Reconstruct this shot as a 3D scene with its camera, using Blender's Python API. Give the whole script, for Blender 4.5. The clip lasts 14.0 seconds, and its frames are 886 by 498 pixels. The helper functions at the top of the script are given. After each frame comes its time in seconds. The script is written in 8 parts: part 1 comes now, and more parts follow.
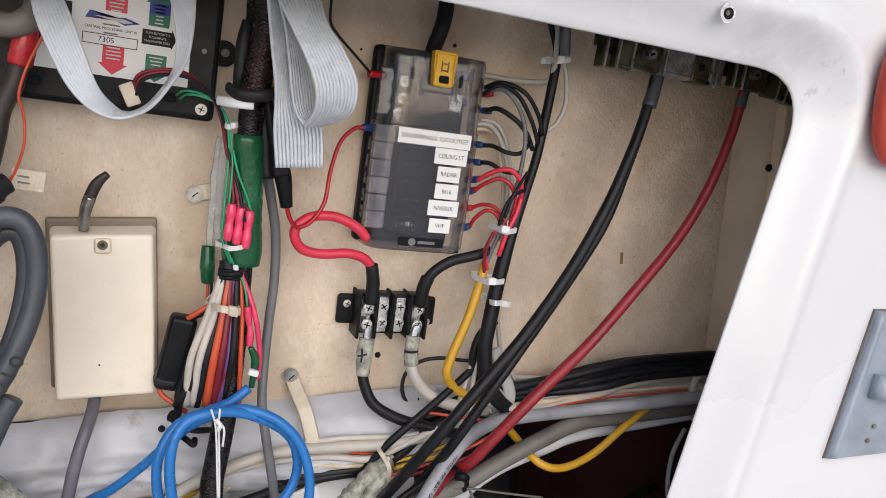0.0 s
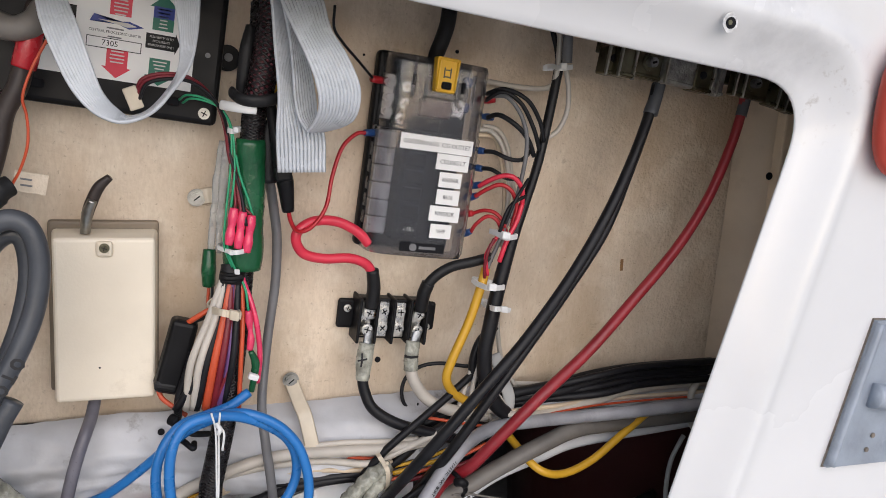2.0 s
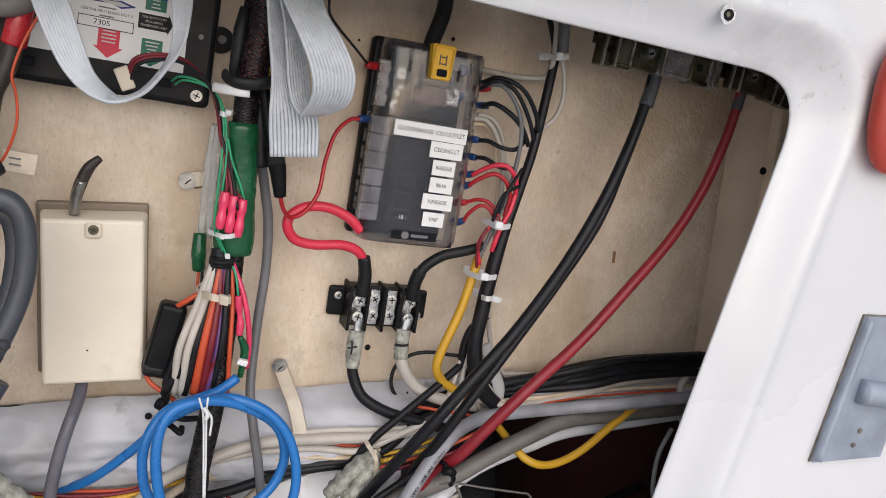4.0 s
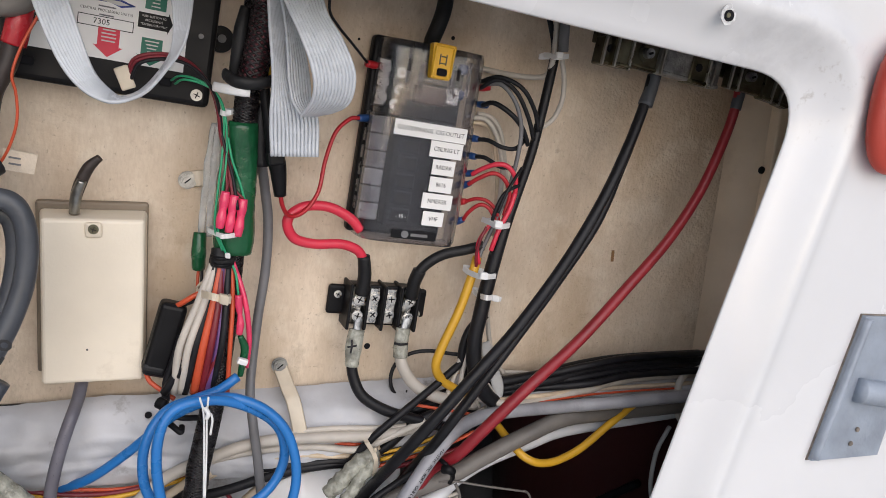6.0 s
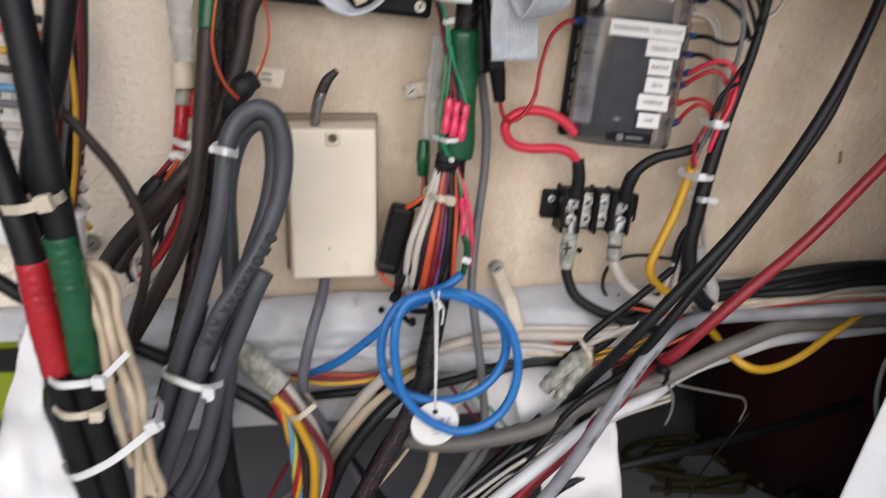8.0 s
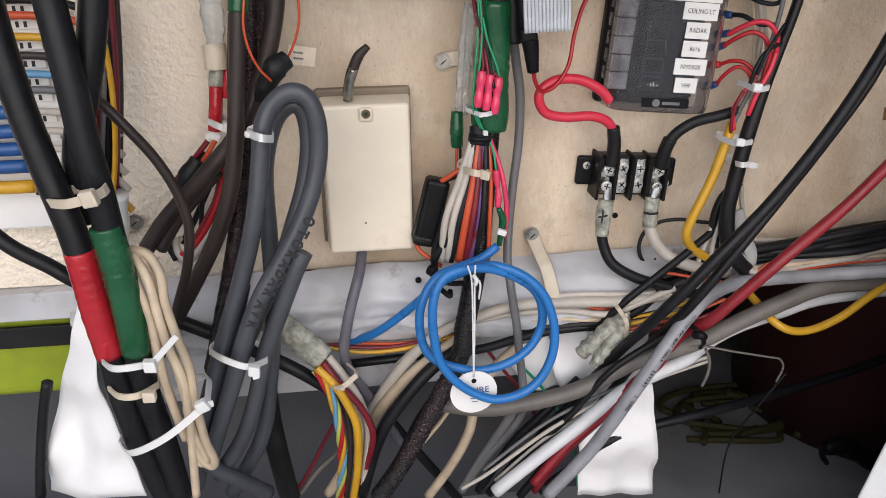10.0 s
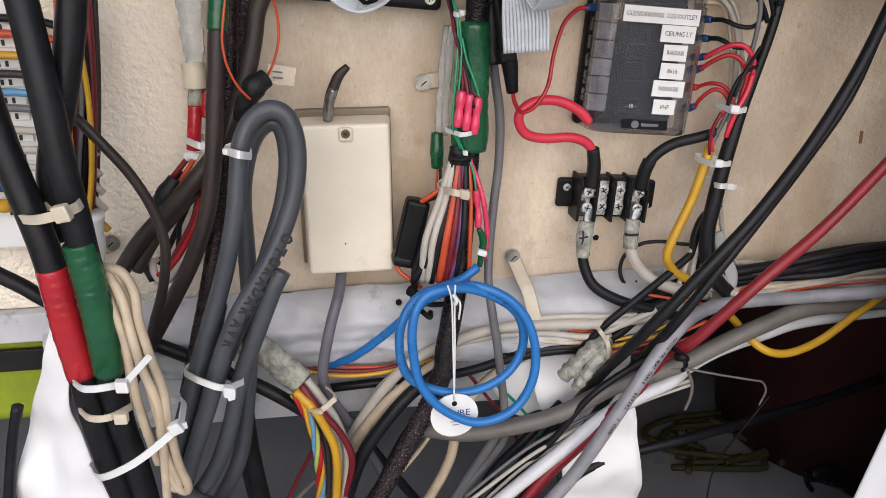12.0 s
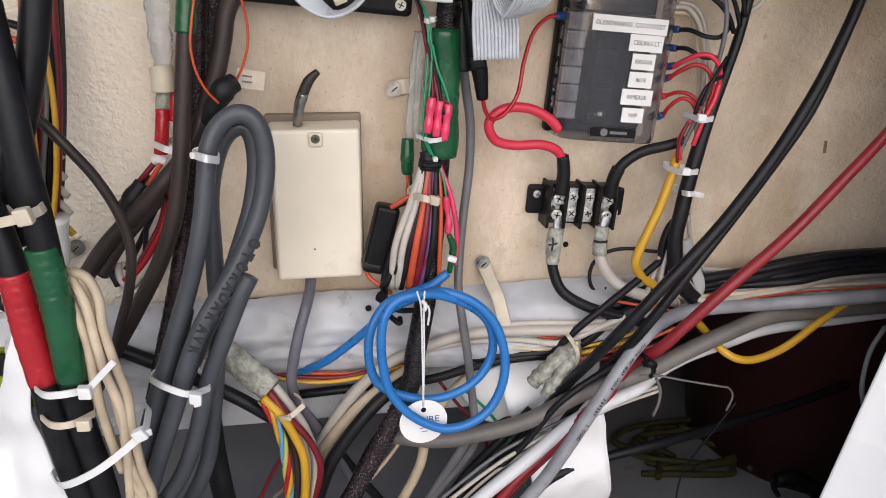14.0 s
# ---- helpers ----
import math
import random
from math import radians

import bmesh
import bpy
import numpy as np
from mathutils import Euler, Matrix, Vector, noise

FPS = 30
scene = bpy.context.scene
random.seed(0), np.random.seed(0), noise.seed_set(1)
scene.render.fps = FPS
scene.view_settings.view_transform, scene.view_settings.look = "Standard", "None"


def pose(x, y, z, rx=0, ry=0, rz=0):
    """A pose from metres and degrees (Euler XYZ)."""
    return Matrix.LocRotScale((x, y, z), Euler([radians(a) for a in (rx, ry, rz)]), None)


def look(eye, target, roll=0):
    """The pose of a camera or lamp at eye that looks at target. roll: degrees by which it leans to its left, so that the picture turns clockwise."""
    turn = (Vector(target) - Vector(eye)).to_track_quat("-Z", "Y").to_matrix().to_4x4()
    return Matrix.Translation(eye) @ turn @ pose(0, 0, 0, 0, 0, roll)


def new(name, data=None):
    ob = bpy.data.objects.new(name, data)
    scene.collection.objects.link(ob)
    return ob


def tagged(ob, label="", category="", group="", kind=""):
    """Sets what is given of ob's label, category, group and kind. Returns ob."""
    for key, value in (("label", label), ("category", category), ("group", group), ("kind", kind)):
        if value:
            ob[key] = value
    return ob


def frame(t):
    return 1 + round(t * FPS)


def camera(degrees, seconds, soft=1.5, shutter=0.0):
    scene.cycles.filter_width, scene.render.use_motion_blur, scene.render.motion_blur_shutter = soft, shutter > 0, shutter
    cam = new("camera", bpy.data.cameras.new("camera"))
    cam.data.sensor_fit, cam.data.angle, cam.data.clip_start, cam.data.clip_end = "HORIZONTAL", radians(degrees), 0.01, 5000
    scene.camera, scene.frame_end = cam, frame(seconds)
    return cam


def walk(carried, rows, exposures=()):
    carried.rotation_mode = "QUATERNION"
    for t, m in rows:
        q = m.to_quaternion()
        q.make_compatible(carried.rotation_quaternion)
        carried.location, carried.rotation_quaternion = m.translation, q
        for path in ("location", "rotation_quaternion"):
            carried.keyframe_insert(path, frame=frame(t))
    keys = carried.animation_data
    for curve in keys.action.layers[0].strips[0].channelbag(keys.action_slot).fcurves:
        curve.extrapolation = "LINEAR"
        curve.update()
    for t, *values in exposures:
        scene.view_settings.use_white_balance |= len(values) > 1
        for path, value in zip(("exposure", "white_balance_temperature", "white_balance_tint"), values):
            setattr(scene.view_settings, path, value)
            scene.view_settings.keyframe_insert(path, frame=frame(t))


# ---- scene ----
cam = camera(58.7, 14.0, soft=0.9, shutter=0.25)
EXPOSURE, KELVIN, TINT = 0.04, 6280, 14
PATH = [
    (0, (-0.25, -0.014, 1.324), (0.473, 1.809, 0.932), 3.6),
    (0.5, (-0.252, -0.012, 1.325), (0.471, 1.812, 0.935), 4.0),
    (1, (-0.251, -0.012, 1.324), (0.483, 1.805, 0.925), 4.5),
    (1.5, (-0.252, -0.013, 1.324), (0.485, 1.805, 0.935), 4.4),
    (2, (-0.252, -0.014, 1.326), (0.474, 1.809, 0.942), 4.1),
    (2.5, (-0.251, -0.014, 1.323), (0.474, 1.811, 0.942), 4.4),
    (3, (-0.251, -0.012, 1.323), (0.482, 1.805, 0.92), 4.9),
    (5.5, (-0.251, -0.012, 1.323), (0.499, 1.797, 0.918), 5.4),
    (6, (-0.254, -0.011, 1.326), (0.5, 1.794, 0.912), 5.4),
    (6.5, (-0.253, -0.012, 1.325), (0.488, 1.8, 0.919), 4.9),
    (7, (-0.255, -0.013, 1.325), (0.462, 1.808, 0.91), 4.7),
    (7.5, (-0.261, -0.018, 1.316), (0.309, 1.845, 0.862), 3.3),
    (8, (-0.285, -0.026, 1.309), (0.028, 1.852, 0.697), 1.4),
    (8.2, (-0.288, -0.018, 1.316), (-0.071, 1.811, 0.537), 1.2),
    (10.3, (-0.286, -0.021, 1.337), (-0.061, 1.817, 0.582), -0.8),
    (10.5, (-0.286, -0.024, 1.324), (-0.059, 1.834, 0.62), -0.9),
    (11, (-0.284, -0.022, 1.32), (-0.04, 1.84, 0.632), -0.4),
    (11.5, (-0.281, -0.022, 1.324), (-0.029, 1.838, 0.632), -0.2),
    (12, (-0.282, -0.021, 1.325), (-0.019, 1.841, 0.643), -0.3),
    (12.5, (-0.281, -0.021, 1.325), (-0.016, 1.842, 0.649), -0.1),
    (13, (-0.281, -0.021, 1.327), (-0.006, 1.841, 0.652), 0.1),
    (13.5, (-0.28, -0.021, 1.326), (0.001, 1.842, 0.653), 0.3),
    (14, (-0.278, -0.022, 1.324), (0.048, 1.836, 0.66), 0.6),
]
walk(cam, [(t, look(eye, target, roll)) for t, eye, target, roll in PATH], [(t, EXPOSURE + e, KELVIN, TINT) for t, e in ((0.0, 0.03), (3.0, -0.06), (6.5, -0.06), (8.0, -0.12), (10.5, -0.07), (13.0, -0.02), (14.0, 0.0))])

# ---- light ----
world = bpy.data.worlds.new("daylight")
scene.world = world
world.use_nodes = True
wn = world.node_tree.nodes
sky = wn.new("ShaderNodeTexSky")
sky.sky_type, sky.sun_disc = 'NISHITA', False
sky.sun_elevation, sky.sun_rotation = radians(24), radians(183)
wn["Background"].inputs["Strength"].default_value = 0.085
world.node_tree.links.new(sky.outputs["Color"], wn["Background"].inputs["Color"])
sun = new("sun", bpy.data.lights.new("sun", "SUN"))
sun.data.energy, sun.data.angle, sun.data.color = 2.85, radians(85), (1.0, 0.965, 0.92)
sun.matrix_world = look((-0.25, -3.4, 2.9), (0, 0.6, 1.1))


# ---- materials ----
def mat(name, color, rough=0.5, metal=0.0, var=0.12, scale=25.0, bump=0.1, bscale=180.0, spots=0.0,
        spot_color=(0.12, 0.08, 0.05), spot_scale=30.0, alpha_glass=0.0, coat=0.0, per_object=0.0, spec=0.5):
    m = bpy.data.materials.new(name)
    m.use_nodes = True
    nt = m.node_tree
    nd, lk = nt.nodes, nt.links
    bs = nd["Principled BSDF"]
    tc = nd.new("ShaderNodeTexCoord")
    n1 = nd.new("ShaderNodeTexNoise")
    n1.inputs["Scale"].default_value, n1.inputs["Detail"].default_value = scale, 6
    lk.new(tc.outputs["Object"], n1.inputs["Vector"])
    ramp = nd.new("ShaderNodeMapRange")
    ramp.inputs["From Min"].default_value, ramp.inputs["From Max"].default_value = 0.3, 0.7
    ramp.inputs["To Min"].default_value, ramp.inputs["To Max"].default_value = 1 - var, 1 + var
    lk.new(n1.outputs["Fac"], ramp.inputs["Value"])
    mul = nd.new("ShaderNodeVectorMath")
    mul.operation = 'SCALE'
    mul.inputs[0].default_value = color
    lk.new(ramp.outputs["Result"], mul.inputs["Scale"])
    out = mul.outputs["Vector"]
    if per_object:
        oi = nd.new("ShaderNodeObjectInfo")
        mr = nd.new("ShaderNodeMapRange")
        mr.inputs["To Min"].default_value, mr.inputs["To Max"].default_value = 1 - per_object, 1 + per_object
        lk.new(oi.outputs["Random"], mr.inputs["Value"])
        m2 = nd.new("ShaderNodeVectorMath")
        m2.operation = 'SCALE'
        lk.new(out, m2.inputs[0])
        lk.new(mr.outputs["Result"], m2.inputs["Scale"])
        out = m2.outputs["Vector"]
    if spots:
        n2 = nd.new("ShaderNodeTexNoise")
        n2.inputs["Scale"].default_value, n2.inputs["Detail"].default_value, n2.inputs["Roughness"].default_value = spot_scale, 9, 0.7
        lk.new(tc.outputs["Object"], n2.inputs["Vector"])
        r2 = nd.new("ShaderNodeMapRange")
        r2.inputs["From Min"].default_value, r2.inputs["From Max"].default_value = 0.58, 0.74
        r2.inputs["To Max"].default_value = spots
        lk.new(n2.outputs["Fac"], r2.inputs["Value"])
        mx = nd.new("ShaderNodeMix")
        mx.data_type = 'RGBA'
        lk.new(r2.outputs["Result"], mx.inputs["Factor"])
        lk.new(out, mx.inputs["A"])
        mx.inputs["B"].default_value = (*spot_color, 1)
        out = mx.outputs["Result"]
    lk.new(out, bs.inputs["Base Color"])
    rr = nd.new("ShaderNodeMapRange")
    rr.inputs["From Min"].default_value, rr.inputs["From Max"].default_value = 0.3, 0.7
    rr.inputs["To Min"].default_value, rr.inputs["To Max"].default_value = max(0.03, rough - 0.1), min(1, rough + 0.1)
    lk.new(n1.outputs["Fac"], rr.inputs["Value"])
    lk.new(rr.outputs["Result"], bs.inputs["Roughness"])
    bs.inputs["Metallic"].default_value = metal
    bs.inputs["Specular IOR Level"].default_value = spec
    bs.inputs["Coat Weight"].default_value = coat
    if alpha_glass:
        bs.inputs["Transmission Weight"].default_value = alpha_glass
        bs.inputs["IOR"].default_value = 1.45
    if bump:
        n3 = nd.new("ShaderNodeTexNoise")
        n3.inputs["Scale"].default_value, n3.inputs["Detail"].default_value = bscale, 4
        lk.new(tc.outputs["Object"], n3.inputs["Vector"])
        bp = nd.new("ShaderNodeBump")
        bp.inputs["Strength"].default_value, bp.inputs["Distance"].default_value = bump, 0.004
        lk.new(n3.outputs["Fac"], bp.inputs["Height"])
        lk.new(bp.outputs["Normal"], bs.inputs["Normal"])
    return m


def panel_material():
    """Old cream gelcoat over plywood: stains, pin specks, brush drag, coarse resin texture towards one end, brighter
    light painted in there.
    """
    m = mat("cream_gelcoat", (0.67, 0.555, 0.425), 0.45, 0, 0.10, 9, 0, spots=0.0)
    nd, lk = m.node_tree.nodes, m.node_tree.links
    bs = nd["Principled BSDF"]
    base = bs.inputs["Base Color"].links[0].from_socket
    tc = nd.new("ShaderNodeTexCoord")

    def noise_node(scale, detail=5, stretch=None, rough=0.6):
        n = nd.new("ShaderNodeTexNoise")
        n.inputs["Scale"].default_value, n.inputs["Detail"].default_value, n.inputs["Roughness"].default_value = scale, detail, rough
        if stretch:
            mp = nd.new("ShaderNodeMapping")
            mp.inputs["Scale"].default_value = stretch
            lk.new(tc.outputs["Object"], mp.inputs["Vector"])
            lk.new(mp.outputs["Vector"], n.inputs["Vector"])
        else:
            lk.new(tc.outputs["Object"], n.inputs["Vector"])
        return n.outputs["Fac"]

    def mapped(src, a, b, lo, hi):
        r = nd.new("ShaderNodeMapRange")
        for k, v in zip(("From Min", "From Max", "To Min", "To Max"), (a, b, lo, hi)):
            r.inputs[k].default_value = v
        lk.new(src, r.inputs["Value"])
        return r.outputs["Result"]

    def mix(a, fac, color):
        x = nd.new("ShaderNodeMix")
        x.data_type = 'RGBA'
        lk.new(fac, x.inputs["Factor"])
        lk.new(a, x.inputs["A"])
        x.inputs["B"].default_value = (*color, 1)
        return x.outputs["Result"]

    c = mix(base, mapped(noise_node(14, 6, (1, 1, 0.35)), 0.45, 0.64, 0, 0.7), (0.47, 0.355, 0.235))
    c = mix(c, mapped(noise_node(30, 3), 0.50, 0.64, 0, 0.45), (0.77, 0.68, 0.55))
    c = mix(c, mapped(noise_node(300, 3), 0.64, 0.72, 0, 0.40), (0.22, 0.15, 0.10))
    c = mix(c, mapped(noise_node(48, 8, (0.8, 1, 1.2), 0.75), 0.61, 0.71, 0, 0.5), (0.27, 0.20, 0.14))
    c = mix(c, mapped(noise_node(420, 2, (1.6, 1, 0.5)), 0.40, 0.66, 0, 0.22), (0.44, 0.33, 0.22))
    c = mix(c, mapped(noise_node(22, 7, (1, 1, 0.6), 0.8), 0.56, 0.68, 0, 0.42), (0.36, 0.265, 0.17))
    sep = nd.new("ShaderNodeSeparateXYZ")
    lk.new(tc.outputs["Object"], sep.inputs[0])
    coarse = nd.new("ShaderNodeMath")
    coarse.operation = 'MULTIPLY'
    lk.new(noise_node(185, 2), coarse.inputs[0])
    left = mapped(sep.outputs["X"], ROUGH_X[0], ROUGH_X[1], 0.9, 0.0)
    right = mapped(sep.outputs["X"], 0.52, 0.70, 0.05, 0.42)
    both = nd.new("ShaderNodeMath")
    both.operation = 'MAXIMUM'
    lk.new(left, both.inputs[0])
    lk.new(right, both.inputs[1])
    lk.new(both.outputs[0], coarse.inputs[1])
    lit_left = nd.new("ShaderNodeMath")
    lit_left.operation = 'MULTIPLY'
    lk.new(left, lit_left.inputs[0])
    lit_left.inputs[1].default_value = 1.0
    # stronger light on the left end, painted as a paler base colour
    lk.new(mix(c, lit_left.outputs[0], (0.92, 0.82, 0.68)), bs.inputs["Base Color"])
    drag = nd.new("ShaderNodeMath")
    drag.operation = 'MULTIPLY_ADD'
    lk.new(noise_node(120, 5, (0.7, 1, 1.1)), drag.inputs[0])
    drag.inputs[1].default_value = 0.15
    lk.new(coarse.outputs[0], drag.inputs[2])
    bp = nd.new("ShaderNodeBump")
    bp.inputs["Strength"].default_value, bp.inputs["Distance"].default_value = 0.7, 0.007
    lk.new(drag.outputs[0], bp.inputs["Height"])
    lk.new(bp.outputs["Normal"], bs.inputs["Normal"])
    return m


def gelcoat_material():
    """White console gelcoat, with one patch of grey scuffs beside the screw hole and a few fine marks."""
    m = mat("white_gelcoat", (0.71, 0.71, 0.715), 0.26, 0, 0.04, 7, 0.02, 40, coat=0.4)
    nd, lk = m.node_tree.nodes, m.node_tree.links
    bs = nd["Principled BSDF"]
    geo = nd.new("ShaderNodeNewGeometry")
    out = bs.inputs["Base Color"].links[0].from_socket
    for centre, reach, scale, lo, hi, most, colour in (((0.155, 0.408, 1.375), 0.060, 24, 0.42, 0.64, 0.40, (0.42, 0.42, 0.43)), ((0.205, 0.415, 1.345), 0.045, 110, 0.58, 0.70, 0.5, (0.36, 0.32, 0.28)), ((0.19, 0.41, 1.15), 0.20, 75, 0.70, 0.74, 0.6, (0.30, 0.28, 0.27))):
        dist = nd.new("ShaderNodeVectorMath")
        dist.operation = 'DISTANCE'
        lk.new(geo.outputs["Position"], dist.inputs[0])
        dist.inputs[1].default_value = centre
        near = nd.new("ShaderNodeMapRange")
        for k, v in zip(("From Min", "From Max", "To Min", "To Max"), (reach * 0.4, reach, most, 0)):
            near.inputs[k].default_value = v
        lk.new(dist.outputs["Value"], near.inputs["Value"])
        n = nd.new("ShaderNodeTexNoise")
        n.inputs["Scale"].default_value, n.inputs["Detail"].default_value, n.inputs["Roughness"].default_value = scale, 8, 0.65
        lk.new(geo.outputs["Position"], n.inputs["Vector"])
        r = nd.new("ShaderNodeMapRange")
        r.inputs["From Min"].default_value, r.inputs["From Max"].default_value = lo, hi
        lk.new(n.outputs["Fac"], r.inputs["Value"])
        f = nd.new("ShaderNodeMath")
        f.operation = 'MULTIPLY'
        lk.new(near.outputs["Result"], f.inputs[0])
        lk.new(r.outputs["Result"], f.inputs[1])
        x = nd.new("ShaderNodeMix")
        x.data_type = 'RGBA'
        lk.new(f.outputs[0], x.inputs["Factor"])
        lk.new(out, x.inputs["A"])
        x.inputs["B"].default_value = (*colour, 1)
        out = x.outputs["Result"]
    lk.new(out, bs.inputs["Base Color"])
    return m


def braid_material(name, dark, light, scale=900.0, fac=0.25):
    """Expandable braided sleeving: dark mesh with paler threads showing through."""
    m = mat(name, dark, 0.5, 0, 0.2, 60, 0)
    nd, lk = m.node_tree.nodes, m.node_tree.links
    bs = nd["Principled BSDF"]
    tc = nd.new("ShaderNodeTexCoord")
    v = nd.new("ShaderNodeTexVoronoi")
    v.inputs["Scale"].default_value = scale
    lk.new(tc.outputs["Object"], v.inputs["Vector"])
    r = nd.new("ShaderNodeMapRange")
    r.inputs["From Min"].default_value, r.inputs["From Max"].default_value = fac, fac * 0.5
    lk.new(v.outputs["Distance"], r.inputs["Value"])
    x = nd.new("ShaderNodeMix")
    x.data_type = 'RGBA'
    lk.new(r.outputs["Result"], x.inputs["Factor"])
    lk.new(bs.inputs["Base Color"].links[0].from_socket, x.inputs["A"])
    x.inputs["B"].default_value = (*light, 1)
    lk.new(x.outputs["Result"], bs.inputs["Base Color"])
    bp = nd.new("ShaderNodeBump")
    bp.inputs["Strength"].default_value, bp.inputs["Distance"].default_value = 0.8, 0.001
    lk.new(v.outputs["Distance"], bp.inputs["Height"])
    lk.new(bp.outputs["Normal"], bs.inputs["Normal"])
    return m


ROUGH_X = (0.10, 0.165)
CREAM = panel_material()
CREAM_SIDE = mat("cream_side_paint", (0.70, 0.58, 0.44), 0.5, 0, 0.10, 12, 0.08, 90, spots=0.3, spot_color=(0.36, 0.27, 0.18), spot_scale=14)
CREAM_EDGE = mat("cream_batten", (0.72, 0.60, 0.45), 0.5, 0, 0.1, 30, 0.1, spots=0.4)
WHITE_GEL = gelcoat_material()
# pale grey hull; deep shade and its blue cast are in the base colour
INNER_SHADED = mat("shaded_inner_hull", (0.068, 0.071, 0.081), 0.6, 0, 0.12, 12, 0.15, 60, spots=0.3)
FLOOR_GREY = mat("grey_floor_paint", (0.34, 0.335, 0.34), 0.6, 0, 0.15, 12, 0.15, 60, spots=0.5, spot_color=(0.15, 0.13, 0.11))
# white lowered and cooled to hold the shade down here; the spots are dirt
VINYL = mat("shaded_white_vinyl", (0.50, 0.505, 0.525), 0.42, 0, 0.22, 14, 0.35, 45, spots=0.9, spot_color=(0.13, 0.11, 0.09), spot_scale=22)
CLOTH = mat("white_cloth", (0.85, 0.85, 0.86), 0.7, 0, 0.04, 20, 0.1, 60)
ABS_CREAM = mat("cream_abs", (0.78, 0.70, 0.57), 0.42, 0, 0.08, 14, 0.05, 500, spots=0.4, spot_color=(0.42, 0.33, 0.23), spot_scale=20)
# junction box base: shading round the cover is put into this taupe
ABS_BASE = mat("shaded_taupe_abs", (0.22, 0.175, 0.125), 0.5, 0, 0.2, 40, 0.05)
BLACK = mat("black_rubber", (0.009, 0.009, 0.011), 0.42, 0, 0.3, 50, 0.08, 300, spots=0.12, spot_color=(0.08, 0.07, 0.06), spot_scale=60, spec=0.28)
BLACK_PL = mat("black_plastic", (0.007, 0.007, 0.008), 0.42, 0, 0.2, 60, 0.012, 500, spec=0.18)
BLACK_MATT = mat("black_heatshrink", (0.011, 0.011, 0.012), 0.5, 0, 0.3, 70, 0.15, 200, spec=0.3)
BROWN_BK = mat("brown_black_jacket", (0.030, 0.021, 0.018), 0.5, 0, 0.25, 40, 0.1, 250, spots=0.2, spot_color=(0.14, 0.11, 0.09))
GREY = mat("grey_pvc", (0.056, 0.061, 0.071), 0.4, 0, 0.15, 40, 0.08, 250, spots=0.2, spot_color=(0.22, 0.21, 0.20))
MIDGREY = mat("mid_grey_pvc", (0.15, 0.148, 0.152), 0.45, 0, 0.18, 40, 0.1, 250, spots=0.3, spot_color=(0.10, 0.09, 0.08))
LILAC = mat("lilac_grey_pvc", (0.27, 0.27, 0.29), 0.40, 0, 0.22, 40, 0.12, 250, spots=0.4, spot_color=(0.12, 0.11, 0.11))
LILAC_DK = mat("dusky_lilac_pvc", (0.135, 0.13, 0.155), 0.42, 0, 0.2, 40, 0.1, 250, spots=0.4, spot_color=(0.26, 0.25, 0.26))
PALEGREY = mat("pale_grey_pvc", (0.36, 0.36, 0.35), 0.4, 0, 0.14, 40, 0.08, 250, spots=0.3, spot_color=(0.2, 0.18, 0.16))
DUSTY = mat("dusty_grey_pvc", (0.14, 0.128, 0.115), 0.5, 0, 0.25, 30, 0.12, 200, spots=0.45, spot_color=(0.16, 0.13, 0.10))
PURE_W = mat("clean_white_jacket", (0.64, 0.645, 0.66), 0.35, 0, 0.05, 40, 0.05, 200, spots=0.15, spot_color=(0.4, 0.36, 0.3))
WHITE_W = mat("white_wire", (0.48, 0.44, 0.385), 0.42, 0, 0.1, 50, 0.05, 200, spots=0.35, spot_color=(0.28, 0.23, 0.17), per_object=0.08)
CREAM_W = mat("cream_wire", (0.52, 0.42, 0.30), 0.45, 0, 0.2, 50, 0.1, 200, spots=0.6, spot_color=(0.25, 0.17, 0.10), per_object=0.10)
RED = mat("red_wire", (0.40, 0.012, 0.018), 0.35, 0, 0.1, 40, 0.03, 200)
RED_BR = mat("bright_red_wire", (0.62, 0.030, 0.060), 0.35, 0, 0.06, 40, 0.03, 200)
RED_DK = mat("dark_red_wire", (0.16, 0.010, 0.018), 0.42, 0, 0.2, 40, 0.08, 200)
RED_BAT = mat("red_battery_cable", (0.23, 0.012, 0.019), 0.40, 0, 0.2, 30, 0.1, 200, spots=0.25, spot_color=(0.12, 0.02, 0.02))
PINK = mat("pink_butt_splice", (0.70, 0.045, 0.12), 0.25, 0, 0.1, 60, 0.05, coat=0.4)
ORANGE = mat("orange_wire", (0.52, 0.075, 0.025), 0.4, 0, 0.1, 40, 0.05)
PURPLE = mat("purple_wire", (0.12, 0.055, 0.17), 0.42, 0, 0.15, 40, 0.05)
YELLOW_GREEN = mat("yellow_green_wire", (0.40, 0.44, 0.10), 0.4, 0, 0.1, 40, 0.05)
YELLOW = mat("yellow_wire", (0.60, 0.33, 0.02), 0.38, 0, 0.1, 40, 0.05, spots=0.2, spot_color=(0.3, 0.18, 0.05))
GREEN = mat("green_wire", (0.02, 0.30, 0.14), 0.4, 0, 0.1, 40, 0.05)
GREEN_TAPE = mat("green_tape", (0.010, 0.088, 0.034), 0.22, 0, 0.2, 60, 0.22, 140)
RED_TAPE = mat("red_tape", (0.40, 0.014, 0.022), 0.22, 0, 0.15, 60, 0.22, 140)
BLUE = mat("blue_cable", (0.018, 0.16, 0.46), 0.33, 0, 0.06, 40, 0.03, 200)
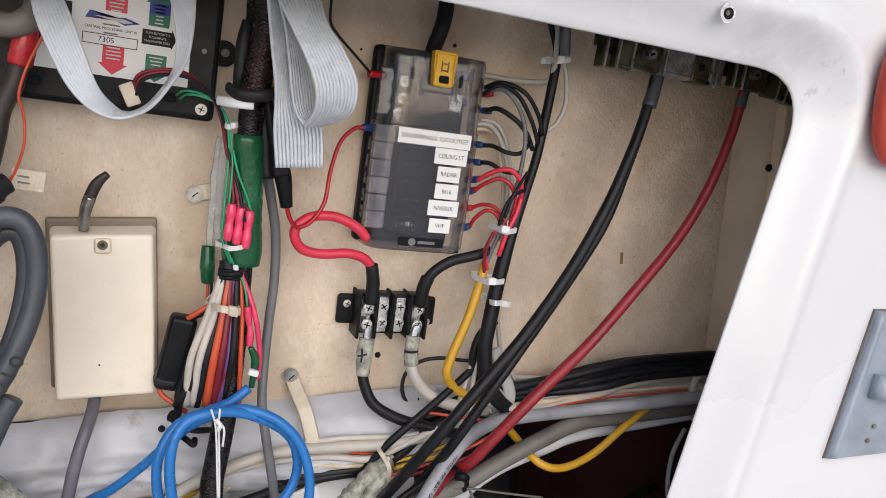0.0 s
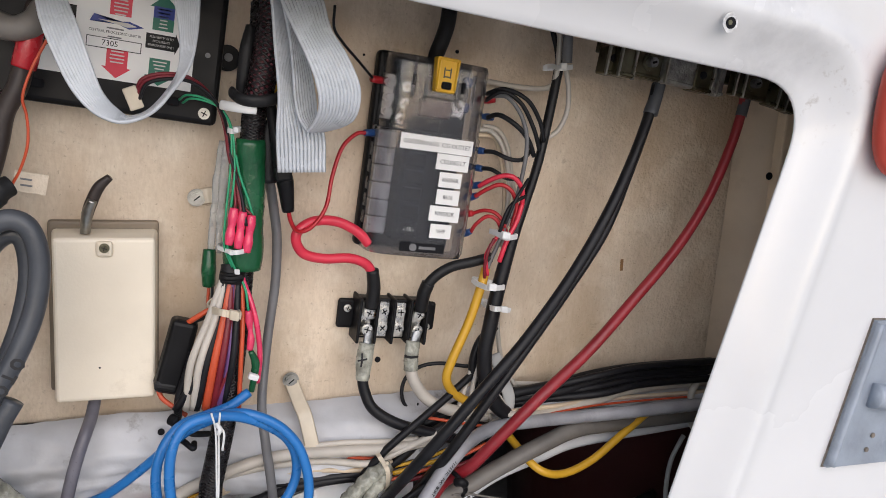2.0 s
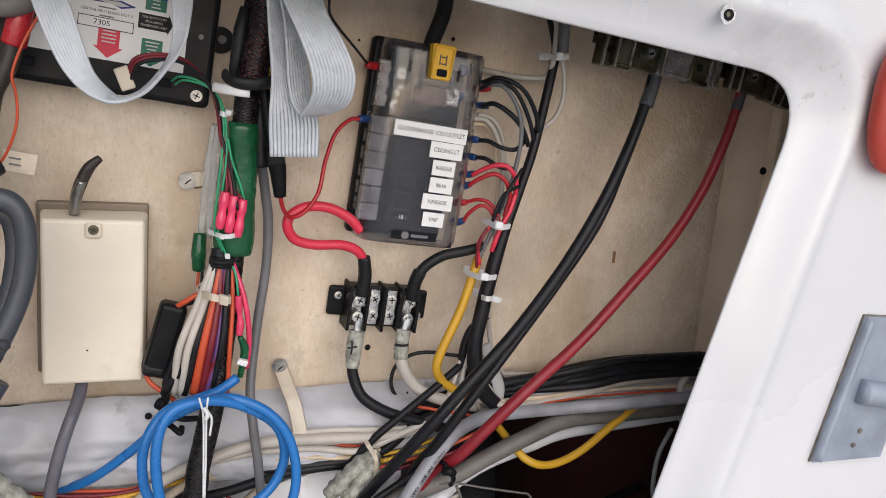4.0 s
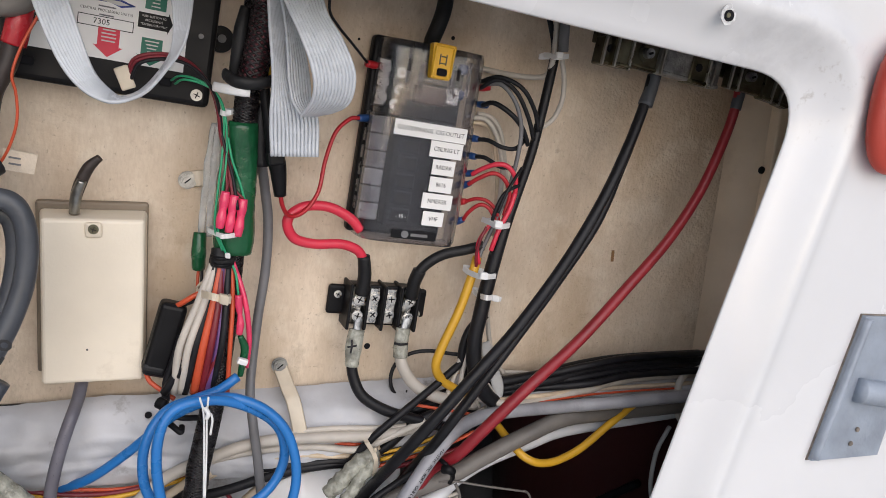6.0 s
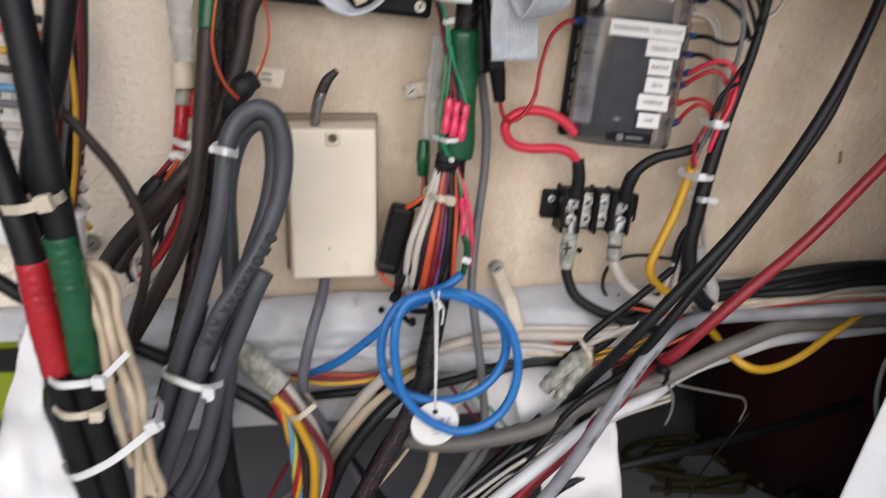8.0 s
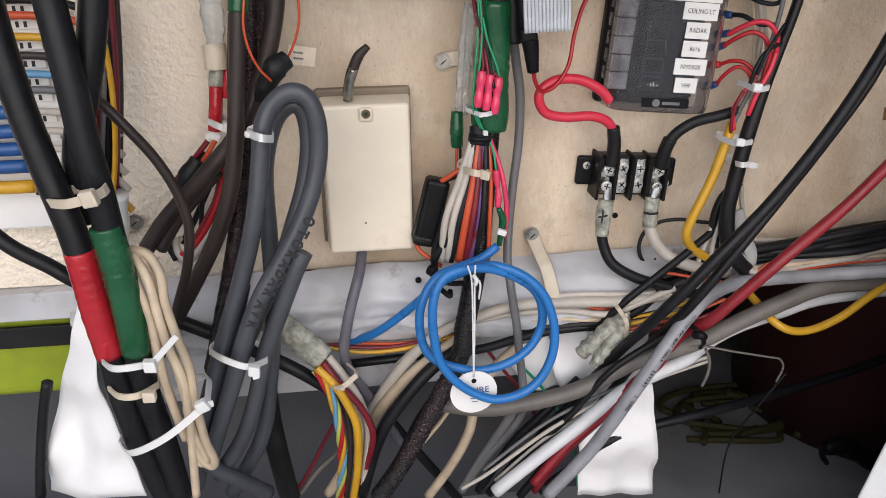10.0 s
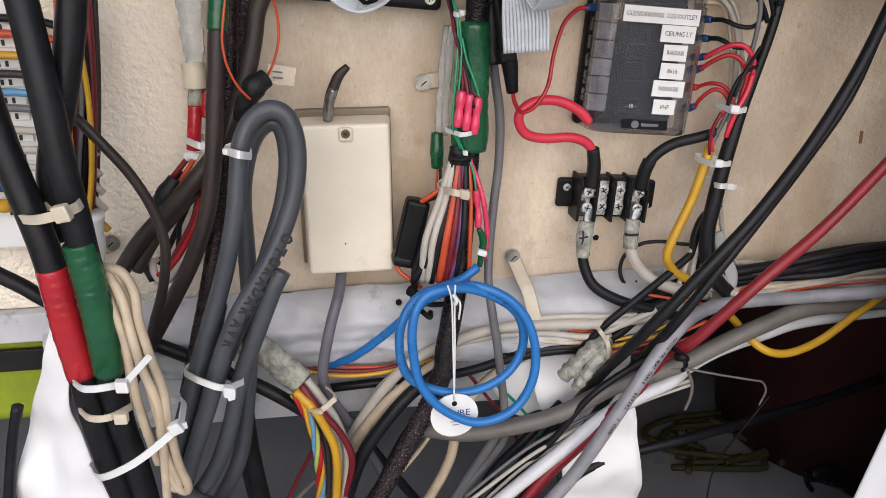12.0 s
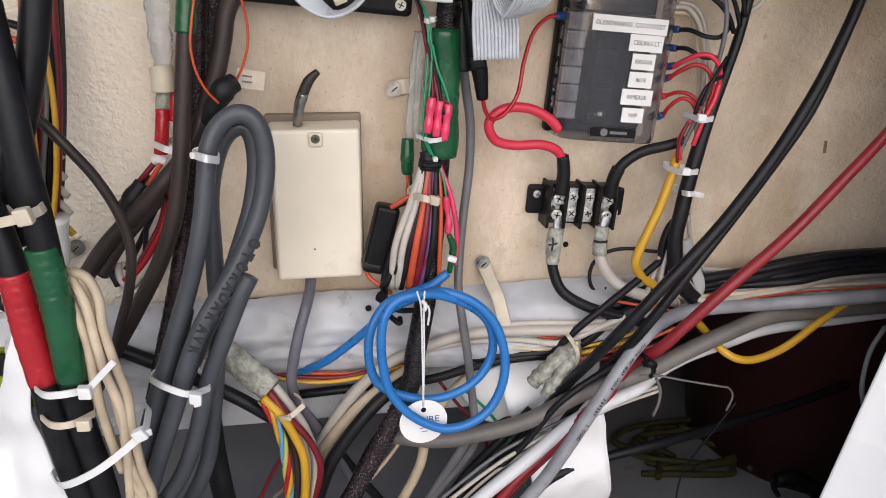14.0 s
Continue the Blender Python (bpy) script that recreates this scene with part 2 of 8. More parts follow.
BLUE_LUG = mat("blue_terminal", (0.012, 0.05, 0.17), 0.35, 0, 0.1, 60, 0.03)
BLUE_PALE = mat("pale_blue_wire", (0.12, 0.30, 0.50), 0.4, 0, 0.1, 60, 0.03)
BLUE_MID = mat("blue_connector", (0.015, 0.08, 0.26), 0.35, 0, 0.1, 60, 0.03)
RIBBON = mat("grey_ribbon", (0.54, 0.565, 0.60), 0.28, 0, 0.06, 60, 0.03)
NYLON = mat("white_nylon", (0.74, 0.74, 0.73), 0.38, 0, 0.05, 60, 0.03)
NYLON_OLD = mat("aged_nylon", (0.62, 0.54, 0.42), 0.42, 0, 0.1, 60, 0.03)
AGED_PAPER = mat("yellowed_paper", (0.62, 0.53, 0.42), 0.6, 0, 0.12, 90, 0.4, 140)
PAPER = mat("white_paper", (0.80, 0.79, 0.77), 0.65, 0, 0.03, 60, 0.02)
TAPE_OLD = mat("aged_clear_tape", (0.31, 0.31, 0.26), 0.28, 0, 0.45, 110, 0.9, 110, spots=0.9, spot_color=(0.11, 0.09, 0.06), spot_scale=70)
PRINT_PALE = mat("pale_print", (0.55, 0.54, 0.52), 0.6, 0, 0.03, 60, 0)
CLEAR_TAPE = mat("clear_tape", (0.90, 0.91, 0.90), 0.12, 0, 0.06, 60, 0.9, 90, alpha_glass=0.72)
INK = mat("black_ink", (0.012, 0.012, 0.014), 0.6, 0, 0.05, 60, 0)
INK_BLUE = mat("blue_ink", (0.03, 0.06, 0.22), 0.6, 0, 0.05, 60, 0)
PRINT_RED = mat("red_print", (0.62, 0.03, 0.06), 0.5, 0, 0.04, 60, 0)
PRINT_GREEN = mat("green_print", (0.01, 0.14, 0.09), 0.5, 0, 0.04, 60, 0)
PRINT_BLUE = mat("blue_print", (0.02, 0.04, 0.24), 0.5, 0, 0.04, 60, 0)
STEEL = mat("tinned_steel", (0.62, 0.61, 0.58), 0.3, 1, 0.15, 120, 0.1, 400)
ZINC = mat("dull_zinc", (0.34, 0.35, 0.35), 0.42, 0.9, 0.45, 130, 0.25, 420, spots=0.6, spot_color=(0.62, 0.63, 0.64), spot_scale=160)
STEEL_DULL = mat("worn_plating", (0.36, 0.355, 0.33), 0.35, 1, 0.3, 120, 0.1, 300)
BRASS_DK = mat("tarnished_brass", (0.13, 0.122, 0.085), 0.34, 1, 0.5, 70, 0.10, 200, spots=0.5, spot_color=(0.05, 0.05, 0.045), spot_scale=110)
ALU_DULL = mat("oxidised_aluminium", (0.33, 0.37, 0.43), 0.6, 0.35, 0.2, 30, 0.25, 120, spots=0.5, spot_color=(0.5, 0.54, 0.6), spot_scale=22)
SMOKE = mat("smoked_polycarbonate", (0.62, 0.62, 0.66), 0.0, 0, 0.06, 60, 0.03, 60, alpha_glass=0.985, spec=0.16)
YEL_PL = mat("yellow_plastic", (0.80, 0.46, 0.02), 0.4, 0, 0.06, 60, 0.03)
# on the bucket this red is darkened to carry the locker's shade
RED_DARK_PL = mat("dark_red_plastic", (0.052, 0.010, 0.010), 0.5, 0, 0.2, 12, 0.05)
RED_VINYL = mat("red_vinyl", (0.42, 0.05, 0.03), 0.4, 0, 0.08, 20, 0.1)
LIME = mat("lime_fabric", (0.27, 0.34, 0.015), 0.75, 0, 0.12, 40, 0.2)
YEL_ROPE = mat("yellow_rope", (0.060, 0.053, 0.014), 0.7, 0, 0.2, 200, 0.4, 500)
THREAD = mat("braid_thread", (0.010, 0.009, 0.010), 0.28, 0, 0.5, 200, 0)
THREAD_RED = mat("braid_thread_red", (0.011, 0.008, 0.009), 0.28, 0, 0.6, 120, 0)
BRAID = braid_material("braided_sleeve", (0.016, 0.009, 0.011), (0.32, 0.17, 0.18), 520, 0.30)
BRAID_RED = braid_material("braided_sleeve_over_red", (0.085, 0.012, 0.020), (0.42, 0.12, 0.14), 520, 0.34)
# frosted flaps, their grey raised to give the cover's upright highlight
FLAP = mat("highlight_flap", (0.23, 0.225, 0.225), 0.25, 0, 0.25, 70, 0.15, 60)
DARK = mat("dark_moulding", (0.012, 0.012, 0.014), 0.75, 0, 0.2, 50, 0.02, spec=0.12)
GRIME = mat("brown_grime", (0.20, 0.17, 0.14), 0.8, 0, 0.4, 120, 0.2, 300)
CHALK = mat("chipped_gelcoat", (0.60, 0.60, 0.60), 0.8, 0, 0.3, 300, 0.3, 400)
DECK = mat("white_deck", (0.62, 0.62, 0.60), 0.6, 0, 0.06, 20, 0.2, 120)


# ---- builders ----
ORIGINS = {}


def link(name, verts, faces, material, parent=None, label="", smooth=True, origin=None):
    """One mesh object from places in the world; a child shares its thing's origin."""
    if parent is not None:
        o = ORIGINS[parent.name]
    else:
        o = Vector(origin) if origin is not None else sum((Vector(v) for v in verts), Vector()) / len(verts)
    me = bpy.data.meshes.new(name)
    me.from_pydata([Vector(v) - o for v in verts], [], faces)
    bm = bmesh.new()
    bm.from_mesh(me)
    bmesh.ops.recalc_face_normals(bm, faces=bm.faces)
    bm.to_mesh(me)
    bm.free()
    me.materials.append(material)
    if smooth:
        me.shade_smooth()
    ob = new(name, me)
    ORIGINS[ob.name] = o
    if parent is not None:
        ob.parent = parent
    else:
        ob.location = o
    if label:
        tagged(ob, label)
    return ob


def thing(name, origin, label, category, group=""):
    ob = new(name)
    ob.empty_display_size = 0.01
    ob.location = origin
    ORIGINS[ob.name] = Vector(origin)
    return tagged(ob, label, category, group)


def from_bm(bm, m=None):
    if m is not None:
        bm.transform(m)
    bm.normal_update()
    bm.verts.index_update()
    v = [tuple(x.co) for x in bm.verts]
    f = [[x.index for x in p.verts] for p in bm.faces]
    bm.free()
    return v, f


def part(name, bm, material, parent=None, label="", m=None, smooth=False):
    v, f = from_bm(bm, m)
    return link(name, v, f, material, parent, label, smooth)


def rbox(sx, sy, sz, bevel=0.0, seg=2, at=(0, 0, 0)):
    """A box with rounded edges, its centre at the given place."""
    bm = bmesh.new()
    bmesh.ops.create_cube(bm, size=1)
    bmesh.ops.scale(bm, vec=(sx, sy, sz), verts=bm.verts)
    if bevel:
        bmesh.ops.bevel(bm, geom=list(bm.edges), offset=bevel, segments=seg, affect='EDGES', profile=0.5)
    bmesh.ops.translate(bm, vec=at, verts=bm.verts)
    return bm


def join(*bms):
    out = bmesh.new()
    for b in bms:
        me = bpy.data.meshes.new("tmp")
        b.to_mesh(me)
        out.from_mesh(me)
        b.free()
        bpy.data.meshes.remove(me)
    return out


def disc(r, depth, at=(0, 0, 0), seg=20, bevel=0.0, r2=None):
    """A round peg along y, its centre at the given place."""
    bm = bmesh.new()
    bmesh.ops.create_cone(bm, cap_ends=True, segments=seg, radius1=r, radius2=r if r2 is None else r2, depth=depth)
    if bevel:
        bmesh.ops.bevel(bm, geom=[e for e in bm.edges if len(e.link_faces) == 2 and e.calc_face_angle() > 1], offset=bevel, segments=2, affect='EDGES')
    bmesh.ops.rotate(bm, matrix=Matrix.Rotation(radians(90), 3, 'X'), verts=bm.verts)
    bmesh.ops.translate(bm, vec=at, verts=bm.verts)
    return bm


def spline(points, sub=7, closed=False):
    """A smooth line through the places (centripetal-like Catmull-Rom)."""
    p = [Vector(q) for q in points]
    n = len(p)
    if n == 2:
        return [p[0].lerp(p[1], i / sub) for i in range(sub + 1)]
    out = []
    for i in range(n if closed else n - 1):
        if closed:
            a, b, c, d = p[i - 1], p[i], p[(i + 1) % n], p[(i + 2) % n]
        else:
            b, c = p[i], p[i + 1]
            a = p[i - 1] if i else b + (b - c)
            d = p[i + 2] if i + 2 < n else c + (c - b)
        for k in range(sub):
            t = k / sub
            out.append(0.5 * (2 * b + (c - a) * t + (2 * a - 5 * b + 4 * c - d) * t * t + (3 * b - a - 3 * c + d) * t ** 3))
    if not closed:
        out.append(p[-1])
    return out


def sweep(line, r, sides=10, closed=False, flat=1.0, up=None, wobble=0.0):
    """Verts and faces of a tube along a line. r: radius, or one per place. flat: its thickness across the second axis."""
    n = len(line)
    rs = r if isinstance(r, (list, tuple)) else [r] * n
    v, f = [], []
    nrm = None
    for i, p in enumerate(line):
        a = line[i - 1] if (i or closed) else p
        b = line[(i + 1) % n] if (i + 1 < n or closed) else p
        t = (b - a).normalized()
        if nrm is None or up is not None:
            ref = Vector(up) if up is not None else (Vector((0, 1, 0)) if abs(t.y) < 0.9 else Vector((1, 0, 0)))
            nrm = (ref - t * ref.dot(t)).normalized()
        else:
            nrm = (nrm - t * nrm.dot(t)).normalized()
        bi = t.cross(nrm)
        k = rs[i] * (1 + wobble * (noise.noise(p * 60) + 0.7 * noise.noise(p * 170)))
        for s in range(sides):
            a2 = 2 * math.pi * s / sides
            v.append(p + bi * (k * math.cos(a2)) + nrm * (k * flat * math.sin(a2)))
    for i in range(n if closed else n - 1):
        j = (i + 1) % n
        for s in range(sides):
            s2 = (s + 1) % sides
            f.append((i * sides + s, j * sides + s, j * sides + s2, i * sides + s2))
    if not closed:
        f.append(tuple(range(sides - 1, -1, -1))[::-1])
        f.append(tuple(range((n - 1) * sides, n * sides))[::-1])
    return v, f


def cable(name, points, r, material, label="", category="cable", parent=None, sides=12, sub=8, group="", closed=False, flat=1.0, up=None, wobble=0.0):
    line = spline(points, sub, closed)
    if isinstance(r, (list, tuple)):
        m = len(r) - 1
        rs = []
        for i in range(len(line)):
            q = i / (len(line) - 1) * m
            k = min(int(q), m - 1)
            rs.append(r[k] + (r[k + 1] - r[k]) * (q - k))
        r = rs
    v, f = sweep(line, r, sides, closed, flat, up, wobble)
    ob = link(name, v, f, material, parent, "" if parent is None else label, True)
    if parent is None:
        tagged(ob, label, category, group)
    return ob


def rib(name, edge_a, edge_b, count, r, material, label, category, sub=8):
    """A flat ribbon cable: conductors side by side between two edge lines."""
    a, b = spline(edge_a, sub), spline(edge_b, sub)
    th = thing(name, a[len(a) // 2], label, category)
    for k in range(count):
        q = k / (count - 1)
        v, f = sweep([x.lerp(y, q) for x, y in zip(a, b)], r, 6)
        link("conductor", v, f, material, th)
    return th


def tie(points, head, width, material, label, r_head=1.0, tail=None):
    """A nylon cable tie: a flat closed band round a bundle, a ribbed head and a cut tail."""
    width *= 0.78
    c = sum((Vector(p) for p in points), Vector()) / len(points)
    front = spline(points, 6)
    chord = (front[-1] - front[0]).length
    back = [p + Vector((0, 0.006 + (0.012 + 0.55 * chord) * math.sin(math.pi * i / (len(front) - 1)), 0)) for i, p in enumerate(front)][::-1]
    ring = front + back
    th = thing("cable_tie", c, label, "cable tie")
    along = (Vector(points[-1]) - Vector(points[0])).normalized()
    side = along.cross(Vector((0, -1, 0))).normalized()
    v, f = [], []
    n = len(ring)
    for i, p in enumerate(ring):
        t = (ring[(i + 1) % n] - ring[i - 1]).normalized()
        nr = t.cross(side).normalized()
        for s, d in ((-1, -1), (1, -1), (1, 1), (-1, 1)):
            v.append(p + side * (s * width / 2) + nr * (d * 0.0006))
    for i in range(n):
        j = (i + 1) % n
        for s in range(4):
            f.append((i * 4 + s, j * 4 + s, j * 4 + (s + 1) % 4, i * 4 + (s + 1) % 4))
    link("band", v, f, material, th, smooth=False)
    rot = Matrix((along, Vector((0, 1, 0)), side)).transposed()
    rot = rot.to_4x4()
    h = Vector(head)
    bm = rbox(width * 1.5 * r_head, width * 1.1 * r_head, width * 1.35 * r_head, width * 0.22)
    part("head", bm, material, th, m=Matrix.Translation(h + Vector((0, -0.002, 0))) @ rot)
    if tail is not None:
        tv = Vector(tail) - h
        tl = tv.length
        x = tv.normalized()
        z = x.cross(Vector((0, 1, 0))).normalized()
        rt = Matrix((x, z.cross(x), z)).transposed().to_4x4()
        part("tail", rbox(tl, 0.0014, width * 0.9, 0.0003, 1, (tl / 2, 0, 0)), material, th, m=Matrix.Translation(h + Vector((0, -0.003, 0))) @ rt)
    return th


def sheet(name, loops, material, parent=None, label="", category="", thick=0.0015, sub=6, ripple=0.0, kind=""):
    """A soft sheet between two edge lines, with thickness."""
    a, b = spline(loops[0], sub), spline(loops[1], sub)
    cols = 12
    v, f = [], []
    for side in (0, 1):
        for i, (p, q) in enumerate(zip(a, b)):
            for k in range(cols + 1):
                w = p.lerp(q, k / cols)
                w = w + Vector((0, ripple * noise.noise(w * 30) + side * thick, 0))
                v.append(w)
    n, c = len(a), cols + 1
    o = n * c
    for i in range(n - 1):
        for k in range(cols):
            q = (i * c + k, i * c + k + 1, (i + 1) * c + k + 1, (i + 1) * c + k)
            f.append(q)
            f.append(tuple(x + o for x in q[::-1]))
    rim = [k for k in range(c)] + [i * c + cols for i in range(1, n)] + [(n - 1) * c + k for k in range(cols - 1, -1, -1)] + [i * c for i in range(n - 2, 0, -1)]
    for x, y in zip(rim, rim[1:] + rim[:1]):
        f.append((y, x, x + o, y + o))
    ob = link(name, v, f, material, parent, label if parent else "")
    return ob if parent else tagged(ob, label, category, kind=kind)


def frame_m(x, y, z, turn=0.0):
    """A local frame on the bulkhead: x along it, y into it, z up, turned clockwise by some degrees as seen from the front."""
    return Matrix.Translation((x, y, z)) @ Matrix.Rotation(radians(turn), 4, 'Y')


def text(body, size, m, material, parent, name="lettering", align='CENTER', bold=0.0, squeeze=1.0):
    cu = bpy.data.curves.new(name, 'FONT')
    cu.body, cu.size, cu.align_x, cu.align_y, cu.offset = body, size, align, 'CENTER', bold
    cu.resolution_u = 2
    ob = bpy.data.objects.new(name, cu)
    scene.collection.objects.link(ob)
    dg = bpy.context.evaluated_depsgraph_get()
    me = bpy.data.meshes.new_from_object(ob.evaluated_get(dg))
    mm = m @ Matrix.Rotation(radians(90), 4, 'X') @ Matrix.Diagonal((squeeze, 1, 1, 1))
    v = [mm @ x.co for x in me.vertices]
    f = [tuple(p.vertices) for p in me.polygons]
    bpy.data.objects.remove(ob)
    bpy.data.curves.remove(cu)
    bpy.data.meshes.remove(me)
    return link(name, v, f, material, parent, smooth=False)


def plate(name, pts, y0, y1, material, parent=None, label="", m=None, smooth=False):
    """A flat plate from an outline in x and z, between two depths."""
    n = len(pts)
    v = [Vector((x, y0, z)) for x, z in pts] + [Vector((x, y1, z)) for x, z in pts]
    if m is not None:
        v = [m @ p for p in v]
    f = [tuple(range(n)), tuple(range(2 * n - 1, n - 1, -1))] + [(i, i + n, (i + 1) % n + n, (i + 1) % n) for i in range(n)]
    return link(name, v, f, material, parent, label, smooth)


def rounded(pts, r, seg=6):
    """The outline with its corners rounded by r."""
    out = []
    n = len(pts)
    for i in range(n):
        p, a, b = Vector(pts[i]), Vector(pts[i - 1]), Vector(pts[(i + 1) % n])
        rr = r[i] if isinstance(r, (list, tuple)) else r
        u, w = (a - p).normalized(), (b - p).normalized()
        s, e = p + u * rr, p + w * rr
        for k in range(seg + 1):
            t = k / seg
            out.append(tuple((1 - t) ** 2 * s + 2 * t * (1 - t) * p + t * t * e))
    return out


def screw(parent, x, y, z, r, material=None, slot='+', name="screw", turn=20.0, m=None):
    """A pan-head screw facing the front, with its slot cut as dark bars."""
    m = m if m is not None else Matrix()
    head = part(name, disc(r, r * 0.7, bevel=r * 0.25, seg=18), material or STEEL, parent, m=m @ Matrix.Translation((x, y, z)), smooth=False)
    bars = [rbox(r * 1.15, r * 0.1, r * 0.19)]
    if slot == '+':
        bars.append(rbox(r * 0.19, r * 0.1, r * 1.15))
    part("slot", join(*bars), DARK, head, m=m @ Matrix.Translation((x, y - r * 0.36, z)) @ Matrix.Rotation(radians(turn), 4, 'Y'))
    return head


def letters_along(body, points, size, material, parent, start=0.1, end=0.9, lift=0.0, flip=0.0, name="lettering", bold=0.0):
    """Characters set one by one along a cable, on the side that faces the front."""
    line = spline(points, 20)
    n = len(body)
    for k, ch in enumerate(body):
        if ch == " ":
            continue
        q = (start + (end - start) * k / max(1, n - 1)) * (len(line) - 2)
        i = int(q)
        p = line[i].lerp(line[i + 1], q - i)
        d = (line[i + 1] - line[i]).normalized()
        ang = math.degrees(math.atan2(-d.z, d.x)) + flip
        text(ch, size, Matrix.Translation(p + Vector((0, -lift, 0))) @ Matrix.Rotation(radians(ang), 4, 'Y'), material, parent, name, bold=bold)


def braid(points, r, material, parent, strands=9, pitch=0.02, thread=0.00062):
    """Crossed helical threads of a braided sleeve, as one part."""
    line = spline(points, 24)
    V, F = [], []
    acc, run = [0.0], 0.0
    for a, b in zip(line, line[1:]):
        run += (b - a).length
        acc.append(run)
    nrm, frames = Vector((0, 1, 0)), []
    for i, p in enumerate(line):
        t = (line[min(i + 1, len(line) - 1)] - line[max(i - 1, 0)]).normalized()
        nrm = (nrm - t * nrm.dot(t)).normalized()
        frames.append((p, nrm.copy(), t.cross(nrm)))
    for way in (1, -1):
        for k in range(strands):
            pts = []
            for (p, n1, b1), a in zip(frames, acc):
                w = way * 2 * math.pi * a / pitch + 2 * math.pi * k / strands
                pts.append(p + (n1 * math.cos(w) + b1 * math.sin(w)) * (r * 1.015))
            v, f = sweep(pts, thread, 4)
            o = len(V)
            V += v
            F += [tuple(i + o for i in g) for g in f]
    return tagged(link("braid_threads", V, F, material, parent), kind="stuff")


# ---- structure ----
PANEL_Y = 0.6
PANEL_BOTTOM = 1.066


def slab(name, x0, x1, y0, y1, z0, z1, material, label, category="wall"):
    bm = rbox(x1 - x0, y1 - y0, z1 - z0, 0.001, 1, ((x0 + x1) / 2, (y0 + y1) / 2, (z0 + z1) / 2))
    return tagged(part(name, bm, material), label, category, kind="structure")


SIDE_X = 0.315
slab("wall_back", -1.4, SIDE_X + 0.05, PANEL_Y, PANEL_Y + 0.012, PANEL_BOTTOM, 1.80, CREAM, "cream painted plywood bulkhead, stained and pitted, behind the wiring")
slab("wall_left", -1.412, -1.40, 0.42, 1.20, 0.50, 1.80, INNER_SHADED, "pale grey inner side of the console, shade put into its colour")
slab("wall_right", 0.80, 0.812, 0.47, 1.20, 0.50, 1.80, INNER_SHADED, "pale grey inner side of the console, shade put into its colour")
slab("wall_far", -1.4, 0.80, 1.10, 1.112, 0.50, 1.80, INNER_SHADED, "pale grey inner hull far behind the bulkhead, shade put into its colour")
slab("ceiling", -1.412, 0.812, 0.42, 1.20, 1.80, 1.812, WHITE_GEL, "white underside of the console top", "ceiling")
slab("floor", -1.4, 0.80, 0.42, 1.10, 0.70, 0.71, FLOOR_GREY, "grey floor of the locker under the bulkhead, dusty", "floor")
slab("ground", -40, 40, -60, 40, -0.02, 0.0, DECK, "pale non-slip deck of the boat", "deck")

# side return of the locker: rounded corner, dark seam and a flat cream batten
cor = []
for k in range(9):
    a = radians(90 * k / 8)
    cor.append((SIDE_X - 0.03 + 0.03 * math.sin(a), PANEL_Y - 0.03 + 0.03 * math.cos(a) - 0.002))
cor.append((SIDE_X + 0.0, 0.45))
v, f = [], []
for x, y in cor:
    v += [(x, y, 1.02), (x, y, 1.80), (x + 0.004, y + 0.004, 1.02), (x + 0.004, y + 0.004, 1.80)]
for i in range(len(cor) - 1):
    a, b = 4 * i, 4 * i + 4
    f += [(a, b, b + 1, a + 1), (a + 2, a + 3, b + 3, b + 2)]
tagged(link("wall_side", v, f, CREAM_SIDE), "cream painted side return with a rounded corner", "wall", kind="structure")

# the white moulded front of the console: one opening with a deep rolled edge
OPEN = [(-1.25, 1.4822), (0.1989, 1.3489), (0.0681, 0.82), (-1.25, 0.82)]
ring_n = 10


def outline(off, y):
    """The opening's outline pushed outwards by off, at depth y."""
    pts = []
    n = len(OPEN)
    for i in range(n):
        p, a, b = Vector(OPEN[i]), Vector(OPEN[i - 1]), Vector(OPEN[(i + 1) % n])
        u, w = (p - a).normalized(), (b - p).normalized()
        nu, nw = Vector((-u.y, u.x)), Vector((-w.y, w.x))
        k = (nu + nw) / (1 + nu.dot(nw))
        pts.append(tuple(p + k * off))
    return [(x, y, z) for x, z in rounded(pts, 0.050 + off * 0.9, ring_n)]


prof = [(0.10, 0.500), (0.05, 0.470), (0.012, 0.441), (0.0015, 0.4325), (0.0, 0.4308), (0.0010, 0.4295), (0.0070, 0.4268), (0.0140, 0.4230), (0.0205, 0.4183), (0.0260, 0.4136), (0.0305, 0.4099), (0.0340, 0.4077), (0.0370, 0.4069), (0.0400, 0.4072), (0.0435, 0.4083), (0.0470, 0.4092), (0.0510, 0.4096), (0.0560, 0.4094), (0.064, 0.4087), (0.078, 0.408)]
loops = [outline(o, y) for o, y in prof]
big = []
for x, y, z in loops[-1]:
    dx, dz = x + 0.3, z - 1.05
    k = min(1.6 / max(abs(dx), 1e-6), 0.93 / max(abs(dz), 1e-6))
    big.append((-0.3 + dx * k, 0.408, 1.05 + dz * k))
loops.append(big)
loops.append([(x, 0.44, z) for x, y, z in big])
m = len(loops[0])
v = [p for lp in loops for p in lp]
f = [(i * m + k, (i + 1) * m + k, (i + 1) * m + (k + 1) % m, i * m + (k + 1) % m) for i in range(len(loops) - 1) for k in range(m)]
frame_ob = tagged(link("wall_front", v, f, WHITE_GEL), "white gelcoat console front with a deep rolled opening edge", "console", kind="structure")

